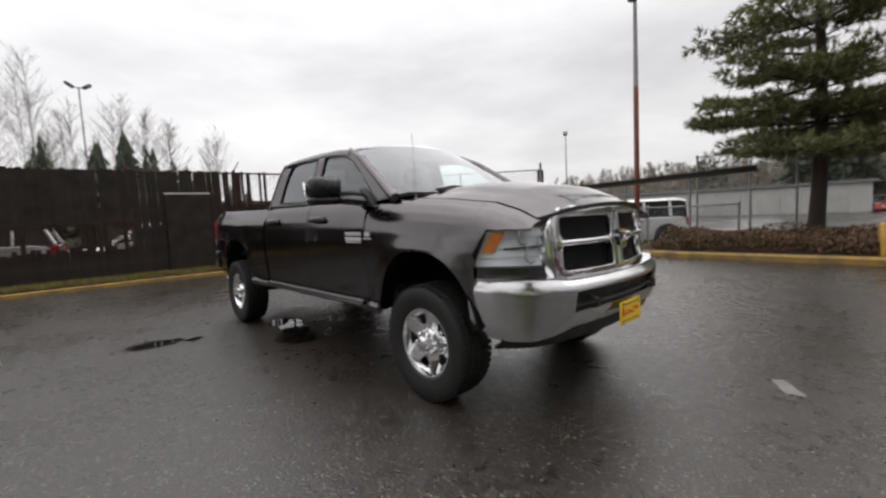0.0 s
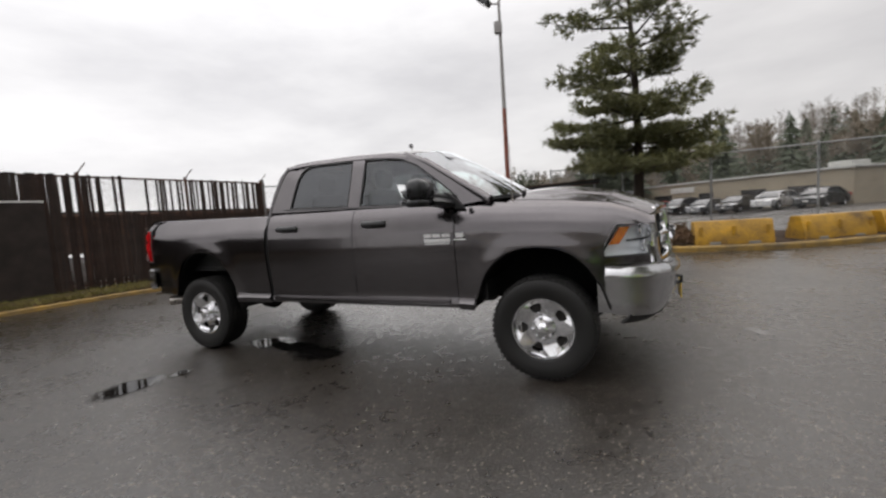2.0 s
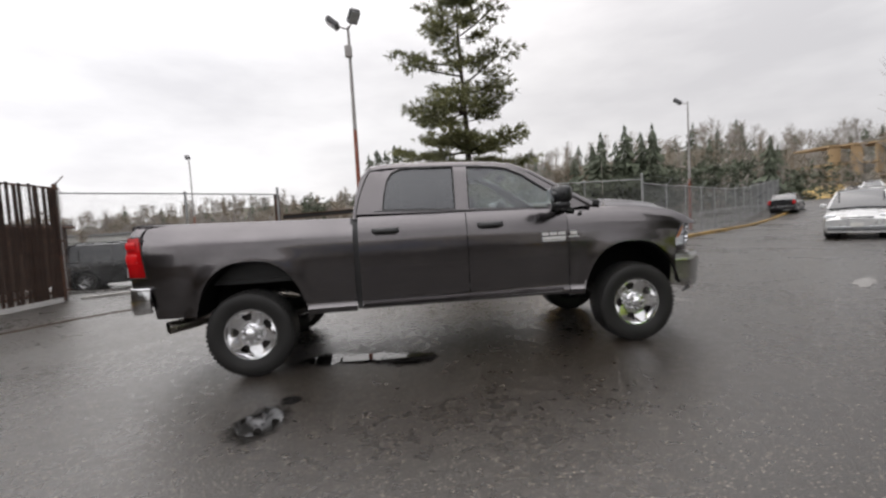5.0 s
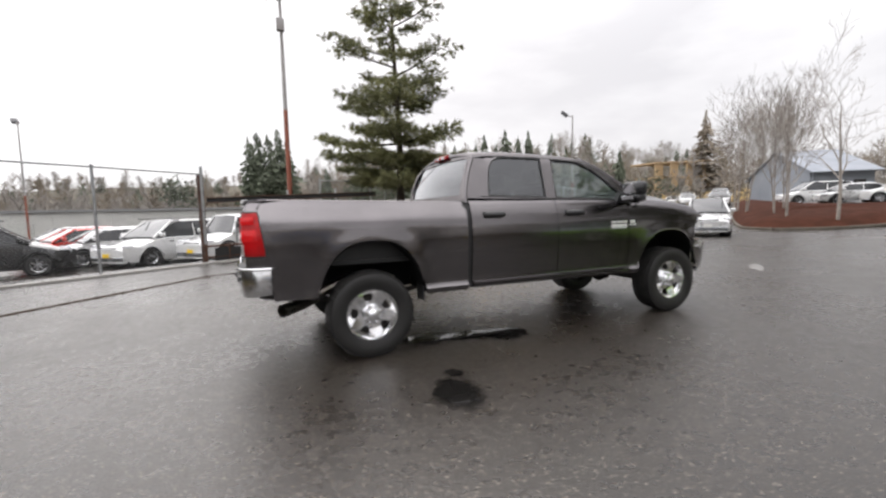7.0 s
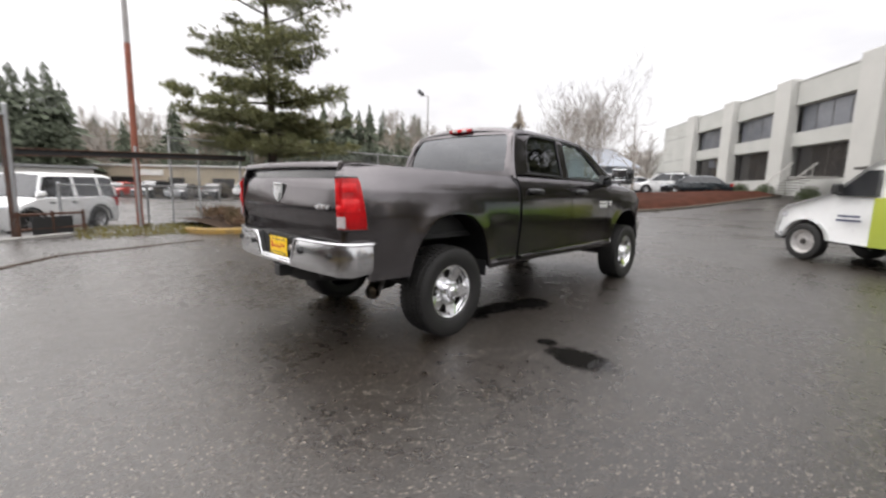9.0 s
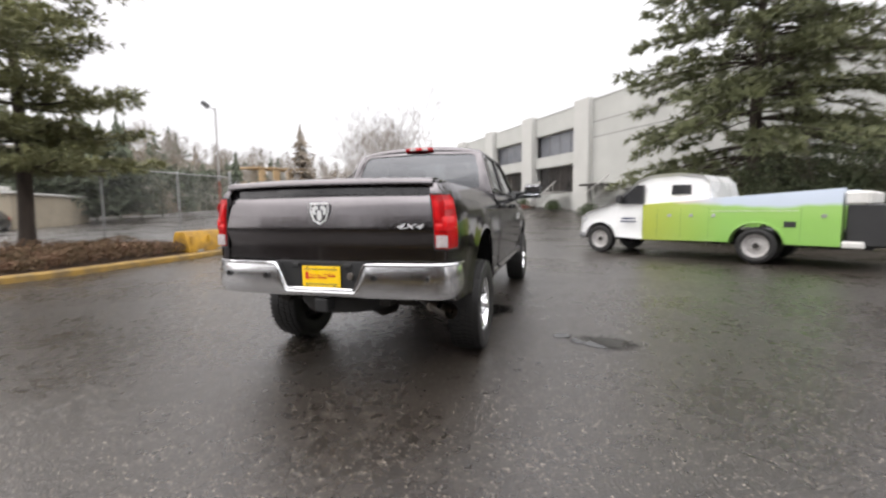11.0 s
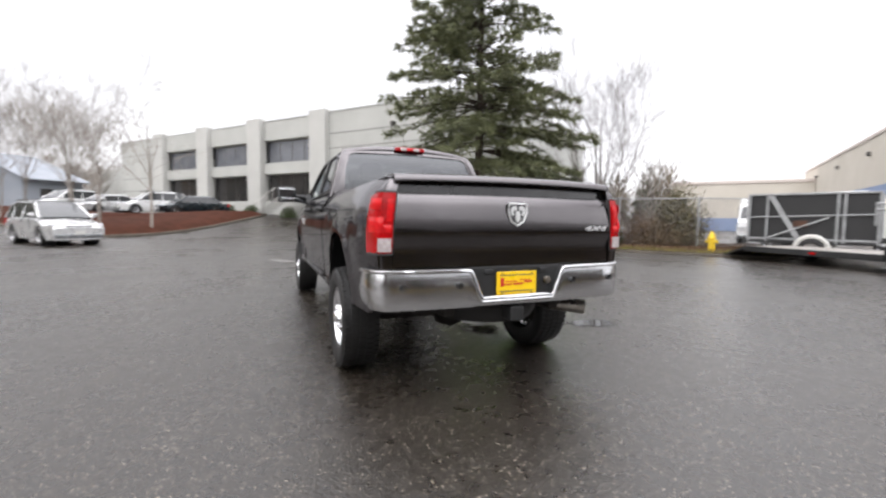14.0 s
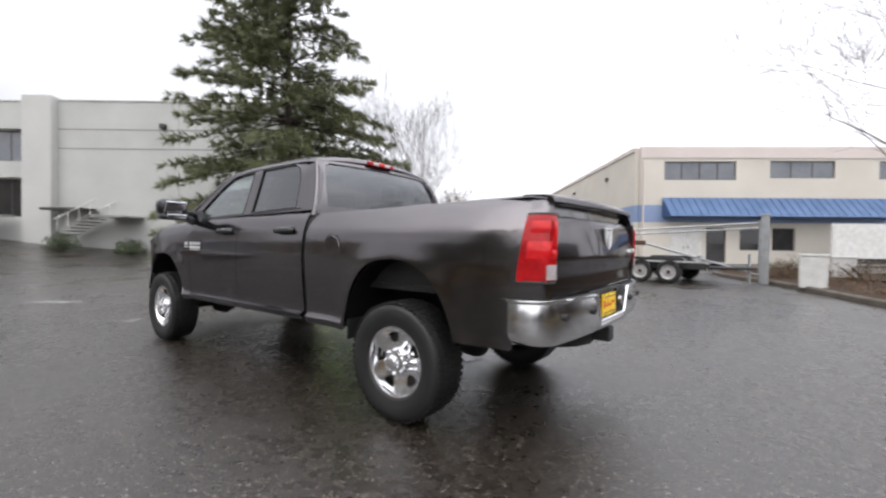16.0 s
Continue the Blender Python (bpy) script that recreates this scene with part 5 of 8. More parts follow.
# yellow concrete barrier blocks
def barrier(a, b, h=.62):
    d = Vector((b[0] - a[0], b[1] - a[1], 0))
    L = d.length
    M = Matrix.Translation((a[0], a[1], land(*a) + .09)) @ Matrix.Rotation(math.atan2(d.y, d.x), 4, "Z")
    t = thing("barrier_block", "concrete barrier block in peeling yellow paint", "barrier", "barrier blocks along the kerb")
    prof = [(-.30, 0), (-.30, .16), (-.17, h - .05), (-.13, h), (.13, h), (.17, h - .05), (.30, .16), (.30, 0)]
    rows = [[(x, u * k, w * (1 if k == 1 else .985)) for u, w in prof] for x, k in ((0, .93), (.03, 1), (L - .03, 1), (L, .93))]
    g = G().grid(rows, 0, True)
    g.cap(rows[0][::-1])
    g.cap(rows[-1])
    part("block", g.moved(M), BLOCK_Y, t, smooth=25)
    for x in (.25 * L, .75 * L):
        part("fork_slot", G().box(x - .12, x + .12, -.312, .312, .0, .10, .005, M=M), CONCRETE, t)
    for x in (.12, L * .5, L - .12):
        part("rib", G().box(x - .05, x + .05, -.28, -.235, .17, h - .12, .02, M=M @ Matrix.Rotation(0, 4, "X")), BLOCK_Y, t)
    part("lifting_eye", G().tube([M @ Vector((L / 2 + .08 * math.cos(q), 0, h - .01 + .07 * math.sin(q))) for q in np.linspace(0, math.pi, 7)], .012, 5), RUSTY, t)
    return t


barrier((5.68, 8.60), (7.36, 8.82))
barrier((7.95, 9.22), (9.62, 10.18))
barrier((9.86, 10.36), (11.42, 11.35))


# lamp poles
def lamp_pole(x, y, h, label, red=3.4, heads=2, turn=0.0, box=False, r=.075):
    z = land(x, y)
    t = thing("street_lamp", label, "street lamp", "yard lamp poles")
    part("pole_foot", G().tube([(x, y, z - .1), (x, y, z + red)], [r, r * .9], 12), POLE_RED, t, "red-brown painted pole foot", smooth=50)
    part("pole", G().tube([(x, y, z + red), (x, y, z + h)], [r * .88, r * .55], 12), POLE_GREY, t, smooth=50)
    part("base_plate", G().box(x - .18, x + .18, y - .18, y + .18, z - .02, z + .05, .01), RUSTY, t)
    for k in range(heads):
        a = turn + (k - (heads - 1) / 2) * 2.1 + math.pi / 2
        d = Vector((math.cos(a), math.sin(a), 0))
        part("arm", G().tube([(x, y, z + h - .1), Vector((x, y, z + h + .05)) + d * .45], .03, 8), POLE_GREY, t)
        M = Matrix.Translation(Vector((x, y, z + h + .14)) + d * .55) @ Matrix.Rotation(a, 4, "Z") @ Matrix.Rotation(radians(-38), 4, "Y")
        hd = part("lamp_head", G().box(-.26, .26, -.20, .20, -.09, .12, .05, M=M), LAMPHEAD, t, "tilted floodlight head")
        part("lamp_lens", G().box(-.22, .22, -.17, .17, -.11, -.085, .005, M=M), LAMPGLASS, hd)
    if box:
        part("pole_box", G().box(x - .16, x + .10, y - .22, y - .04, z + h - 1.15, z + h - .72, .03), POLE_GREY, t)
    return t


lamp_pole(.05, 11.4, 8.75, "tall pole with twin floodlights and a grey box", 5.0, 2, 2.6, True, .085)
lamp_pole(19.6, 20.1, 7.9, "tall lamp pole with one tilted floodlight", 3.2, 1, .9)
lamp_pole(-16, 34, 8.6, "distant lamp pole with one floodlight", 3.6, 1, .6)
lamp_pole(-33, -.1, 11.2, "lamp pole with twin floodlights behind the fence", 3.0, 2, 1.57)

# ---- trees and planting ----
BARK = mat("dark_wet_bark", (.050, .036, .027), .9, 0, (.026, .020, .016), 5, 40, bump=.6, stretch=(1, 1, .25))
PALEBARK = mat("grey_birch_bark", (.30, .28, .255), .8, 0, (.15, .135, .12), 5, 40, bump=.3, stretch=(1, 1, .4))
TWIG = mat("grey_brown_twigs", (.20, .17, .145), .85, 0, (.10, .085, .075), 6, 40, island=.2)
PINE = mat("pine_needles", (.20, .20, .085), .6, 0, (.11, .115, .05), 1.2, 30, island=.45)
FIR = mat("fir_needles", (.145, .155, .072), .6, 0, (.085, .092, .047), 1.2, 30, island=.45)
# far needles, bare branches and brown twigs: haze is put into these paler colours
FARFIR = mat("far_conifer_needles", (.078, .092, .056), .8, 0, (.05, .06, .038), .5, 8, island=.35)
FARTWIG = mat("haze_paled_bare_branches", (.25, .23, .205), .9, 0, (.185, .165, .145), .5, 6, island=.25)
PALETWIG = mat("pale_grey_twigs", (.27, .24, .21), .85, 0, (.18, .16, .14), 6, 40, island=.25)
BROWNTWIG = mat("haze_paled_brown_twigs", (.20, .165, .125), .9, 0, (.15, .125, .095), .5, 6, island=.25)
OLIVE = mat("olive_evergreen_leaves", (.075, .072, .030), .6, 0, (.10, .075, .035), 2, 30, island=.45)
IVY = mat("brown_winter_ivy", (.125, .062, .036), .8, 0, (.060, .048, .020), 3, 30, island=.5)
BUSH = mat("dark_evergreen_leaves", (.024, .034, .018), .9, 0, (.042, .044, .023), 2, 30, island=.45, spec=.15)
REDLEAF = mat("red_brown_dead_leaves", (.13, .062, .034), .75, 0, (.075, .045, .022), 3, 30, island=.5)
SCRUBTWIG = mat("brown_bramble_twigs", (.14, .085, .05), .8, 0, (.085, .055, .036), 4, 30, island=.3)
SCRUB = mat("dry_brown_scrub", (.125, .08, .045), .85, 0, (.075, .055, .03), 2, 30, island=.4)
HEDGE = mat("green_shrub_leaves", (.055, .075, .025), .6, 0, (.035, .05, .018), 2, 30, island=.4)


def tuft(g, p, d, n, ln, w, spread):
    """A bundle of flat needles at p, looking along d."""
    d = Vector(d).normalized()
    for _ in range(n):
        v = (d + Vector((random.gauss(0, spread), random.gauss(0, spread), random.gauss(0, spread)))).normalized()
        s = v.cross(Vector((random.random() - .5, random.random() - .5, random.random() - .5))).normalized() * w
        l = ln * random.uniform(.6, 1.2)
        g.add([p - s, p + s, p + v * l], [(0, 1, 2)])


def conifer(name, label, x, y, h, r_base, seed, needle, crown=(.16, .55), droop=.18, levels=26, per=6, tufts=16, needles=9, ln=.26, w=.02, gappy=.0, trunk_r=.24, top_r=.4, group=""):
    random.seed(seed)
    z0 = land(x, y)
    t = thing(name, label, "tree", group)
    bend = [(random.uniform(-.12, .12), random.uniform(-.12, .12)) for _ in range(8)]
    bx = lambda f: float(np.interp(f, np.linspace(0, 1, 8), [0] + [b[0] for b in bend[1:]])) * h * .03
    by = lambda f: float(np.interp(f, np.linspace(0, 1, 8), [0] + [b[1] for b in bend[1:]])) * h * .03
    fs = np.linspace(0, 1, 15)
    part("trunk", G().tube([(x + bx(f), y + by(f), z0 - .2 + f * h) for f in fs], [trunk_r * (1 - .93 * f) * (1.35 if f == 0 else 1) for f in fs], 10), BARK, t, smooth=60)
    wood, leaf = G(), G()
    for k in range(levels):
        f = crown[0] + (1 - crown[0]) * ((k + random.uniform(-.3, .3)) / levels)
        f = min(.985, max(crown[0] * .9, f))
        u = (f - crown[0]) / (1 - crown[0])
        if gappy and random.random() < gappy * sm(0, .3, u):
            continue
        R = r_base * (sm(-.08, crown[1] * .25, u) * .35 + .65) * (1 - u) ** crown[1] + top_r * u * .3
        for j in range(per if u < .85 else 4):
            a = random.uniform(0, 6.283)
            L = R * random.uniform(.55, 1.12)
            base = Vector((x + bx(f), y + by(f), z0 + f * h))
            up = lerp(-.02, .45, u) + random.uniform(-.12, .12)
            pts = []
            for q in np.linspace(0, 1, 6):
                pts.append(base + Vector((math.cos(a + .15 * q) * L * q, math.sin(a + .15 * q) * L * q, L * (up * q - droop * 2 * q * q * (1 - .45 * q)))))
            wood.tube(pts, [max(.006, .035 * (L / 3) * (1 - .85 * q)) for q in np.linspace(0, 1, 6)], 4, False)
            m = max(3, int(tufts * L / r_base * 1.15))
            for i in range(m):
                q = random.uniform(.22, 1.0) ** .8
                s = min(4, int(q * 5))
                p = pts[s].lerp(pts[s + 1], q * 5 - s)
                side = random.choice((-1, 1)) * random.uniform(0, .32) * L * (1.05 - q) + random.uniform(-.1, .1)
                out = Vector((math.cos(a), math.sin(a), 0))
                lat = Vector((-math.sin(a), math.cos(a), 0))
                p = p + lat * side + Vector((0, 0, random.uniform(-.12, .10) - abs(side) * .12))
                d = out * .8 + lat * (1.1 if side > 0 else -1.1) * min(1, abs(side) * 3) + Vector((0, 0, random.uniform(-.45, .35)))
                tuft(leaf, p, d, needles, ln, w, .42)
    part("limb_work", wood, BARK, t, fix=False, kind="stuff")
    part("crown", leaf, needle, t, fix=False)
    return t


def pine(label, x, y, h, seed):
    """A broad, ragged pine: tiers of flat, spreading limbs with air between them."""
    random.seed(seed)
    z0 = land(x, y)
    t = thing("pine_tree", label, "tree")
    fs = np.linspace(0, 1, 13)
    way = [Vector((x + .10 * math.sin(f * 5), y + .08 * math.cos(f * 4) - .08, z0 - .2 + f * h)) for f in fs]
    part("trunk", G().tube(way, [.20 * (1 - .9 * f) * (1.3 if f == 0 else 1) for f in fs], 10), BARK, t, smooth=60)
    tiers = 18
    for k in range(tiers):
        u = k / (tiers - 1)
        zz = z0 + lerp(2.55, h - .25, u ** .95) + random.uniform(-.12, .12)
        reach = float(np.interp(u, [0, .12, .3, .45, .6, .75, .9, 1], [2.9, 3.0, 2.8, 2.75, 2.5, 2.2, 1.5, .5]))
        turn = random.uniform(0, 6.28)
        n = 7 if u < .2 else (5 if u < .85 else 4)
        for q in range(n):
            if .22 < u < .9 and random.random() < .36:
                continue
            a = turn + 6.283 * q / n + random.uniform(-.35, .35)
            L = reach * random.uniform(.42, 1.12)
            out, lat = Vector((math.cos(a), math.sin(a), 0)), Vector((-math.sin(a), math.cos(a), 0))
            base = Vector((x, y, zz + random.uniform(-.3, .3)))
            sag = lerp(.16, -.10, u)
            pts = [base + out * L * f + Vector((0, 0, L * (.10 * f - sag * f + .12 * f ** 3))) for f in np.linspace(0, 1, 6)]
            lb = part("limb", G().tube(pts, [.05 * (L / 3), .042 * (L / 3), .03, .022, .015, .006], 5, False), BARK, t, fix=False)
            g = G()
            for f in np.linspace(.42 if u > .2 else .25, 1.0, max(4, int(L * 3.0))):
                i_ = min(4, int(f * 5))
                c = pts[i_].lerp(pts[i_ + 1], f * 5 - i_)
                half = (.20 + .30 * math.sin(math.pi * min(1, f * .85))) * min(1.5, L * .55)
                for sd in ((-1, 1) if f < .97 else (0,)):
                    if random.random() < .30:
                        continue
                    m = 3 if abs(sd) else 1
                    for j in range(m):
                        w = (j + random.uniform(.3, .9)) / m * half
                        cc = c + lat * sd * w + out * w * .35 + Vector((0, 0, random.uniform(-.05, .09)))
                        d = lat * sd + out * .7 + Vector((0, 0, .25))
                        for _ in range(6 if u > .2 else 9):
                            v = Vector((random.gauss(0, .12), random.gauss(0, .12), random.gauss(0, .05)))
                            tuft(g, cc + v, d + v * 3, 9, .21, .016, .55)
            part("needle_clump", g, PINE, lb, fix=False, kind="stuff")
    return t


pine("tall open pine with clumped olive needles", 4.35, 12.4, 10.6, 11)
conifer("fir_tree", "broad fir with drooping dark green branches", 16.6, -9.0, 17.0, 6.2, 23, FIR, (.09, .58), .26, 35, 9, 64, 9, .40, .027, .09, .30)

def limb(g, p, d, L, r, depth, split, spread, up, n=4, fine=.004):
    """Branches that fork until they are twigs."""
    q, pts, rs = Vector(p), [Vector(p)], [r]
    d = Vector(d).normalized()
    for k in range(3):
        d = (d + Vector((random.gauss(0, .12), random.gauss(0, .12), random.gauss(0, .08) + up * .10))).normalized()
        q = q + d * (L / 3)
        pts.append(q.copy())
        rs.append(max(fine, r * (1 - .18 * (k + 1))))
    g.tube(pts, rs, n if r > .02 else 3, False)
    if depth > 0:
        for _ in range(split + (1 if random.random() < .4 else 0)):
            at = pts[random.choice((1, 2, 3, 3))]
            v = (d + Vector((random.gauss(0, spread), random.gauss(0, spread), random.gauss(0, spread * .6) + .15 * up))).normalized()
            limb(g, at, v, L * random.uniform(.58, .82), rs[-1] * random.uniform(.55, .75), depth - 1, split, spread, up, n, fine)


def bare_tree(label, x, y, h, seed, stems=1, depth=4, split=3, spread=.5, up=.6, r=.09, m=None, z=None, group="bare trees", fine=.004):
    random.seed(seed)
    t = thing("bare_tree", label, "tree", group)
    z = land(x, y) if z is None else z
    trunk, crown = G(), G()
    for s in range(stems):
        a = 6.28 * s / stems + random.random()
        lean = .0 if stems == 1 else .22
        top = Vector((x + math.cos(a) * lean * h * .4, y + math.sin(a) * lean * h * .4, z + h * .38))
        mid = Vector((x, y, z - .05)).lerp(top, .5) + Vector((random.uniform(-.05, .05), random.uniform(-.05, .05), 0))
        trunk.tube([(x + .08 * math.cos(a) * (stems > 1), y + .08 * math.sin(a) * (stems > 1), z - .1), mid, top], [r, r * .8, r * .62], 7)
        d = Vector((math.cos(a) * lean, math.sin(a) * lean, 1))
        for _ in range(4):
            limb(crown, mid.lerp(top, random.uniform(.3, 1)), d + Vector((random.gauss(0, .5), random.gauss(0, .5), .2)), h * .27, r * .42, depth - 1, split, spread, up, 4, fine)
        limb(crown, top, d, h * .30, r * .6, depth, split, spread * .8, up, 4, fine)
    part("trunk", trunk, m or PALEBARK, t, smooth=60)
    part("bare_crown", crown, PALETWIG if m is PALETWIG else TWIG, t, fix=False)
    return t


for k, (x, y, h, st) in enumerate(((24.9, 7.1, 8.6, 1), (25.4, 9.6, 7.0, 2), (27.2, 11.2, 7.6, 2), (29.6, 14.4, 8.0, 2), (31.8, 16.4, 7.6, 2), (30.2, 12.4, 7.4, 2), (34.6, 18.4, 7.4, 1))):
    bare_tree("young bare tree with pale trunk in a mulch bed", x, y, h, 40 + k, st, 4, 3, .48 if st > 1 else .70, .75 if st > 1 else .35, .05 if st > 1 else .085, PALETWIG, group="trees in the mulch bed", fine=.0065)
bare_tree("tall bare multi-stemmed tree beside the fir", 13.2, -13.6, 9.0, 61, 5, 4, 3, .50, .6, .045, TWIG, group="bare trees by the verge", fine=.003)
bare_tree("bare tree with fine pale twigs behind the fence", 15.2, -16.6, 8.6, 63, 4, 4, 3, .55, .5, .04, TWIG, group="bare trees by the verge", fine=.003)
bare_tree("leaning bare tree at the kerb", -5.5, -11.6, 8.2, 64, 2, 5, 3, .6, .5, .075, BARK, group="bare trees by the verge")


def leaf_heap(g, n, where, size, up=.4):
    for _ in range(n):
        p = Vector(where())
        a = Vector((random.gauss(0, 1), random.gauss(0, 1), random.gauss(0, 1))).normalized() * size * random.uniform(.5, 1.2)
        b = Vector((random.gauss(0, 1), random.gauss(0, 1), random.gauss(0, 1) + up)).normalized() * size * random.uniform(.6, 1.3)
        g.add([p - a * .5, p + a * .5, p + b], [(0, 1, 2)])
    return g


def shrub(name, label, x, y, rx, ry, h, n, size, m, seed, group="", z=None):
    random.seed(seed)
    z = land(x, y) if z is None else z
    t = thing(name, label, "shrub", group)
    stems = G()
    for _ in range(9):
        a = random.uniform(0, 6.28)
        stems.tube([(x + .1 * rx * math.cos(a), y + .1 * ry * math.sin(a), z - .05), (x + .5 * rx * math.cos(a), y + .5 * ry * math.sin(a), z + h * .6), (x + .75 * rx * math.cos(a), y + .75 * ry * math.sin(a), z + h * .9)], [.02, .014, .005], 4, False)
    part("stem_work", stems, BARK, t, fix=False)

    def where():
        a, u = random.uniform(0, 6.28), random.random() ** .45
        e = math.asin(random.random())
        lump = 1 + .28 * noise.noise(Vector((math.cos(a) * 2 + x, math.sin(a) * 2 + y, e * 3)))
        return x + rx * u * math.cos(a) * math.cos(e) * lump, y + ry * u * math.sin(a) * math.cos(e) * lump, z + .03 + h * u * math.sin(e) * lump
    part("foliage", leaf_heap(G(), n, where, size), m, t, fix=False)
    return t


random.seed(8)


def on_bed():
    x = random.uniform(1.6, 5.7)
    y0 = float(np.interp(x, [1.2, 2.2, 7, 9.2, 11], [8.4, 8.2, 8.3, 9.7, 11]))
    y = lerp(y0 + .12, 11.9, random.random() ** 1.35)
    lump = .30 + .26 * noise.noise(Vector((x * .9, y * .9, 4)))
    return x, y, .12 + .08 * math.sin(math.pi * min(1, (y - y0) / 4)) + random.random() ** .6 * max(.08, lump)


thing("ivy_bed", "low tangle of brown winter ivy in the bed", "ground cover", kind="stuff", g=leaf_heap(G(), 15000, on_bed, .065), mats=IVY)
for k, (x, y, rx, ry, h) in enumerate(((12.6, -8.0, 1.9, 1.6, 2.9), (12.0, -9.5, 1.8, 1.6, 3.15), (11.3, -10.5, 1.6, 1.4, 2.9), (10.6, -11.3, 1.1, 1.0, 2.2), (14.6, -12.0, 2.0, 1.8, 2.4))):
    shrub("evergreen_bush", "dense dark evergreen bush under the fir", x, y, rx, ry, h, 14000, .085, BUSH, 70 + k, "bushes under the fir")
for k, (x, y, rx, ry, h) in enumerate(((9.2, -13.2, 1.1, .9, 1.3), (10.6, -14.4, 1.5, 1.2, 1.7), (10.6, -17.0, 1.5, 1.3, 1.8), (12.5, -16.0, 1.8, 1.5, 2.3), (-2.6, -15.2, .9, .7, .8), (-4.4, -14.0, 1.2, .9, .8), (-5.4, -11.8, 1.0, .9, .7))):
    shrub("scrub_bush", "dry brown leafless scrub by the verge", x, y, rx, ry, h, 2600, .055, SCRUB, 90 + k, "scrub on the verge")
for k, (x, y, rx, h) in enumerate(((9.2, -14.6, 1.25, 2.75), (10.1, -15.4, 1.0, 2.2))):
    shrub("olive_bush", "rounded olive green bush behind the chain-link fence", x, y, rx, rx * .9, h, 5200, .09, OLIVE, 170 + k, "olive bushes")
random.seed(77)
for k in range(9):
    x, y = lerp(12.8, 9.2, k / 8) + random.uniform(-.2, .6), lerp(-11.6, -14.6, k / 8) + random.uniform(-.4, .1)
    t = thing("bramble_tangle", "tangle of bare brown brambles on the verge", "shrub", "brambles on the verge")
    tw = G()
    for _ in range(150):
        a, r = random.uniform(0, 6.28), random.random() ** .6 * .8
        p = Vector((x + r * math.cos(a), y + r * math.sin(a), land(x, y)))
        q = p + Vector((random.gauss(0, .28), random.gauss(0, .28), random.uniform(.5, 1.5)))
        tw.tube([p, p.lerp(q, .5) + Vector((random.gauss(0, .08), random.gauss(0, .08), .1)), q, q + Vector((random.gauss(0, .25), random.gauss(0, .25), random.uniform(-.2, .2)))], [.008, .006, .004, .003], 3, False)
    part("twig_tangle", tw, SCRUBTWIG, t, fix=False, kind="stuff")
    part("dry_leaves", leaf_heap(G(), 1500, lambda: (x + random.gauss(0, .5), y + random.gauss(0, .5), land(x, y) + random.random() ** 2 * .8), .05), REDLEAF, t, fix=False, kind="stuff")
for k, (x, y) in enumerate(((14.9, -19.3), (16.2, -20.4), (14.2, -20.6))):
    conifer("small_conifer", "small dark conifer beyond the fence", x, y, 3.5 - .4 * k, 1.1, 130 + k, FARFIR, (.08, .8), .1, 16, 6, 12, 8, .35, .04, group="small conifers")


# ---- the wooded rise far off ----
def far_conifer(g, x, y, z, h, r):
    n = max(9, int(h * 1.3))
    lop = random.random() * 6.28
    for k in range(n):
        f0 = (k + random.uniform(-.2, .2)) / n
        za = z + h * (.10 + .88 * f0)
        ra = r * max(.06, (1 - f0)) ** .85 * random.uniform(.65, 1.2)
        m = 8
        off = random.random() * 6.28
        for j in range(m):
            a0 = off + 6.283 * j / m
            rr = ra * random.uniform(.45, 1.2) * (1 + .25 * math.cos(a0 - lop))
            w = random.uniform(.16, .34)
            d = random.uniform(.0, .5) * h / n
            g.add([(x, y, za + h / n * 1.1), (x + rr * math.cos(a0 - w), y + rr * math.sin(a0 - w), za - d), (x + rr * 1.1 * math.cos(a0), y + rr * 1.1 * math.sin(a0), za + d * .5), (x + rr * math.cos(a0 + w), y + rr * math.sin(a0 + w), za - d * .6)], [(0, 1, 2), (0, 2, 3)])


def far_bare(g, x, y, z, h, fine=1.0, wide=.20, n=60):
    """A slender leafless tree of upswept limbs and fine twigs."""
    def strip(a, b, w0, w1):
        d = Vector((-y, x, 0)).normalized()
        g.add([a - d * w0, a + d * w0, b + d * w1, b - d * w1], [(0, 1, 2, 3)])
    base, top = Vector((x, y, z)), Vector((x + random.uniform(-.4, .4), y + random.uniform(-.4, .4), z + h))
    strip(base, top, .007 * h * fine, .012 * fine)
    for _ in range(n):
        f = random.uniform(.18, .96)
        p = base.lerp(top, f)
        a = random.uniform(0, 6.28)
        L = h * wide * (.25 + .95 * math.sin(math.pi * min(1, max(0, (f - .05) / .95)) ** .8)) * random.uniform(.6, 1.15)
        q = p + Vector((math.cos(a) * L * .75, math.sin(a) * L * .75, L * random.uniform(.5, 1.15)))
        strip(p, q, .035 * fine, .01 * fine)
        for _ in range(3):
            m = p.lerp(q, random.uniform(.3, .95))
            strip(m, m + Vector((random.uniform(-.6, .6), random.uniform(-.6, .6), random.uniform(.2, .9))) * L * .6, .016 * fine, .006 * fine)


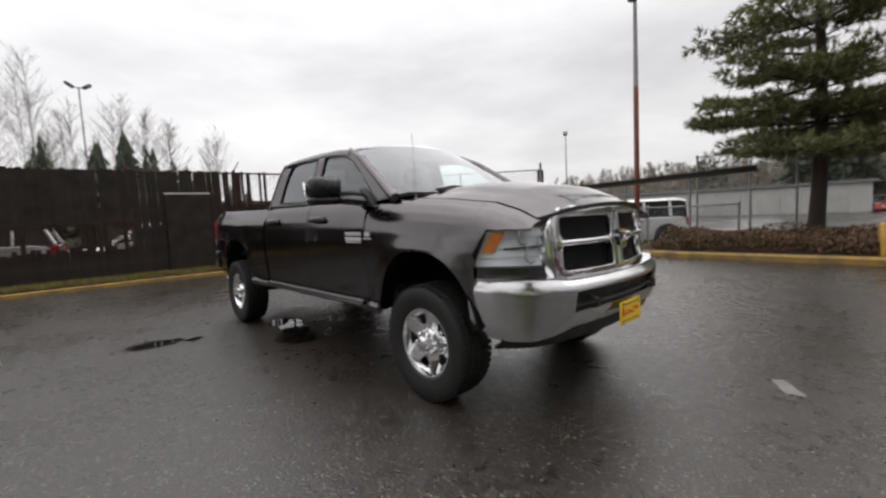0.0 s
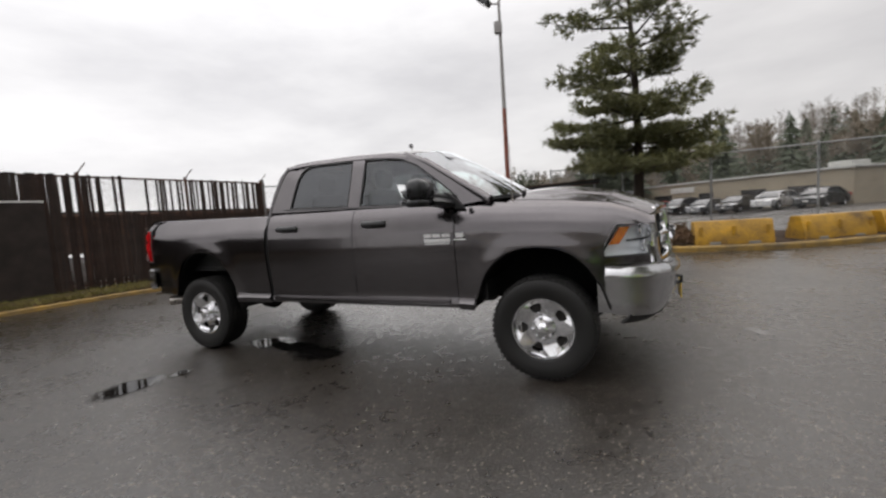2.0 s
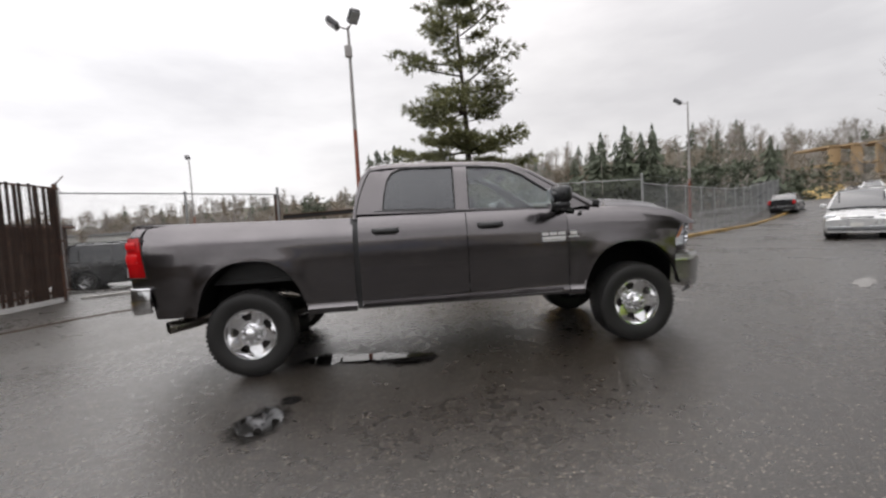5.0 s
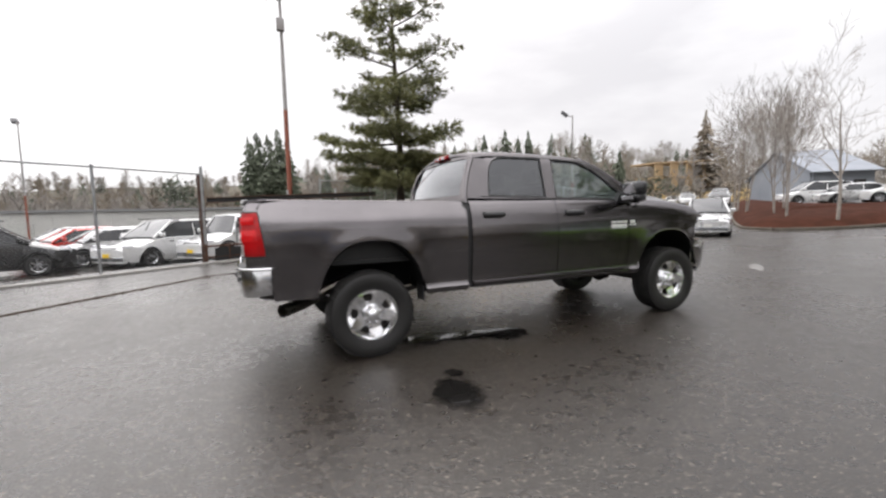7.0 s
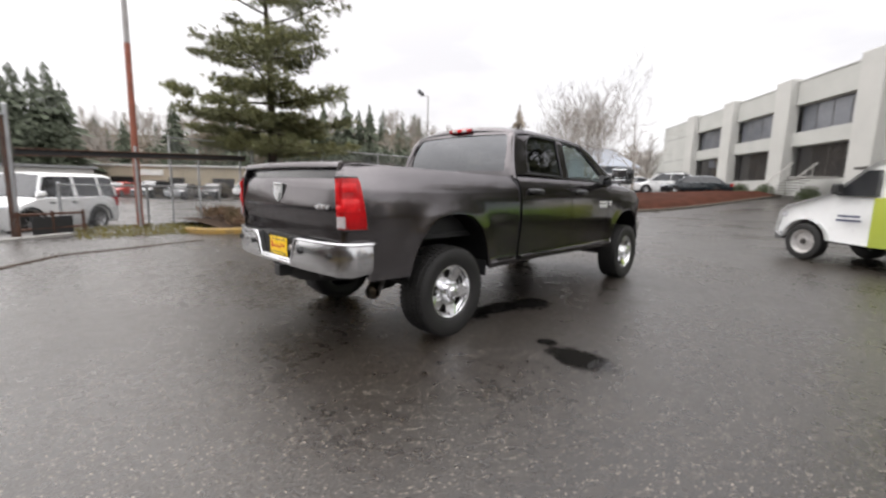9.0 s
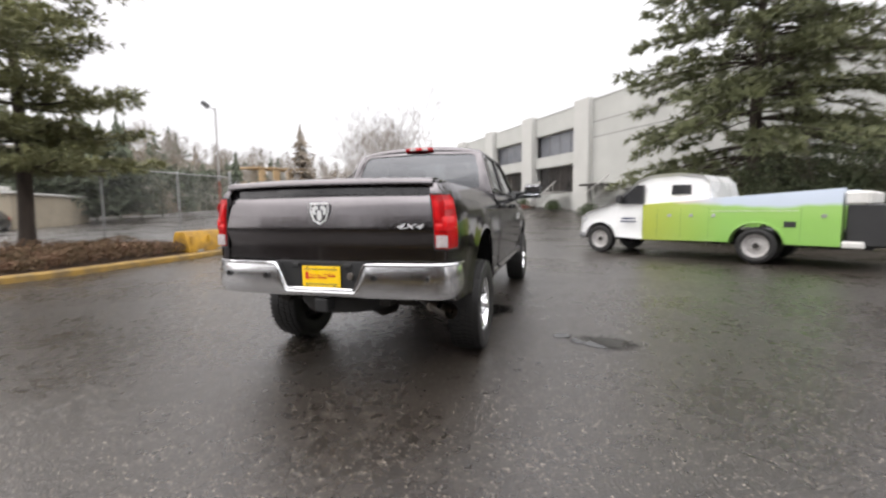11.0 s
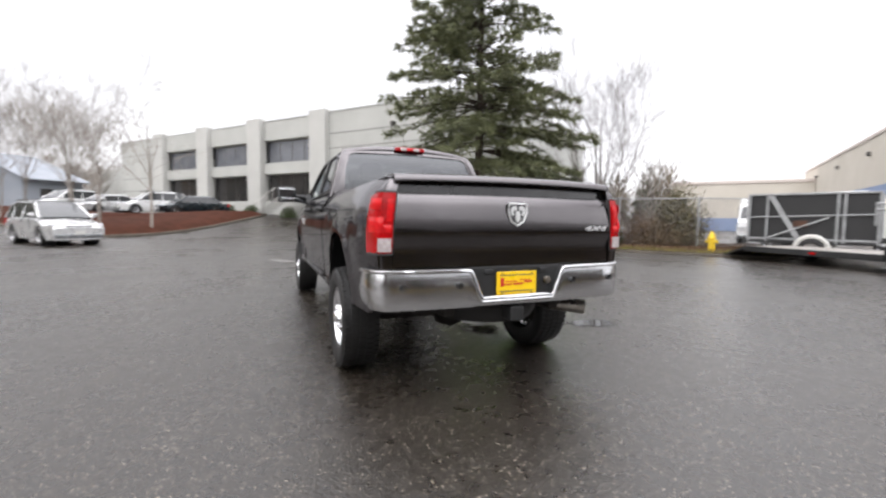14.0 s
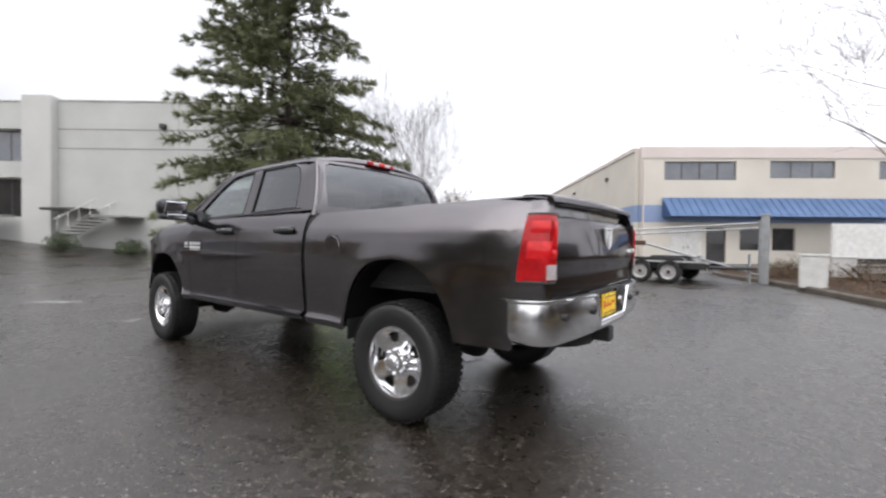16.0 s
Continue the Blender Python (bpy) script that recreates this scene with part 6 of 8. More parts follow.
def far_round(g, x, y, z, h, r, n=260, size=.55):
    """A broad evergreen with an uneven, lumpy outline, far off."""
    lumps = [(random.uniform(-.55, .55) * r, random.uniform(-.55, .55) * r, random.uniform(.28, .86) * h, random.uniform(.35, .62)) for _ in range(9)]
    lumps.append((0, 0, .8 * h, .4))
    for _ in range(n):
        lx, ly, lz, k = random.choice(lumps)
        v = Vector((random.gauss(0, 1), random.gauss(0, 1), random.gauss(0, .8))).normalized() * random.random() ** .4
        p = Vector((x + lx + v.x * k * r, y + ly + v.y * k * r, z + lz + v.z * k * .32 * h))
        a = Vector((random.gauss(0, 1), random.gauss(0, 1), random.gauss(0, .6))).normalized() * size * random.uniform(.5, 1.1)
        c = Vector((random.gauss(0, 1), random.gauss(0, 1), random.gauss(0, 1) + .6)).normalized() * size * random.uniform(.5, 1.2)
        g.add([p - a * .5, p + a * .5, p + c], [(0, 1, 2)])
    d = Vector((-y, x, 0)).normalized() * .12
    g.add([Vector((x, y, z)) - d, Vector((x, y, z)) + d, Vector((x, y, z + h * .6))], [(0, 1, 2)])


HILL = mat("wooded_hillside", (.105, .085, .060), .95, 0, (.06, .055, .035), .12, 2.5, bump=.6)


def hill_z(az, r):
    """Height of the rise at a bearing (degrees) and distance."""
    crest = float(np.interp(az, [-30, 10, 25, 38, 52, 66, 80, 95, 108, 125, 150, 190], [4, 6, 9, 15, 23, 21, 16, 13, 12, 6, 3, 1]))
    return crest * sm(85, 190, r)


g = G().grid([[(r * math.cos(radians(a)), r * math.sin(radians(a)), max(-.5, hill_z(a, r)) + land(r * math.cos(radians(a)), r * math.sin(radians(a))) * .3 - (.6 if r < 80 else 0)) for a in np.linspace(-32, 190, 80)] for r in (78, 90, 105, 125, 150, 175, 200, 260)])
thing("hillside", "misty wooded hillside closing the view", "hillside", kind="structure", g=g, mats=HILL, smooth=60)
random.seed(21)
cg, bgm, brn = G(), G(), G()


def rise(az, r):
    x, y = r * math.cos(radians(az)), r * math.sin(radians(az))
    return x, y, max(-.5, hill_z(az, r)) - .4 + land(x, y) * .3


for _ in range(300):
    az, r = random.uniform(36, 130), random.uniform(75, 180)
    dens = float(np.interp(az, [25, 40, 50, 70, 90, 110, 150], [.2, .35, .5, .4, .18, .15, .2]))
    if random.random() < dens:
        far_conifer(cg, *rise(az, r), random.uniform(5, 11) * (1 if az < 85 else .6), random.uniform(1.8, 3.0))
for _ in range(150):
    az, r = random.uniform(34, 128), random.uniform(68, 150)
    if random.random() < float(np.interp(az, [34, 45, 60, 70, 90, 128], [.5, .9, .9, .6, .35, .25])):
        k = 1 if az < 82 else .6
        far_round(cg, *rise(az, r), random.uniform(5, 8.5) * k, random.uniform(2.4, 4.0) * k)
for _ in range(800):
    az, r = random.uniform(5, 135), random.uniform(72, 180)
    k = 1 if az < 85 else .62
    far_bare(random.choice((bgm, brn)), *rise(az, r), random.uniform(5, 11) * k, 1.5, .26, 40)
for _ in range(260):
    az, r = random.uniform(20, 132), random.uniform(72, 170)
    k = 1 if az < 85 else .6
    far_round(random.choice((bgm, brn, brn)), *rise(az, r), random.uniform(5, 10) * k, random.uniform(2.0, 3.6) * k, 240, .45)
for az, r, h, k in ((92.2, 58, 13.0, 0), (91.0, 61, 14.2, 0), (89.8, 58, 13.4, 0), (88.6, 60, 14.4, 0), (87.6, 59, 12.6, 0), (82.5, 62, 9.4, 0), (77.5, 66, 12.8, 1), (71.5, 68, 12.0, 0), (64, 68, 11.2, 0), (61.5, 62, 12.2, 0), (60.2, 60, 13.2, 0), (58.6, 63, 12.0, 0), (57.4, 60, 13.6, 0), (55.6, 62, 12.6, 0), (54.2, 60, 13.0, 0), (34.1, 95, 19, 1), (42.3, 58, 8.2, 0)):
    x, y = r * math.cos(radians(az)), r * math.sin(radians(az))
    for q in range(2):
        far_conifer(brn if k and az < 50 else cg, x + .4 * q, y + .3 * q, land(x, y) - .5, h * (1 - .05 * q), h * (.23 - .02 * q))
for az, r, h, w in ((62.5, 58, 7.4, 3.6), (60.5, 60, 7.6, 3.2), (58.5, 57, 7.0, 3.8), (56.5, 60, 7.8, 3.4), (54.5, 58, 7.2, 3.8), (52.5, 60, 7.6, 3.6), (50.5, 58, 6.8, 3.4), (75.5, 60, 6.2, 2.6), (73, 62, 6.0, 2.4), (70, 60, 5.8, 2.2), (66.5, 62, 6.2, 2.6), (79, 60, 7.0, 2.6), (100.6, 58, 8.2, 2.8), (90.5, 56, 8.5, 3.4), (88.2, 56, 8.8, 3.2), (48, 60, 7.0, 3.4), (45.5, 62, 6.6, 3.2)):
    x, y = r * math.cos(radians(az)), r * math.sin(radians(az))
    far_round(cg, x, y, land(x, y) - .5, h, w, 520, .5)
for az, h in ((74.5, 11.6), (73.2, 11.0), (66.0, 10.2), (65.0, 10.6), (64.0, 9.8), (68, 9.0)):
    x, y = 70 * math.cos(radians(az)), 70 * math.sin(radians(az))
    for q in range(3):
        far_bare(brn, x + random.uniform(-.7, .7), y + random.uniform(-.7, .7), land(x, y) - .3, h * random.uniform(.85, 1), 1.5, .16, 70)
for az in np.arange(84, 132, .55):
    r = random.uniform(60, 76)
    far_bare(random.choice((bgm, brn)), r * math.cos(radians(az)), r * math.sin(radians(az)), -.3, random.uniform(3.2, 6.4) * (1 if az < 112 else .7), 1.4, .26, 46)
# bare poplars and young conifers behind the slatted fence
for d, h in ((-.3, 15.6), (2.8, 12.0), (6.4, 12.6), (9.0, 12.2), (11.6, 11.6), (15.3, 10.6), (1.2, 9.5), (4.8, 9.0), (-2.5, 13), (-6, 14)):
    x, y = 6.0 - 46 * math.cos(radians(d)), -2.82 + 46 * math.sin(radians(d))
    for q in range(2):
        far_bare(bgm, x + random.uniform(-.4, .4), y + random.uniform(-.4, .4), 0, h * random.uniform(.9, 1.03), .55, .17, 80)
for d, h in ((.2, 7.7), (4.8, 7.8), (7.1, 8.5), (9.5, 7.6), (11.0, 6.6), (13.0, 6.0), (3.8, 6.2), (8.2, 6.4), (16.5, 4.8), (19, 4.2), (-3, 7.0)):
    x, y = 6.0 - 36 * math.cos(radians(d)), -2.82 + 36 * math.sin(radians(d))
    for q in range(4):
        far_conifer(cg, x + random.uniform(-.35, .35), y + random.uniform(-.35, .35), -.3, h * random.uniform(.82, 1), h * .22)
# scrub and thicket behind the southern verge
for _ in range(45):
    az, r = random.uniform(-49, -33), random.uniform(22, 38)
    far_bare(random.choice((bgm, brn)), -3.8 + r * math.cos(radians(az)), .5 + r * math.sin(radians(az)), .1, random.uniform(2.0, 4.2), .6, .34, 40)
thing("far_conifers", "dark conifers scattered over the rise", "woods", kind="stuff", g=cg, mats=FARFIR)
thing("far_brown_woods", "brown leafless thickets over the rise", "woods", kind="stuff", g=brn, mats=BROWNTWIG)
thing("far_bare_woods", "bare trees over the rise, coloured pale for haze", "woods", kind="stuff", g=bgm, mats=FARTWIG)

# ---- buildings ----
TILTUP = mat("pale_grey_concrete_panel", (.43, .43, .40), .8, 0, (.36, .36, .335), .5, 18, bump=.1)
TILTUP2 = mat("pale_concrete_pilaster", (.47, .465, .435), .8, 0, (.40, .395, .37), .5, 18, bump=.1)
REVEAL = mat("shadowed_panel_joint", (.25, .25, .235), .85)
OFFICEGLASS = mat("grey_office_glass", (.10, .105, .12), .12, 0, (.16, .165, .18), .8, 6, coat=.5)
DARKGLASS = mat("dark_ground_floor_glass", (.018, .018, .02), .10, 0, (.04, .036, .033), .9, 5, coat=.3)
FRAME = mat("dull_bronze_window_frame", (.06, .055, .05), .5, .3)
BEIGE = mat("cream_painted_wall", (.54, .50, .435), .8, 0, (.47, .435, .375), .4, 14, bump=.05)
BLUEBAND = mat("grey_blue_wall_band", (.22, .28, .42), .75, 0, (.18, .235, .36), .6, 16)
AWNING = mat("blue_standing_seam_metal", (.05, .10, .21), .5, .1, (.038, .08, .165), 1.2, 20)
ROOFING = mat("grey_roof_membrane", (.2, .2, .2), .8)

# grey concrete office building; u runs along its front, w outwards
OB0, OBD = Vector((33.72, -3.25, 0)), Vector((.795, .607, 0)).normalized()
OBN = Vector((-OBD.y, OBD.x, 0))
OM = Matrix.Translation(OB0) @ Matrix(((OBD.x, OBN.x, 0, 0), (OBD.y, OBN.y, 0, 0), (0, 0, 1, 0), (0, 0, 0, 1)))
office = thing("office_building", "two-storey pale grey concrete office building with recessed glazing", "building")
ZB = 1.33
for u0, u1 in ((-15.6, -8.32), (-8.3, -.9)):
    wp = part("wall_panel", G().box(u0, u1, -.3, 0, ZB - 1.6, 9.68, .01, M=OM), TILTUP, office)
    for z in (7.95, 6.77):
        part("panel_joint", G().box(u0 + .02, u1 - .02, 0, .012, z - .035, z + .035, M=OM), REVEAL, wp)
    part("coping", G().box(u0, u1, -.34, .05, 9.68, 9.75, M=OM), TILTUP2, wp)
part("side_wall", G().box(-15.9, -15.61, -25, -.02, ZB - 1.6, 9.68, M=OM), TILTUP, office)
BAY = 7.98
part("plain_end_panel", G().box(3 * BAY + .9, 4 * BAY + .9, -.3, 0, ZB - 1.0, 9.62, .01, M=OM), TILTUP, office)
part("end_coping", G().box(3 * BAY + .9, 4 * BAY + .9, -.34, .05, 9.62, 9.69, M=OM), TILTUP2, office)
for z in (7.95, 5.3, 3.9):
    part("panel_joint", G().box(3 * BAY + 1, 4 * BAY + .8, 0, .012, z - .035, z + .035, M=OM), REVEAL, office)
for k in range(4):
    u = k * BAY
    part("pilaster", G().box(u - .9, u + .9, -.25, .5, ZB - 1.0, 9.9, .03, M=OM), TILTUP2, office)
    if k < 3:
        a, b = u + .9, u + BAY - .9
        pp = part("parapet_panel", G().box(a, b, -.3, 0, 7.95, 9.62, .01, M=OM), TILTUP, office)
        part("coping", G().box(a, b, -.34, .05, 9.62, 9.69, M=OM), TILTUP2, pp)
        part("spandrel_panel", G().box(a, b, -.3, 0, 4.95, 5.95, .01, M=OM), TILTUP, office)
        part("plinth_wall", G().box(a, b, -.3, 0, ZB - 1.0, 2.5, .01, M=OM), TILTUP, office)
        for z0, z1, gm, n in ((5.95, 7.95, OFFICEGLASS, 4), (2.5, 4.95, DARKGLASS, 4)):
            w = part("window", G().box(a, b, -.65, -.52, z0, z1, M=OM), FRAME, office)
            for q in range(n):
                p0, p1 = lerp(a, b, q / n) + .05, lerp(a, b, (q + 1) / n) - .05
                part("pane", G().box(p0, p1, -.52, -.50, z0 + .07, z1 - .07, M=OM), gm, w)
            for z in (z0, z1):
                part("reveal", G().box(a, b, -.5, -.3, z - .05, z + .05, M=OM), TILTUP2, w)
part("roof", G().box(-15.6, 4 * BAY + .9, -25, -.3, 9.2, 9.3, M=OM), ROOFING, office)
part("end_wall", G().box(4 * BAY + .9, 4 * BAY + 1.2, -25, -.1, ZB - 1, 9.62, M=OM), TILTUP, office)
part("rear_wing", G().box(4 * BAY + 1.25, 4 * BAY + 16, -8, -4, ZB - 1, 7.6, .02, M=OM), TILTUP, office)
part("wall_lamp", G().box(-7.6, -7.25, .0, .3, 8.0, 8.3, .05, M=OM), FRAME, office)


def stair(u, w, label):
    s = thing("outside_stair", label, "stair", "office stairs")
    n = 7
    for k in range(n):
        part("tread", G().box(u + .32 * k, u + .32 * k + .34, w, w + 1.5, ZB + .18 * (n - k) - .06, ZB + .18 * (n - k), .01, M=OM), CONCRETE, s)
    for v in (w, w + 1.5):
        part("handrail", G().tube([OM @ Vector((u - .2, v, ZB + .18 * n + .95)), OM @ Vector((u + .32 * n, v, ZB + 1.0))], .035, 6), WHITEPAINT, s)
        for k in range(0, n, 2):
            part("baluster", G().tube([OM @ Vector((u + .32 * k + .16, v, ZB + .18 * (n - k))), OM @ Vector((u + .32 * k + .16, v, ZB + .18 * (n - k) + .9))], .02, 5), WHITEPAINT, s)
    part("landing", G().box(u - 1.8, u, w - .3, w + 1.6, ZB + .18 * n - .12, ZB + .18 * n, .01, M=OM), CONCRETE, s)


stair(3.2, .7, "concrete entrance stair with white handrails")
stair(-4.4, .2, "concrete side stair up to a landing")
thing("entrance_canopy", "dark flat canopy over a side door", "canopy", g=G().box(-3.4, -1.0, 0, 1.4, 2.9, 3.05, .02, M=OM), mats=FRAME)
for k, (u, w, r, h) in enumerate(((2.4, 1.4, .9, .9), (7.0, 1.5, .9, .8), (-2.9, 2.0, 1.1, .95), (-6.3, 1.3, 1.1, .85), (-11, 1.5, 1.3, .9), (10.5, 1.5, 1.0, .8))):
    p = OM @ Vector((u, w, 0))
    shrub("clipped_shrub", "rounded green shrub along the office front", p.x, p.y, r, r * .8, h, 1500, .10, HEDGE, 150 + k, "shrubs along the office front")

# cream building with a blue awning
CB0 = Vector((4.95, -28.2, 0))
fdv = Vector((-.822, -.568, 0)).normalized()
fnv = Vector((fdv.y, -fdv.x, 0))
CM = Matrix.Translation(CB0) @ Matrix(((fdv.x, fnv.x, 0, 0), (fdv.y, fnv.y, 0, 0), (0, 0, 1, 0), (0, 0, 0, 1)))
cream = thing("cream_building", "two-storey cream building with a blue metal awning", "building")
HC = 7.85
FASCIA = mat("pale_pinkish_fascia", (.56, .49, .45), .7, 0, (.5, .44, .40), .5, 14)


def wall_with(parent, u0, u1, z0, z1, opens, m, M, name="wall"):
    return part(name, G().holed([(u0, z0), (u1, z0), (u1, z1), (u0, z1)], [[(a, c), (b, c), (b, d), (a, d)] for a, b, c, d in opens], lambda u, w: tuple(M @ Vector((u, 0, w)))), m, parent, thick=.25, core=M @ Vector((0, -8, 3)))


upper = [(1.58, 6.3, 5.6, 6.85), (8.5, 12.7, 5.75, 6.9), (15.5, 20, 5.7, 6.9)]
lower = [(4.4, 5.7, .05, 2.4), (6.6, 8.2, .9, 2.4), (8.7, 10.2, .9, 2.4), (14.0, 17.0, .05, 2.4), (19.5, 22.5, .05, 2.6)]
wall_with(cream, 0, 24, -.6, 2.75, lower, BEIGE, CM)
wall_with(cream, 0, 24, 3.9, 7.05, upper, BEIGE, CM)
dd = part("double_door", G().box(2.0, 4.05, .0, .06, .0, 2.4, .01, M=CM), WHITEPAINT, cream, "pale steel double door")
for a in (2.08, 3.06):
    part("door_leaf", G().box(a, a + .91, .06, .085, .06, 2.32, .01, M=CM), WHITEPAINT, dd)
    part("door_handle", G().box(a + (.78 if a < 3 else .08), a + (.83 if a < 3 else .13), .085, .12, .98, 1.16, .005, M=CM), FRAME, dd)
wing = part("low_wing", G().box(-15, -.3, -44, -36, -.6, 5.9, .02, M=CM), BEIGE, cream)
part("wing_band", G().box(-15.02, -.3, -36, -35.96, -.3, 1.6, M=CM), BLUEBAND, wing)
part("wing_coping", G().box(-15.1, -.28, -44.1, -35.9, 5.9, 6.3, .02, M=CM), FASCIA, wing)
part("blue_band", G().box(0, 24, -.25, .02, 2.75, 3.9, M=CM), BLUEBAND, cream)
part("fascia", G().box(0, 24, -.3, .05, 7.05, HC, .02, M=CM), FASCIA, cream)
for a, b, c, d in upper + lower:
    w = part("window", G().box(a, b, -.22, -.15, c, d, M=CM), FRAME, cream)
    n = max(1, round((b - a) / 1.2))
    for q in range(n):
        part("pane", G().box(lerp(a, b, q / n) + .05, lerp(a, b, (q + 1) / n) - .05, -.15, -.13, c + .06, d - .06, M=CM), OFFICEGLASS if c > 3 else DARKGLASS, w)
part("side_wall", G().box(-.25, 0, -44, -.26, -.6, 2.75, M=CM), BEIGE, cream)
part("side_upper_wall", G().box(-.25, 0, -44, -.26, 3.9, 7.55, M=CM), BEIGE, cream)
part("side_blue_band", G().box(-.255, .0, -44, -.26, 2.75, 3.9, M=CM), BLUEBAND, cream)
for q in range(4):
    part("wall_lamp", G().box(-.45, -.25, -6 - 10 * q, -5.6 - 10 * q, 6.3, 6.6, .04, M=CM), FRAME, cream)
part("back_wall", G().box(0, 24, -44.3, -44, -.3, HC, M=CM), BEIGE, cream)
part("far_side_wall", G().box(23.8, 24, -44, -.3, -.3, HC, M=CM), BEIGE, cream)
part("roof", G().box(0, 24, -44, -.3, HC - .3, HC - .15, M=CM), ROOFING, cream)
part("side_coping", G().box(-.33, .0, -44, -.3, 7.55, HC, .02, M=CM), FASCIA, cream)
part("downpipe", G().tube([CM @ Vector((.15, .12, 0)), CM @ Vector((.15, .12, 7.0))], .06, 6), FASCIA, cream)
aw = part("awning", G().add([tuple(CM @ Vector(p)) for p in ((1.45, .06, 4.4), (16.0, .06, 4.4), (16.0, 1.3, 3.1), (1.45, 1.3, 3.1), (1.45, .06, 3.05), (16.0, .06, 3.05))], [(0, 1, 2, 3), (0, 3, 4), (1, 5, 2), (3, 2, 5, 4)]), AWNING, cream, "blue standing seam metal awning")
for q in np.arange(1.45, 16.1, .5):
    part("seam", G().tube([CM @ Vector((q, .08, 4.42)), CM @ Vector((q, 1.3, 3.12))], .025, 4), AWNING, aw)
thing("blank_sign_panel", "plain pale sign panel on the cream wall", "sign", g=G().box(10.3, 13.6, 2.6, 2.72, .5, 2.6, .02, M=CM), mats=WHITEPAINT)

# low buildings beyond the lot
low = thing("low_warehouse", "long low pale warehouse beyond the lot", "building")
for k in range(10):
    part("wall_panel", G().box(-46 + 5 * k, -41.02 + 5 * k, 52, 52.3, -1, 2.35, .01), TILTUP2, low)
    part("door", G().box(-44.6 + 5 * k, -42.6 + 5 * k, 51.9, 52, -1, 1.2, .01), TILTUP, low)
part("roof", G().box(-46.3, 4.3, 51.7, 66, 2.3, 2.55, .02), ROOFING, low)
low2 = thing("beige_depot", "low flat-roofed beige depot with dark windows", "building")
a, b = Vector((19.6, 40, 0)), Vector((3, 61, 0))
d = (b - a).normalized()
DM = Matrix.Translation(a) @ Matrix(((d.x, d.y, 0, 0), (d.y, -d.x, 0, 0), (0, 0, 1, 0), (0, 0, 0, 1)))
op = [(2.5, 5.2, .6, 1.7), (7.2, 9.8, .6, 1.7), (13, 15, .6, 1.7), (19, 22, .2, 1.7)]
DEPOT = mat("dull_beige_depot_wall", (.34, .29, .215), .8, 0, (.27, .23, .17), .5, 12)
part("wall", G().holed([(0, -.8), (27, -.8), (27, 2.85), (0, 2.85)], [[(p, r), (q, r), (q, s), (p, s)] for p, q, r, s in op], lambda u, w: tuple(DM @ Vector((u, 0, w)))), DEPOT, low2, thick=.2, core=DM @ Vector((10, 9, 1)))
for p, q, r, s in op:
    part("window", G().box(p, q, .1, .2, r, s, M=DM), DARKGLASS, low2)
part("end_wall", G().box(-.0, .3, .21, 16, -.8, 2.85, M=DM), DEPOT, low2)
part("back_wall", G().box(0, 27, 15.7, 16, -.8, 2.85, M=DM), DEPOT, low2)
part("roof", G().box(-.2, 27.2, -.2, 16.2, 2.85, 3.05, .02, M=DM), TILTUP2, low2)
part("roof_unit", G().box(2, 4, 3, 5, 3.05, 3.6, .05, M=DM), TILTUP2, low2)
part("sign_board", G().box(15.5, 19, -.1, -.02, 1.9, 2.5, .01, M=DM), WHITEPAINT, low2)
gbm = thing("gate_beam", "long dark steel gate beam on galvanised posts", "gate")
a, b = Vector((-2.42, 9.95, 1.86)), Vector((3.2, 11.7, 2.12))
d = (b - a).normalized()
KM = Matrix.Translation(a) @ d.to_track_quat("X", "Z").to_matrix().to_4x4()
part("upper_flange", G().box(0, (b - a).length, -.07, .07, .06, .085, .004, M=KM), RUSTY, gbm)
part("web", G().box(0, (b - a).length, -.012, .012, -.06, .06, M=KM), BLACK, gbm)
part("lower_flange", G().box(0, (b - a).length, -.07, .07, -.085, -.06, .004, M=KM), RUSTY, gbm)
for f in (.42, .72, .97):
    p = a.lerp(b, f)
    part("post", G().tube([(p.x, p.y + .12, -.5), (p.x, p.y + .12, p.z + .25)], .035, 8), GALV, gbm)
chain_fence("low grey chain-link fence beside the lot entrance", [(-1.7, 10.75), (.3, 11.6), (2.6, 12.5)], 1.35, base=-.2)
# far street: blue-grey shed, blue tarpaulin, timber frame under construction
BLUEGREY = mat("blue_grey_metal_cladding", (.25, .265, .29), .9, 0, (.20, .215, .24), .4, 8)
bs = thing("blue_grey_shed", "blue-grey gabled metal shed along the far street", "building")
SHED = Matrix.Translation((59.2, 25.6, 1.4)) @ Matrix.Rotation(radians(-37), 4, "Z")
part("wall", G().box(0, 6, -.2, 0, -.5, 3.8, M=SHED), BLUEGREY, bs)
gb = G().add([tuple(SHED @ Vector(p)) for p in ((-.5, -1, 3.6), (6.5, -1, 3.6), (6.5, 8, 7.0), (-.5, 8, 7.0), (-.5, 17, 3.6), (6.5, 17, 3.6))], [(0, 1, 2, 3), (3, 2, 5, 4)])
part("roof", gb, BLUEGREY, bs, thick=.15, core=SHED @ Vector((15, 8, 0)))
part("gable", G().add([tuple(SHED @ Vector(p)) for p in ((0, 0, -.5), (0, 16, -.5), (0, 16, 3.8), (0, 8, 6.9), (0, 0, 3.8))], [(0, 1, 2, 3, 4)]), BLUEGREY, bs, thick=.2)
for q in (1.4, 4):
    part("window", G().box(q, q + 1.2, -.26, -.2, 1.2, 2.6, M=SHED), DARKGLASS, bs)
TIMBER = mat("raw_pale_timber", (.40, .28, .15), .8, 0, (.30, .21, .12), 1, 10)
tf = thing("timber_frame_building", "half-built timber frame block on the rise", "building")
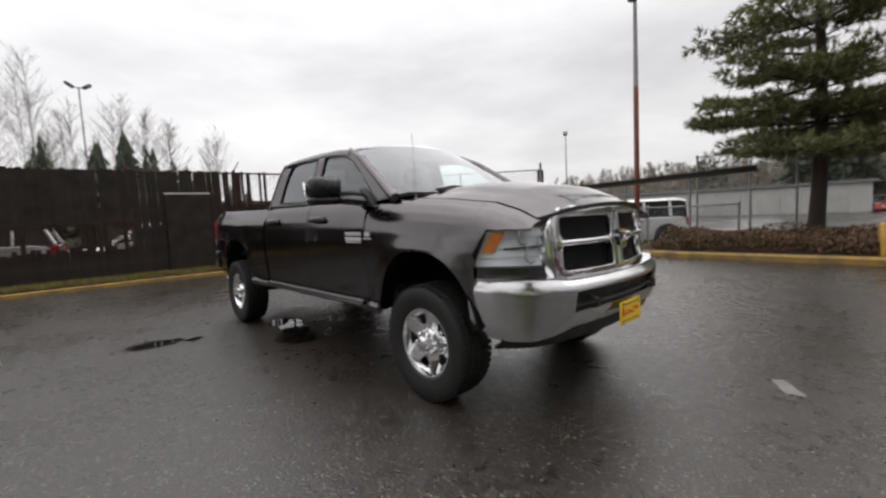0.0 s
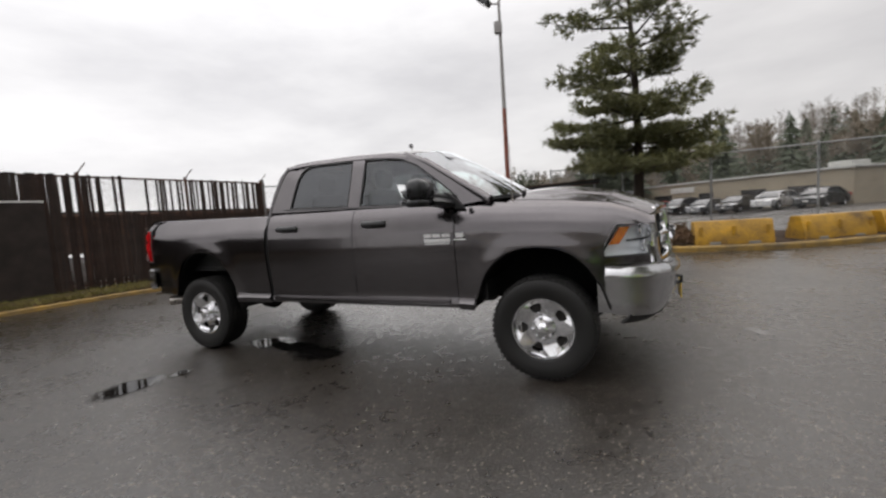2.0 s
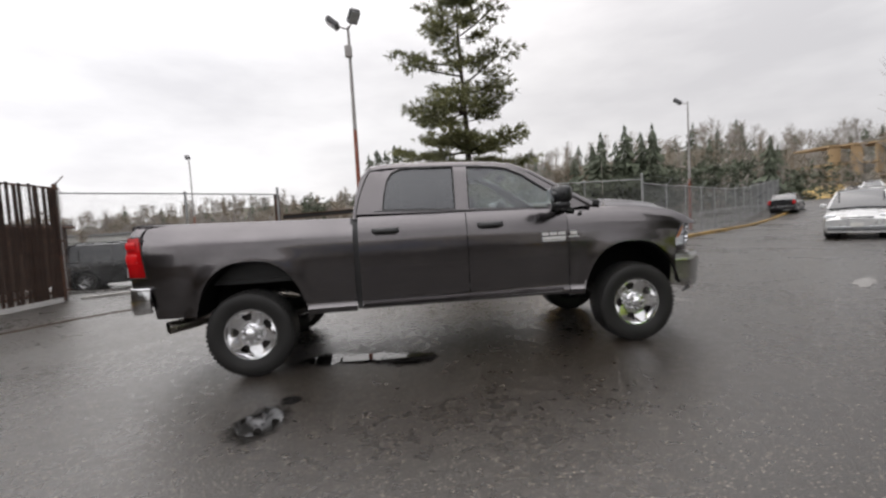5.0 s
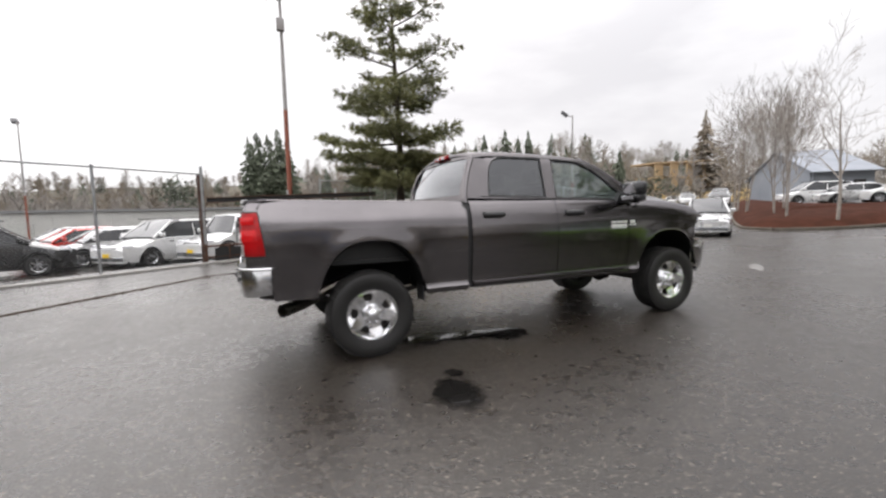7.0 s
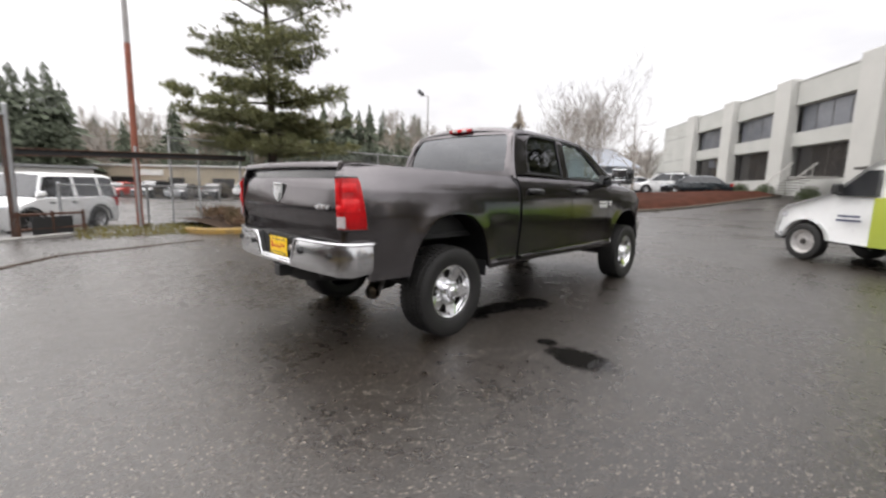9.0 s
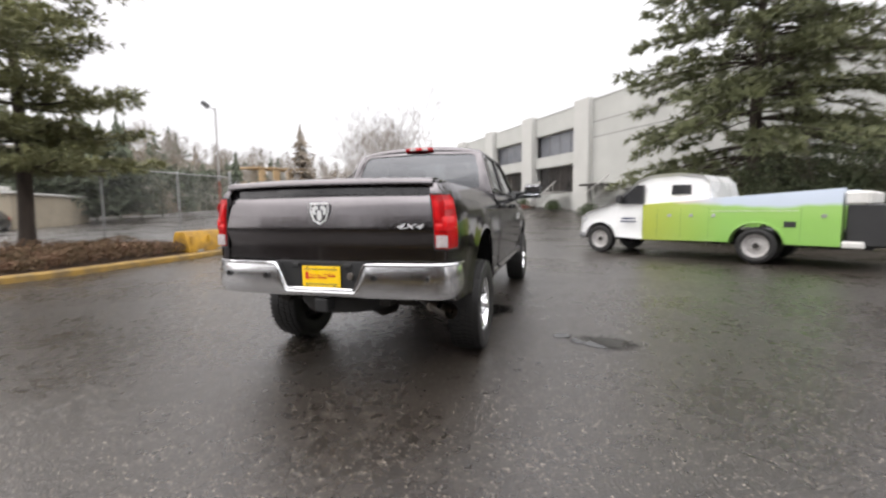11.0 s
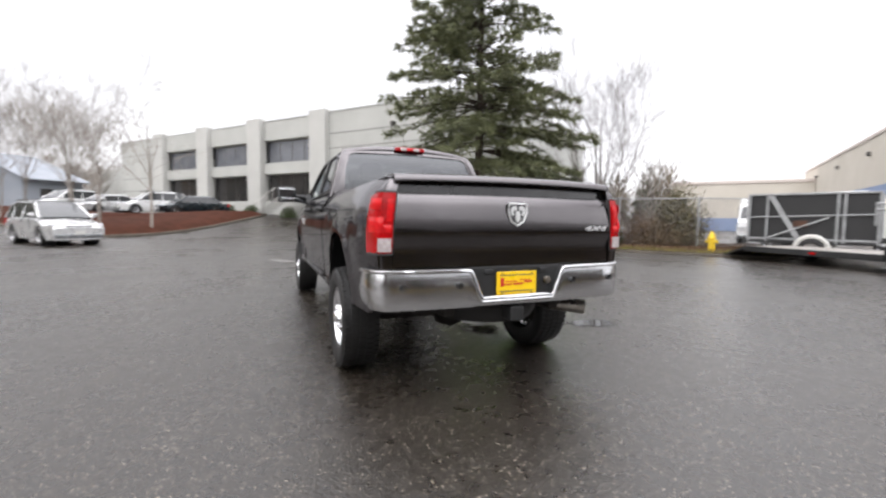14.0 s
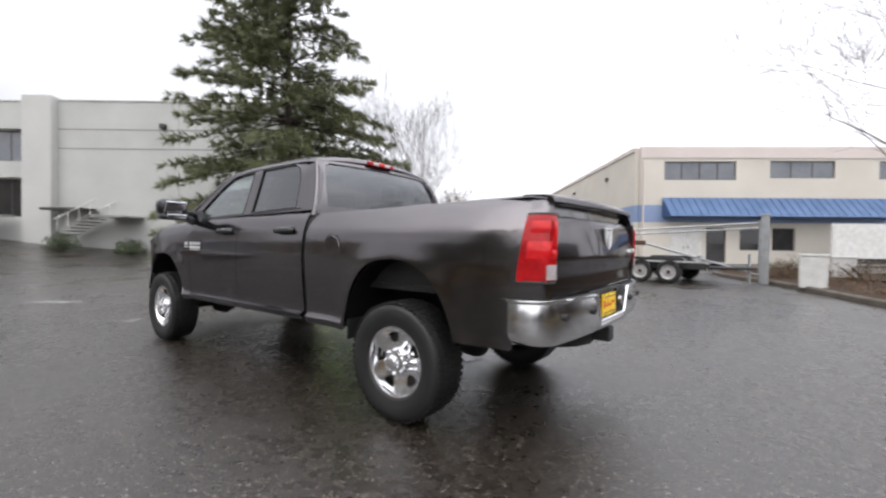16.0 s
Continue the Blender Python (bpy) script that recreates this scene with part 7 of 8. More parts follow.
for k in range(4):
    for l in range(2):
        part("stud_wall", G().box(71 + 2.2 * k, 73 + 2.2 * k, 57.9 - 1.7 * k, 58.2 - 1.7 * k, 4.5 + 2.9 * l, 6.9 + 2.9 * l), TIMBER, tf)
    part("floor_deck", G().box(70.8 + 2.2 * k, 73.1 + 2.2 * k, 57.7 - 1.7 * k, 64 - 1.7 * k, 7.0, 7.3), TIMBER, tf)
    part("roof_deck", G().box(70.8 + 2.2 * k, 73.1 + 2.2 * k, 57.7 - 1.7 * k, 64 - 1.7 * k, 9.9, 10.2), TIMBER, tf)
STRAW = mat("straw_covered_bank", (.40, .27, .09), .9, 0, (.26, .19, .08), .6, 6)
thing("straw_bank", "straw-covered earth bank by the building site", "bank", kind="structure", g=bed_mesh([(62, 56), (68, 52), (74, 48), (80, 43)], [(74, 70), (80, 64), (86, 58), (92, 52)], .1, 2.6), mats=STRAW, smooth=60)

# mulch bed with its kerb
DIRTKERB = mat("soil_covered_kerb", (.10, .085, .065), .85, 0, (.06, .05, .038), 2.5, 30, bump=.3)
isl = curve([(22.6, 8.6), (23.8, 6.9), (26.4, 5.3), (30, 3.7), (33.4, 2.3), (36.4, 1.1), (37.0, 1.3), (35.4, 2.9), (33.9, 5.2), (33.8, 8), (34.6, 12), (37, 16), (40.5, 20.6), (43.6, 24.0), (41.6, 23.2), (36, 19.4), (30, 15.6), (25.6, 12.4), (23.2, 10.4), (22.6, 8.6)], 5)
cx, cy = 30, 11
ring = lambda k, dz: [(lerp(cx, p[0], k), lerp(cy, p[1], k), land(lerp(cx, p[0], k), lerp(cy, p[1], k)) + dz + .05 * noise.noise(Vector((p[0], p[1], k * 4)))) for p in isl]
thing("mulch_bed", "raised red-brown bark mulch bed", "planting bed", kind="structure", g=G().grid([ring(1, .06), ring(.96, .18), ring(.88, .42), ring(.7, .55), ring(.4, .6), ring(.02, .6)]), mats=MULCH, smooth=60)
thing("mulch_kerb", "concrete kerb round the mulch bed", "kerb", kind="structure", g=sweep(KP, isl), mats=DIRTKERB, smooth=25)
# verge on the south side
ve = curve([(12.5, -6.8), (11.2, -8.6), (9.7, -10.3), (7.6, -11.9), (5.6, -13.5), (4.9, -15), (4.6, -18)], 6)
vb = [(p[0] + 6, p[1] - 3) for p in ve]
thing("south_verge", "grass and leaf litter verge behind a kerb", "verge", kind="structure", g=bed_mesh(ve, vb, .10, .1), mats=SOIL, smooth=60)
thing("south_kerb", "low concrete kerb along the verge", "kerb", kind="structure", g=sweep([(u, w * .6) for u, w in KP], ve), mats=DIRTKERB, smooth=25)
random.seed(31)


def on_verge():
    i = random.randrange(len(ve) - 1)
    t = random.random()
    k = random.random() ** 2
    return lerp(ve[i][0], ve[i + 1][0], t) + .15 + 2.2 * k, lerp(ve[i][1], ve[i + 1][1], t) - 1.1 * k, .10


thing("verge_grass", "yellowed grass along the verge", "grass", kind="stuff", g=blades(4200, on_verge, .04, .16, .016), mats=GRASS)
thing("leaf_litter", "brown leaf litter on the verge", "leaf litter", kind="stuff", g=leaf_heap(G(), 22000, lambda: (lambda p: (p[0] + random.uniform(-.1, 2), p[1] - random.uniform(0, 1.5), .13 + random.random() * .08))(on_verge()), .06), mats=REDLEAF)
wk = curve([(-.2, -18), (-.7, -16.4), (-2.5, -12.8), (-3.85, -9.1), (-5.5, -6.8), (-8, -5)], 6)
thing("west_island", "leaf-strewn island behind a kerb", "verge", kind="structure", g=bed_mesh(wk, [(p[0] - 5, p[1] - 5) for p in wk], .10, .15), mats=SOIL, smooth=60)
thing("west_island_kerb", "low concrete kerb round the island", "kerb", kind="structure", g=sweep(KP, [(p[0], p[1]) for p in wk]), mats=DIRTKERB, smooth=25)


def on_west():
    i = random.randrange(len(wk) - 1)
    t, k = random.random(), random.random()
    return lerp(wk[i][0], wk[i + 1][0], t) - .2 - 2.5 * k, lerp(wk[i][1], wk[i + 1][1], t) - .2 - 2.5 * k, .14 + random.random() * .12


thing("island_litter", "red-brown leaf litter on the island", "leaf litter", kind="stuff", g=leaf_heap(G(), 9000, on_west, .055), mats=IVY)
for k, (x, y, h) in enumerate(((-2.95, -12.0, .85), (-3.9, -15.4, .75))):
    b = thing("utility_cabinet", "small pale utility cabinet on the island", "cabinet", "utility cabinets")
    part("body", G().box(x - .29, x + .29, y - .2, y + .2, .1, .1 + h, .02), WHITEPAINT, b)
    part("lid", G().box(x - .31, x + .31, y - .22, y + .22, .1 + h, .15 + h, .01), WHITEPAINT, b)
bo = thing("bollard_post", "grey steel gate post on the island", "post")
part("post", G().box(-2.02, -1.80, -13.82, -13.60, 0, 2.15, .015), GALV, bo)
part("cap", G().box(-2.04, -1.78, -13.84, -13.58, 2.15, 2.20, .01), GALV, bo)
wp = thing("marker_post", "white plastic marker box on a short stake", "post")
part("post", G().box(9.62, 9.88, -10.62, -10.5, .22, 1.0, .03), WHITEPAINT, wp)
part("stake", G().box(9.71, 9.79, -10.58, -10.53, .0, .25, .005), WHITEPAINT, wp)
chain_fence("chain-link fence with scrub growing through it", [(12.4, -10.8), (10.3, -12.4), (8.2, -14.4), (7.0, -17.0), (6.8, -20)], 2.1)
hy = thing("fire_hydrant", "yellow fire hydrant at the kerb", "hydrant")
HYD = mat("yellow_hydrant_paint", (.72, .50, .02), .45, 0, (.55, .36, .02), 6, 40)
hx, hyy = 6.9, -13.4
part("barrel", G().lathe([(.16, 0), (.16, .05), (.11, .06), (.11, .48), (.14, .5), (.14, .54), (.11, .56), (.09, .66), (.04, .72), (.001, .73)], 16, Matrix.Translation((hx, hyy, .08)) @ Euler((radians(90), 0, 0)).to_matrix().to_4x4()), HYD, hy, smooth=40)
part("outlet", G().tube([(hx - .2, hyy, .48), (hx + .2, hyy, .48)], .065, 10), HYD, hy)
part("cap_nut", G().tube([(hx, hyy, .80), (hx, hyy, .86)], .025, 5), HYD, hy)

# ---- other vehicles ----
def car_paint(name, c, metal=.3):
    return mat(name, c, .28, metal, tuple(v * .9 for v in c), 2, 300, coat=1, rough_vary=.04)


WHITE_CAR, SILVER_CAR = car_paint("white_car_paint", (.68, .68, .67), 0), car_paint("silver_car_paint", (.50, .50, .495), .4)
RED_CAR, BLACK_CAR, GREY_CAR, GREEN_CAR = car_paint("red_car_paint", (.50, .03, .02), .1), car_paint("black_car_paint", (.012, .012, .013)), car_paint("grey_car_paint", (.16, .165, .17), .5), car_paint("dark_blue_green_car_paint", (.010, .016, .020))
CARGLASS = mat("dark_car_glass", (.02, .022, .024), .06, 0, (.03, .03, .032), 3, 20, coat=.5)
LAMPCLEAR = mat("bright_head_lamp", (.75, .76, .78), .12, .2, (.6, .6, .62), 12, 60, coat=1)
WHITEWHEEL = mat("white_steel_wheel", (.48, .46, .44), .45, .2, (.26, .25, .24), 5, 40)
ALLOY = mat("silver_alloy", (.5, .5, .51), .25, 1, (.4, .4, .41), 6, 40)


def small_wheel(parent, x, y, z, r, s, w=.2, rim=None):
    wh = new("wheel")
    wh.parent = parent
    M = Matrix.Translation((x, y, z))
    part("tyre", G().lathe([(r * .62, s * w * .42), (r * .8, s * w * .52), (r * .96, s * w * .42), (r, s * w * .2), (r, -s * w * .4), (r * .9, -s * w * .5), (r * .55, -s * w * .5)], 24, M), RUBBER, wh, smooth=40)
    g = G().lathe([(r * .64, s * w * .45), (r * .58, s * w * .38), (r * .54, s * w * .2)], 24, M)
    if rim is WHITEWHEEL:
        g.lathe([(.001, s * w * .30), (r * .2, s * w * .28), (r * .24, s * w * .12), (r * .5, s * w * .10), (r * .55, s * w * .22)], 20, M)
    for k in range(0 if rim is WHITEWHEEL else 7):
        a = 6.283 * k / 7
        d, l = Vector((math.cos(a), 0, math.sin(a))), Vector((-math.sin(a), 0, math.cos(a)))
        c = Vector((0, s * w * .36, 0))
        p = [c + d * r * .1 + l * r * .08, c + d * r * .1 - l * r * .08, c + d * r * .6 - l * r * .055, c + d * r * .6 + l * r * .055]
        g.add([M @ q for q in p] + [M @ (q - Vector((0, s * .03, 0))) for q in p], [(0, 1, 2, 3), (4, 7, 6, 5), (0, 3, 7, 4), (1, 5, 6, 2)])
    hub = g if rim is not WHITEWHEEL else G()
    hub.lathe([(.001, s * w * .42), (r * .14, s * w * .40), (r * .16, s * w * .3)], 12, M)
    if rim is WHITEWHEEL:
        part("hub", hub, UNDER, wh, smooth=40)
    part("rim", g, rim or ALLOY, wh, smooth=40)
    part("brake", G().lathe([(.02, 0), (r * .5, 0)], 16, M), UNDER, wh)


def car(label, group, M, L, W, H, paint, kind="suv", plate_yellow=False):
    """A lofted car, nose to +x, standing on z = 0; kind sets the roof line."""
    t = thing("car", label, "car", group, at=M)
    wb, r = L * .585, .345 if kind != "sedan" else .32
    xf, xr = wb * .5 + .02, -wb * .5 + .02
    zh = .62 * H if kind in ("suv", "boxy") else .66 * H
    zl = .22
    hw = W / 2
    nose, tailx = L / 2, -L / 2
    sill = lambda x: zl if abs(x - xf) > r * 1.22 and abs(x - xr) > r * 1.22 else zl + math.sqrt(max(0, (r * 1.22) ** 2 - min(abs(x - xf), abs(x - xr)) ** 2)) + .10
    xs_ = sorted(set([round(v, 3) for v in np.linspace(tailx, nose, 40)]))
    rows = []
    for x in xs_:
        u = (x - tailx) / L
        end = 1 - .10 * sm(.88, 1, u) ** 1 * 1.4 - .06 * sm(.08, 0, u)
        hood = zh - (.17 * H * sm(.66, 1.0, u)) - (.05 * H * sm(.12, 0, u) if kind != "sedan" else .04 * H * sm(.3, .0, u))
        if u > .985:
            hood -= .10
        y1 = hw * end
        rows.append([(x, y1 * .93, sill(x)), (x, y1, max(sill(x) + .02, .42)), (x, y1, max(sill(x) + .03, zh * .72)), (x, y1 * .965, max(sill(x) + .04, hood - .05)), (x, y1 * .86, hood), (x, 0, hood + .035)])
    full = [[(x, y, z) for x, y, z in rw] + [(x, -y, z) for x, y, z in rw[-2::-1]] for rw in rows]
    g = G().grid(full)
    g.cap(full[0])
    g.cap(full[-1][::-1])
    part("body", g, paint, t, smooth=38)
    part("underbody", G().box(tailx + .15, nose - .15, -hw * .85, hw * .85, zl, zl + .2), UNDER, t)
    for c in (xf, xr):
        for s in (-1, 1):
            part("wheel_well", G().lathe([(r * 1.2, hw * .55), (r * 1.2, hw * .93), (.02, hw * .55)], 20, Matrix.Translation((c, 0, r + .02)) @ Matrix.Scale(s, 4, (0, 1, 0))), BLACK, t)
            small_wheel(t, c, s * (hw - .11), r, r, s)
    if kind == "suv":
        roof = [(tailx + .06, zh - .02), (tailx + .34, H - .09), (tailx + .8, H), (.0 * L, H - .01), (.075 * L, H - .07), (.265 * L, zh + .0)]
    elif kind == "boxy":
        roof = [(tailx + .04, zh - .02), (tailx + .10, H - .06), (tailx + .35, H), (.10 * L, H - .02), (.125 * L, H - .05), (.22 * L, zh)]
    elif kind == "sedan":
        roof = [(tailx + .55, zh), (tailx + 1.25, H - .05), (tailx + 1.6, H), (.06 * L, H - .02), (.11 * L, H - .05), (.29 * L, zh)]
    else:
        roof = [(-.02 * L, zh), (-.0 * L, H - .05), (.03 * L, H), (.16 * L, H - .02), (.20 * L, H - .06), (.31 * L, zh)]
    sec = []
    for x, z in roof:
        k = (z - zh) / (H - zh)
        sec.append([(x, hw * .90 * lerp(1, .76, 0), zh - .03), (x, hw * lerp(.90, .74, max(0, k) * .9), max(zh - .02, z - .07)), (x, hw * lerp(.86, .66, max(0, k)), z), (x, 0, z + .03)])
    full = [[p for p in s] + [(x, -y, z) for x, y, z in s[-2::-1]] for s in sec]
    g = G().grid(full)
    g.cap(full[0])
    g.cap(full[-1][::-1])
    part("cabin_glass", g, CARGLASS, t, smooth=30)
    rf = [s for s in sec if s[2][2] > H - .07]
    g = G().grid([[(x, y * 1.02, z + .012) for x, y, z in s[1:]] + [(x, -y * 1.02, z + .012) for x, y, z in s[-2:0:-1]] for s in rf])
    part("roof", g, paint, t, smooth=40, thick=.03, core=Vector((0, 0, 0)))
    for s in (-1, 1):
        for f in (.0, 1.0):
            i, j = (1, 0) if f == 0 else (-2, -1)
            part("pillar", G().tube([(sec[j][1][0], s * sec[j][1][1] * 1.01, sec[j][1][2]), (sec[i][2][0], s * sec[i][2][1] * 1.02, sec[i][2][2])], .045, 6), paint, t)
        xm = (roof[2][0] + roof[3][0]) / 2
        for q in ((xm,) if kind == "sedan" or kind == "pickup" else (xm + .28, xm - .72)):
            part("mid_pillar", G().tube([(q, s * hw * .905, zh), (q - .03, s * hw * .70, H - .04)], .035 if kind != "boxy" else .07, 6), paint, t)
        hl = part("head_lamp", G().box(nose - .42, nose - .10, s * hw * .58, s * hw * .885, zh * .64, zh * .80, .03), LAMPCLEAR, t)
        part("tail_lamp", G().box(tailx - .01, tailx + .16, s * hw * .72, s * hw * .96, zh * .66, zh * .95, .02), REDLENS, t)
        part("mirror", G().box(.20 * L, .20 * L + .14, s * hw * .95, s * (hw + .16), zh + .02, zh + .17, .03), paint, t)
        for x in (-.05 * L, .13 * L):
            part("door_handle", G().box(x - .1, x + .08, s * (hw - .005), s * (hw + .02), zh * .82, zh * .86, .008), BLACK, t)
    part("grille", G().box(nose - .10, nose - .02, -hw * .45, hw * .45, zh * .55, zh * .72, .02), GLOSSBLACK, t)
    part("bumper", G().box(nose - .22, nose + .03, -hw * .84, hw * .84, .26, .46, .05), paint if kind == "sedan" else GREY_CAR, t)
    part("rear_bumper", G().box(tailx - .04, tailx + .2, -hw * .88, hw * .88, .28, .5, .05), paint, t)
    part("number_plate", G().box(nose + .03, nose + .045, -.16, .16, .42, .55, .003), YELLOWPLATE if plate_yellow else WHITEPAINT, t)
    if kind == "suv":
        for s in (-1, 1):
            part("roof_rail", G().tube([(tailx + .5, s * hw * .66, H + .04), (.14 * L, s * hw * .66, H + .03)], .02, 6), BLACK, t)
    return t


def at(x, y, az, dz=0.0):
    return Matrix.Translation((x, y, land(x, y) + dz)) @ Matrix.Rotation(radians(az), 4, "Z")


car("silver compact SUV with bright head lamps on the roadway", "", at(18.4, 9.1, 217), 4.45, 1.82, 1.68, SILVER_CAR)
LOT = "cars parked in the lot"
car("white SUV with a yellow front plate parked in the lot", LOT, at(-4.52, 15.7, 229), 4.8, 1.95, 1.74, WHITE_CAR, plate_yellow=True)
car("silver sedan parked in the lot", LOT, at(-6.5, 16.7, 212), 4.6, 1.82, 1.46, SILVER_CAR, "sedan", True)
car("bright red sedan parked in the lot", LOT, at(-7.9, 18.1, 212), 4.6, 1.84, 1.47, RED_CAR, "sedan")
car("grey sedan parked in the lot", LOT, at(-9.0, 20.3, 212), 4.6, 1.82, 1.48, GREY_CAR, "sedan")
car("black SUV parked in the lot", LOT, at(-9.4, 13.6, 20), 4.8, 1.95, 1.78, BLACK_CAR)
car("grey SUV parked behind the slatted fence", LOT, at(-9.4, -4.75, 264), 4.6, 1.85, 1.66, SILVER_CAR)
car("silver sedan parked behind the slatted fence", LOT, at(-9.5, -.05, 264), 4.5, 1.8, 1.45, SILVER_CAR, "sedan")
ROW = "cars parked by the office"
car("dark sedan parked behind the mulch bed", ROW, at(35.9, 6.4, 112, .1), 4.9, 1.88, 1.48, GREEN_CAR, "sedan")
car("white SUV parked by the office", ROW, at(38.4, 9.6, 116), 4.7, 1.9, 1.75, WHITE_CAR)
car("silver sedan parked by the office", ROW, at(38.6, 12.6, 140), 4.6, 1.82, 1.47, SILVER_CAR, "sedan")
car("white SUV parked at the end of the row", ROW, at(39.4, 15.4, 140), 4.7, 1.9, 1.75, WHITE_CAR)
FAR = "cars parked along the far street"
for k, (x, y, az, p, kd) in enumerate(((40, 23.5, 215, SILVER_CAR, "sedan"), (44.5, 26.5, 215, GREY_CAR, "suv"), (52, 36, 215, WHITE_CAR, "sedan"), (58, 41, 215, WHITE_CAR, "suv"), (33.5, 27.5, 37, BLACK_CAR, "sedan"), (66, 50, 215, WHITE_CAR, "suv"))):
    car("car parked along the far street", FAR, at(x, y, az), 4.6, 1.85, 1.5 if kd == "sedan" else 1.72, p, kd)
DEP = "cars parked at the beige depot"
for k, (p, kd) in enumerate(((BLACK_CAR, "sedan"), (SILVER_CAR, "sedan"), (BLACK_CAR, "sedan"), (GREY_CAR, "sedan"), (BLACK_CAR, "suv"), (RED_CAR, "sedan"), (GREY_CAR, "sedan"))):
    car("car parked at the beige depot", DEP, at(17.2 - 2.2 * k, 38.6 + 2.9 * k, 230) @ Matrix.Translation((0, 0, 0)), 4.6, 1.85, 1.5 if kd == "sedan" else 1.72, p, kd)
# boxy white off-roader beside it
jp = car("boxy white SUV with black arches and a yellow plate", LOT, at(-1.9, 15.0, 224), 4.25, 1.88, 1.82, WHITE_CAR, "boxy", True)
for s in (-1, 1):
    for x in (1.263, -1.223):
        part("arch_trim", G().tube([(x + .46 * math.cos(a), s * .955, .36 + .46 * math.sin(a)) for a in np.linspace(-.1, math.pi + .1, 14)], .04, 6), BLACK, jp)

# service truck with a green body
LIME = bpy.data.materials.new("lime_green_body_wrap")
LIME.use_nodes = True
nd, lk = LIME.node_tree.nodes, LIME.node_tree.links
pb = nd["Principled BSDF"]
tcx = nd.new("ShaderNodeTexCoord")
spx = nd.new("ShaderNodeSeparateXYZ")
lk.new(tcx.outputs["Object"], spx.inputs["Vector"])
nz = nd.new("ShaderNodeTexNoise")
nz.inputs["Scale"].default_value = .9
lk.new(tcx.outputs["Object"], nz.inputs["Vector"])
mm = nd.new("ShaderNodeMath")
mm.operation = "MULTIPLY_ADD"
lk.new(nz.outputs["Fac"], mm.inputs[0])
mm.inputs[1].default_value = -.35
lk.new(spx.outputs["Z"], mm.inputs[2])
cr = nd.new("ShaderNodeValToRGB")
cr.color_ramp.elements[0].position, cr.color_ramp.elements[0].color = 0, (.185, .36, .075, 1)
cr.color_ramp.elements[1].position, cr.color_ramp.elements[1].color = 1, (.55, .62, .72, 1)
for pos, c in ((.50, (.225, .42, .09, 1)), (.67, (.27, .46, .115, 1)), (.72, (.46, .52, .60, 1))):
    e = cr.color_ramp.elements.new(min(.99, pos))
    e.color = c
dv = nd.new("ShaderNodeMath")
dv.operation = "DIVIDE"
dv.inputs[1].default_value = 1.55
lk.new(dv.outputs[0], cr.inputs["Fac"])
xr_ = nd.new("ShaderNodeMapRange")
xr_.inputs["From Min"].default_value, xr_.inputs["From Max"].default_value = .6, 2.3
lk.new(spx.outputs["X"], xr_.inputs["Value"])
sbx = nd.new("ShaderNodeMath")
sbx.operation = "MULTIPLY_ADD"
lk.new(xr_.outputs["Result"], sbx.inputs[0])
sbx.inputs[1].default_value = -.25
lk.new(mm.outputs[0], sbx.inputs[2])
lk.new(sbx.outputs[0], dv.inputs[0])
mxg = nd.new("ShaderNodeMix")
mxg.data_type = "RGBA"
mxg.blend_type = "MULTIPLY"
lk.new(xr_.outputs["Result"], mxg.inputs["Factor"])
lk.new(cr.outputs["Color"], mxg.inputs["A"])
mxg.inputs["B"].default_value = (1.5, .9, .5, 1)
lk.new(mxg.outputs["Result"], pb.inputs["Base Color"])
pb.inputs["Roughness"].default_value, pb.inputs["Coat Weight"].default_value = .35, .5
VW = car_paint("white_van_paint", (.70, .70, .69), 0)
LIMESEAM = mat("shaded_green_joint", (.10, .19, .05), .5, 0, (.07, .14, .04), 5, 40)
sv = thing("service_truck", "white van-cab service truck with a lime green body", "truck", at=at(7.60, -6.15, 55))
WBs = 3.63
hwv = .98
van = [(.90, .42), (.90, 1.0), (.92, 1.40), (.90, 1.50), (.95, 1.78), (1.10, 1.93), (1.65, 2.02), (2.3, 2.0), (2.62, 1.90), (3.22, 1.38), (4.02, 1.12), (4.18, .98), (4.24, .55), (4.10, .45)]
archp = [(WBs + .46 * math.cos(a), .38 + .46 * math.sin(a)) for a in np.linspace(.15, math.pi - .15, 12)]
prof = van + archp + [(2.4, .42)]
g = G()
rws = []
for y, k in ((-hwv + .10, .965), (-hwv, 1.0), (hwv, 1.0), (hwv - .10, .965)):
    rws.append([(2.4 + (x - 2.4) * (k if z > 1.1 else 1), (y * (.86 if z > 1.5 else (.95 if z > 1.2 else 1))), z * (1 if z < 1.7 else k + .02)) for x, z in prof])
g.grid(rws, 0, True)
g.cap(rws[0])
g.cap(rws[-1][::-1])
part("cab", g, VW, sv, smooth=30)
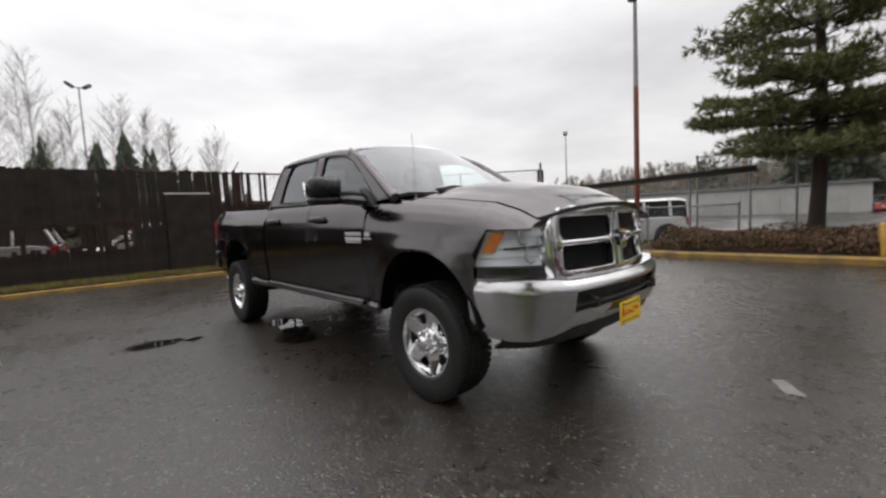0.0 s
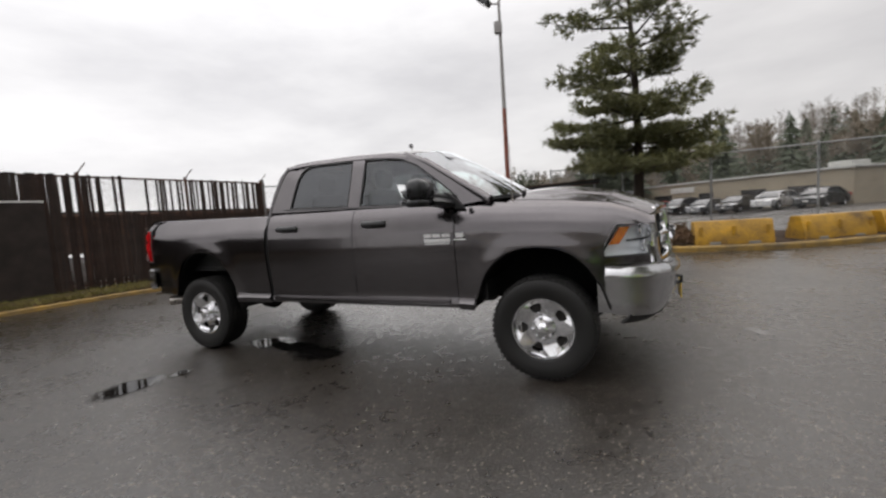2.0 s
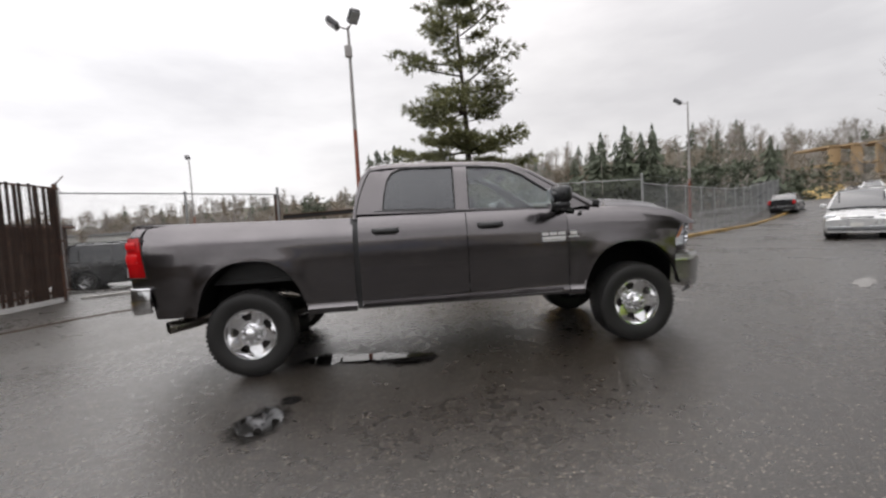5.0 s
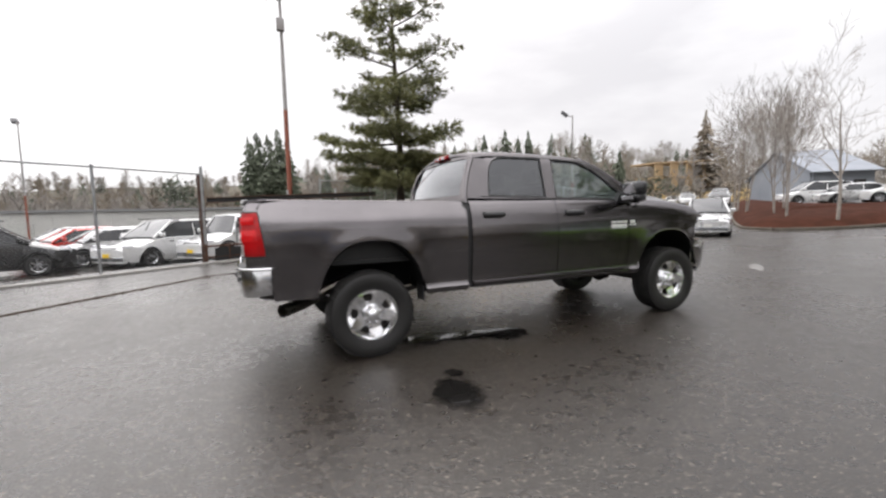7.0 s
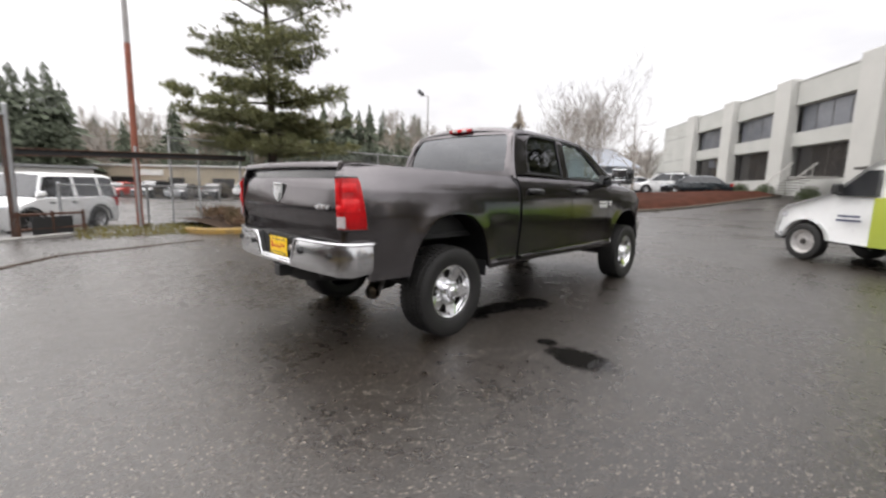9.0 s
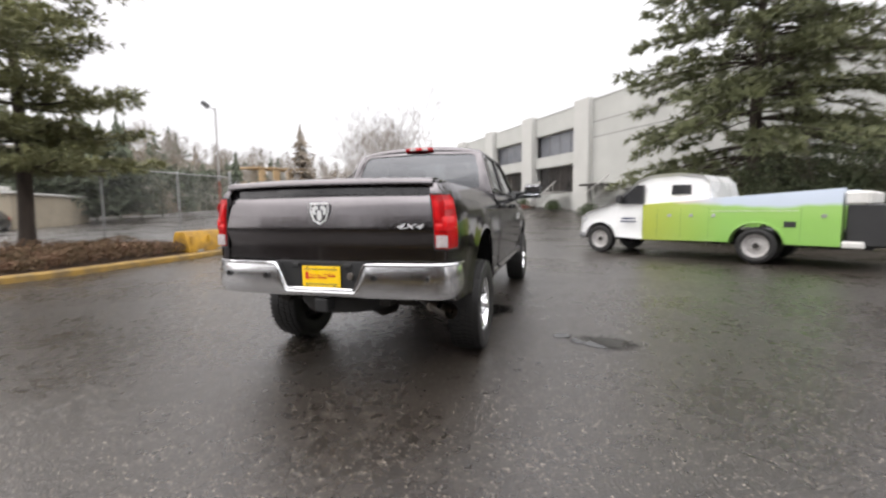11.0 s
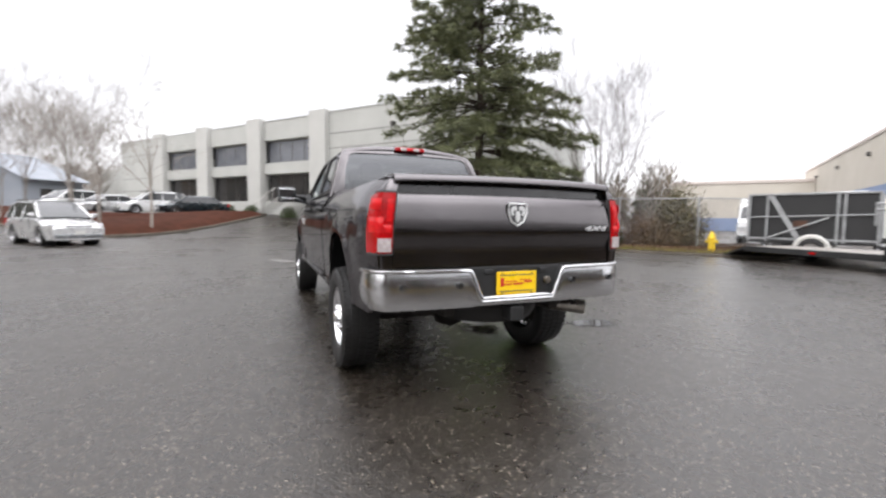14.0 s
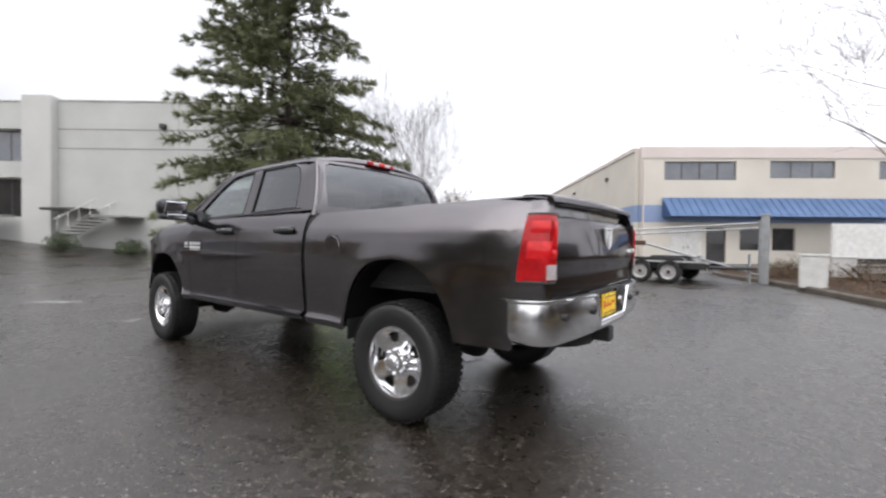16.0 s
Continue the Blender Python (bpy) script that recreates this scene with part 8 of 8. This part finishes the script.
for s in (-1, 1):
    part("cab_window", G().extr([(2.46, 1.33), (2.46, 1.80), (2.64, 1.80), (3.12, 1.38), (3.12, 1.33)], "y", s * .84, s * .93), CARGLASS, sv)
    part("rear_quarter_window", G().extr([(1.36, 1.54), (1.36, 1.76), (1.78, 1.77), (1.80, 1.54)], "y", s * .83, s * .853), CARGLASS, sv)
    part("door_seam", G().box(2.42, 2.432, s * .962, s * .984, .5, 1.25), BLACK, sv)
    part("door_lettering", G().extr([(2.62, .93), (2.62, .97), (3.0, .97), (3.0, .93)], "y", s * .978, s * .986), BLUEINK, sv)
    part("door_lettering", G().extr([(2.60, .85), (2.60, .89), (3.02, .89), (3.02, .85)], "y", s * .978, s * .986), BLUEINK, sv)
    part("door_mirror", G().box(2.95, 3.08, s * .98, s * 1.16, 1.36, 1.56, .03), BLACK, sv)
    part("head_lamp", G().box(4.08, 4.22, s * .62, s * .9, .86, 1.0, .03), LAMPCLEAR, sv)
    small_wheel(sv, WBs, s * .86, .38, .38, s, .22, WHITEWHEEL)
    small_wheel(sv, 0, s * .86, .39, .39, s, .24, WHITEWHEEL)
    small_wheel(sv, 0, s * .58, .39, .39, s, .22)
part("windscreen", G().add([(2.70, -.72, 1.87), (2.70, .72, 1.87), (3.26, .80, 1.40), (3.26, -.80, 1.40)], [(0, 1, 2, 3)]), CARGLASS, sv, thick=.02, core=Vector((2, 0, 1)))
part("bumper", G().box(4.12, 4.32, -.93, .93, .38, .54, .04), GREY_CAR, sv)
part("grille", G().box(4.17, 4.26, -.6, .6, .62, .92, .01), BLACK, sv)
for s in (-1, 1):
    outer = [(2.41, .42), (2.41, 1.30), (.9, 1.42), (-1.35, 1.56), (-1.35, .45), (-.52, .45)] + [(.50 * math.cos(a), .42 + .47 * math.sin(a)) for a in np.linspace(math.pi - .05, .05, 14)] + [(.56, .45)]
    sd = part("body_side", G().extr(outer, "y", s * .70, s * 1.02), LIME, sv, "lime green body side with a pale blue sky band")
    for x in (2.05, 1.5, .9, -.75):
        part("locker_seam", G().box(x - .003, x + .003, s * 1.017, s * 1.0215, .52, 1.22), LIMESEAM, sd)
    for x in (1.76, 1.27, .8, -1.1):
        part("locker_latch", G().box(x - .04, x + .04, s * 1.02, s * 1.035, 1.0, 1.07, .006), GALV, sd)
    part("locker_line", G().box(-.7, .85, s * 1.018, s * 1.026, 1.13, 1.142), WHITEPAINT, sd)
    part("fuel_flap", G().box(-.68, -.48, s * 1.02, s * 1.03, .80, .92, .01), BLACK, sd)
    part("arch_trim", G().tube([(.51 * math.cos(a), s * 1.02, .42 + .48 * math.sin(a)) for a in np.linspace(.1, math.pi - .1, 14)], .025, 5), LIME, sd)
part("body_floor", G().box(-1.35, .9, -.72, .72, .62, .72), UNDER, sv)
part("body_head_wall", G().box(.84, .89, -.7, .7, .7, 1.40), WHITEPAINT, sv)
part("tail_pipe_box", G().box(-1.68, -1.35, -1.0, 1.0, .42, .56, .03), WHITEPAINT, sv)
part("tail_locker", G().box(-1.72, -1.36, -.98, .98, 1.24, 1.50, .04), WHITEPAINT, sv)
part("lift_gate", G().box(-2.0, -1.40, -.95, .95, .46, 1.26, .03), BLACK, sv)
for s in (-1, 1):
    part("lift_arm", G().tube([(-1.5, s * .8, .5), (-1.75, s * .8, .42), (-1.9, s * .8, .6)], .04, 6), BLACK, sv)
part("chassis", G().box(-1.5, 4.1, -.45, .45, .36, .56), UNDER, sv)

# flat trailer and the mesh-sided trailer behind it
DECK = mat("worn_grey_deck_boards", (.16, .15, .14), .8, 0, (.10, .095, .09), 2, 30, bump=.2, island=.25)
TM = at(.80, -13.30, 175)
ft = thing("flatbed_trailer", "long black flatbed trailer with a tandem axle", "trailer", at=TM)
PALEDECK = mat("pale_worn_deck_boards", (.30, .28, .255), .8, 0, (.20, .185, .17), 2, 30, bump=.2, island=.25)
for k in range(13):
    part("deck_board", G().box(-.92, 1.4, -1.05 + .163 * k, -.90 + .163 * k, .60, .64, .004), DECK, ft)
    part("deck_board", G().box(-4.35, -.94, -1.05 + .163 * k, -.90 + .163 * k, .40, .44, .004), PALEDECK, ft)
part("step_board", G().box(-.94, -.90, -1.1, 1.1, .40, .66, .006), BLACK, ft)
for s in (-1, 1):
    part("side_rail", G().box(-.9, 1.4, s * 1.08, s * 1.16, .46, .66, .01), BLACK, ft)
    part("low_side_rail", G().box(-4.35, -.9, s * 1.08, s * 1.16, .28, .45, .01), BLACK, ft)
    part("tongue_bar", G().tube([(1.4, s * .8, .52), (2.5, 0, .50)], .05, 6), BLACK, ft)
    part("marker_lamp", G().box(-2.5, -2.35, s * 1.16, s * 1.175, .33, .39), REDLENS, ft)
    for x in (-.42, .42):
        small_wheel(ft, x, s * 1.28, .36, .36, s, .22, WHITEWHEEL)
    part("mudguard", G().extr([(-.9, .72), (-.8, .82), (.8, .82), (.9, .72)], "y", s * 1.16, s * 1.42), BLACK, ft)
part("jack_post", G().tube([(2.35, 0, .02), (2.35, 0, .95)], .04, 8), GALV, ft)
part("tail_ramp", G().extr([(-4.36, .38), (-4.36, .44), (-5.1, .14), (-5.1, .08)], "y", -1.05, 1.05), BLACK, ft)
part("axle", G().tube([(-.42, -1.2, .36), (-.42, 1.2, .36)], .05, 6), UNDER, ft)
part("axle", G().tube([(.42, -1.2, .36), (.42, 1.2, .36)], .05, 6), UNDER, ft)
mt = thing("mesh_trailer", "trailer with tall galvanised frames and dark mesh sides", "trailer", at=at(4.1, -15.75, 200))
part("deck", G().box(-2.45, .8, -.95, .95, .52, .6, .01), BLACK, mt)
for s in (-1, 1):
    for x in (-2.42, -1.92, -.16, .0, .76):
        part("upright", G().box(x - .035, x + .035, s * .93, s * .99, .55, 2.15, .008), GALV, mt)
    for z in (.66, 2.12):
        part("rail", G().box(-2.45, .8, s * .93, s * .98, z - .03, z + .03, .006), GALV, mt)
    part("middle_rail", G().tube([(-2.42, s * .99, 1.36), (.76, s * .99, 1.46)], .022, 6), GALV, mt)
    part("brace", G().extr([(-1.92, 2.08), (-1.76, 2.08), (-.98, .64), (-1.14, .64)], "y", s * .96, s * 1.01), GALV, mt)
    part("long_brace", G().tube([(-1.9, s * 1.0, .66), (-.35, s * 1.0, 1.36)], .03, 6), GALV, mt)
    part("tag_plate", G().box(-1.22, -.86, s * .985, s * 1.02, 1.06, 1.26, .006), RUSTY, mt)
    part("mesh_panel", G().box(-2.42, .76, s * .90, s * .912, .62, 2.1), BLACK, mt)
    small_wheel(mt, -.72, s * 1.05, .33, .33, s, .2, WHITEWHEEL)
    part("mudguard", G().tube([(-.72 + .42 * math.cos(a), s * 1.05, .34 + .42 * math.sin(a)) for a in np.linspace(.1, 3.04, 10)], .07, 6), WHITEPAINT, mt)
part("tongue", G().tube([(.8, 0, .5), (2.0, 0, .48)], .05, 6), GALV, mt)


swg = thing("swing_gate", "galvanised swing gate with slender rails and a brace", "gate")
ga, gb_ = Vector((-1.78, -13.6, 0)), Vector((1.75, -11.6, 0))
for z0, z1 in ((1.92, 1.66), (1.76, 1.52)):
    part("rail", G().tube([ga + Vector((0, 0, z0)), gb_ + Vector((0, 0, z1))], .028, 8), GALV, swg)
part("brace", G().tube([ga + Vector((0, 0, .28)), ga.lerp(gb_, .88) + Vector((0, 0, 1.30))], .035, 8), GALV, swg)
part("end_stile", G().tube([gb_ + Vector((0, 0, 1.15)), gb_ + Vector((0, 0, 1.70))], .028, 8), GALV, swg)
part("end_plate", G().box(1.12, 1.56, -11.72, -11.68, 1.19, 1.34, .006), RUSTY, swg, "rusty orange plate")
part("hinge_stile", G().tube([ga + Vector((0, 0, .0)), ga + Vector((0, 0, 1.98))], .035, 8), GALV, swg)


def box_van(label, x, y, az):
    v = thing("van", label, "van", "white vans in the yard", at=at(x, y, az))
    part("body", G().box(-2.6, 1.2, -.98, .98, .45, 2.35, .08), VW, v)
    part("nose", G().extr([(1.2, .45), (1.2, 2.2), (1.5, 2.15), (1.95, 1.35), (2.55, 1.15), (2.65, .5)], "y", -.94, .94), VW, v)
    part("windscreen", G().add([(1.52, -.8, 2.1), (1.52, .8, 2.1), (1.96, .86, 1.38), (1.96, -.86, 1.38)], [(0, 1, 2, 3)]), CARGLASS, v, thick=.02, core=Vector((0, 0, 1)))
    part("grille", G().box(2.6, 2.67, -.5, .5, .7, 1.0, .01), BLACK, v)
    for s in (-1, 1):
        part("cab_window", G().box(.55, 1.4, s * .945, s * .99, 1.4, 2.0, .02), CARGLASS, v)
        part("head_lamp", G().box(2.5, 2.66, s * .6, s * .88, .75, .98, .02), LAMPCLEAR, v)
        for q in (-1.7, 1.75):
            small_wheel(v, q, s * .86, .36, .36, s, .22)
    part("bumper", G().box(2.5, 2.75, -.93, .93, .4, .56, .03), GREY_CAR, v)


box_van("white panel van parked beyond the trailers", 10.5, -22.5, 118)
box_van("white panel van parked by the cream building", 5.9, -18.9, 188)

# ---- give the thick sheets crisp rims ----
dg = bpy.context.evaluated_depsgraph_get()
for ob, ang in CRISP:
    me = bpy.data.meshes.new_from_object(ob.evaluated_get(dg))
    ob.modifiers.clear()
    ob.data = me
    me.set_sharp_from_angle(angle=radians(ang))
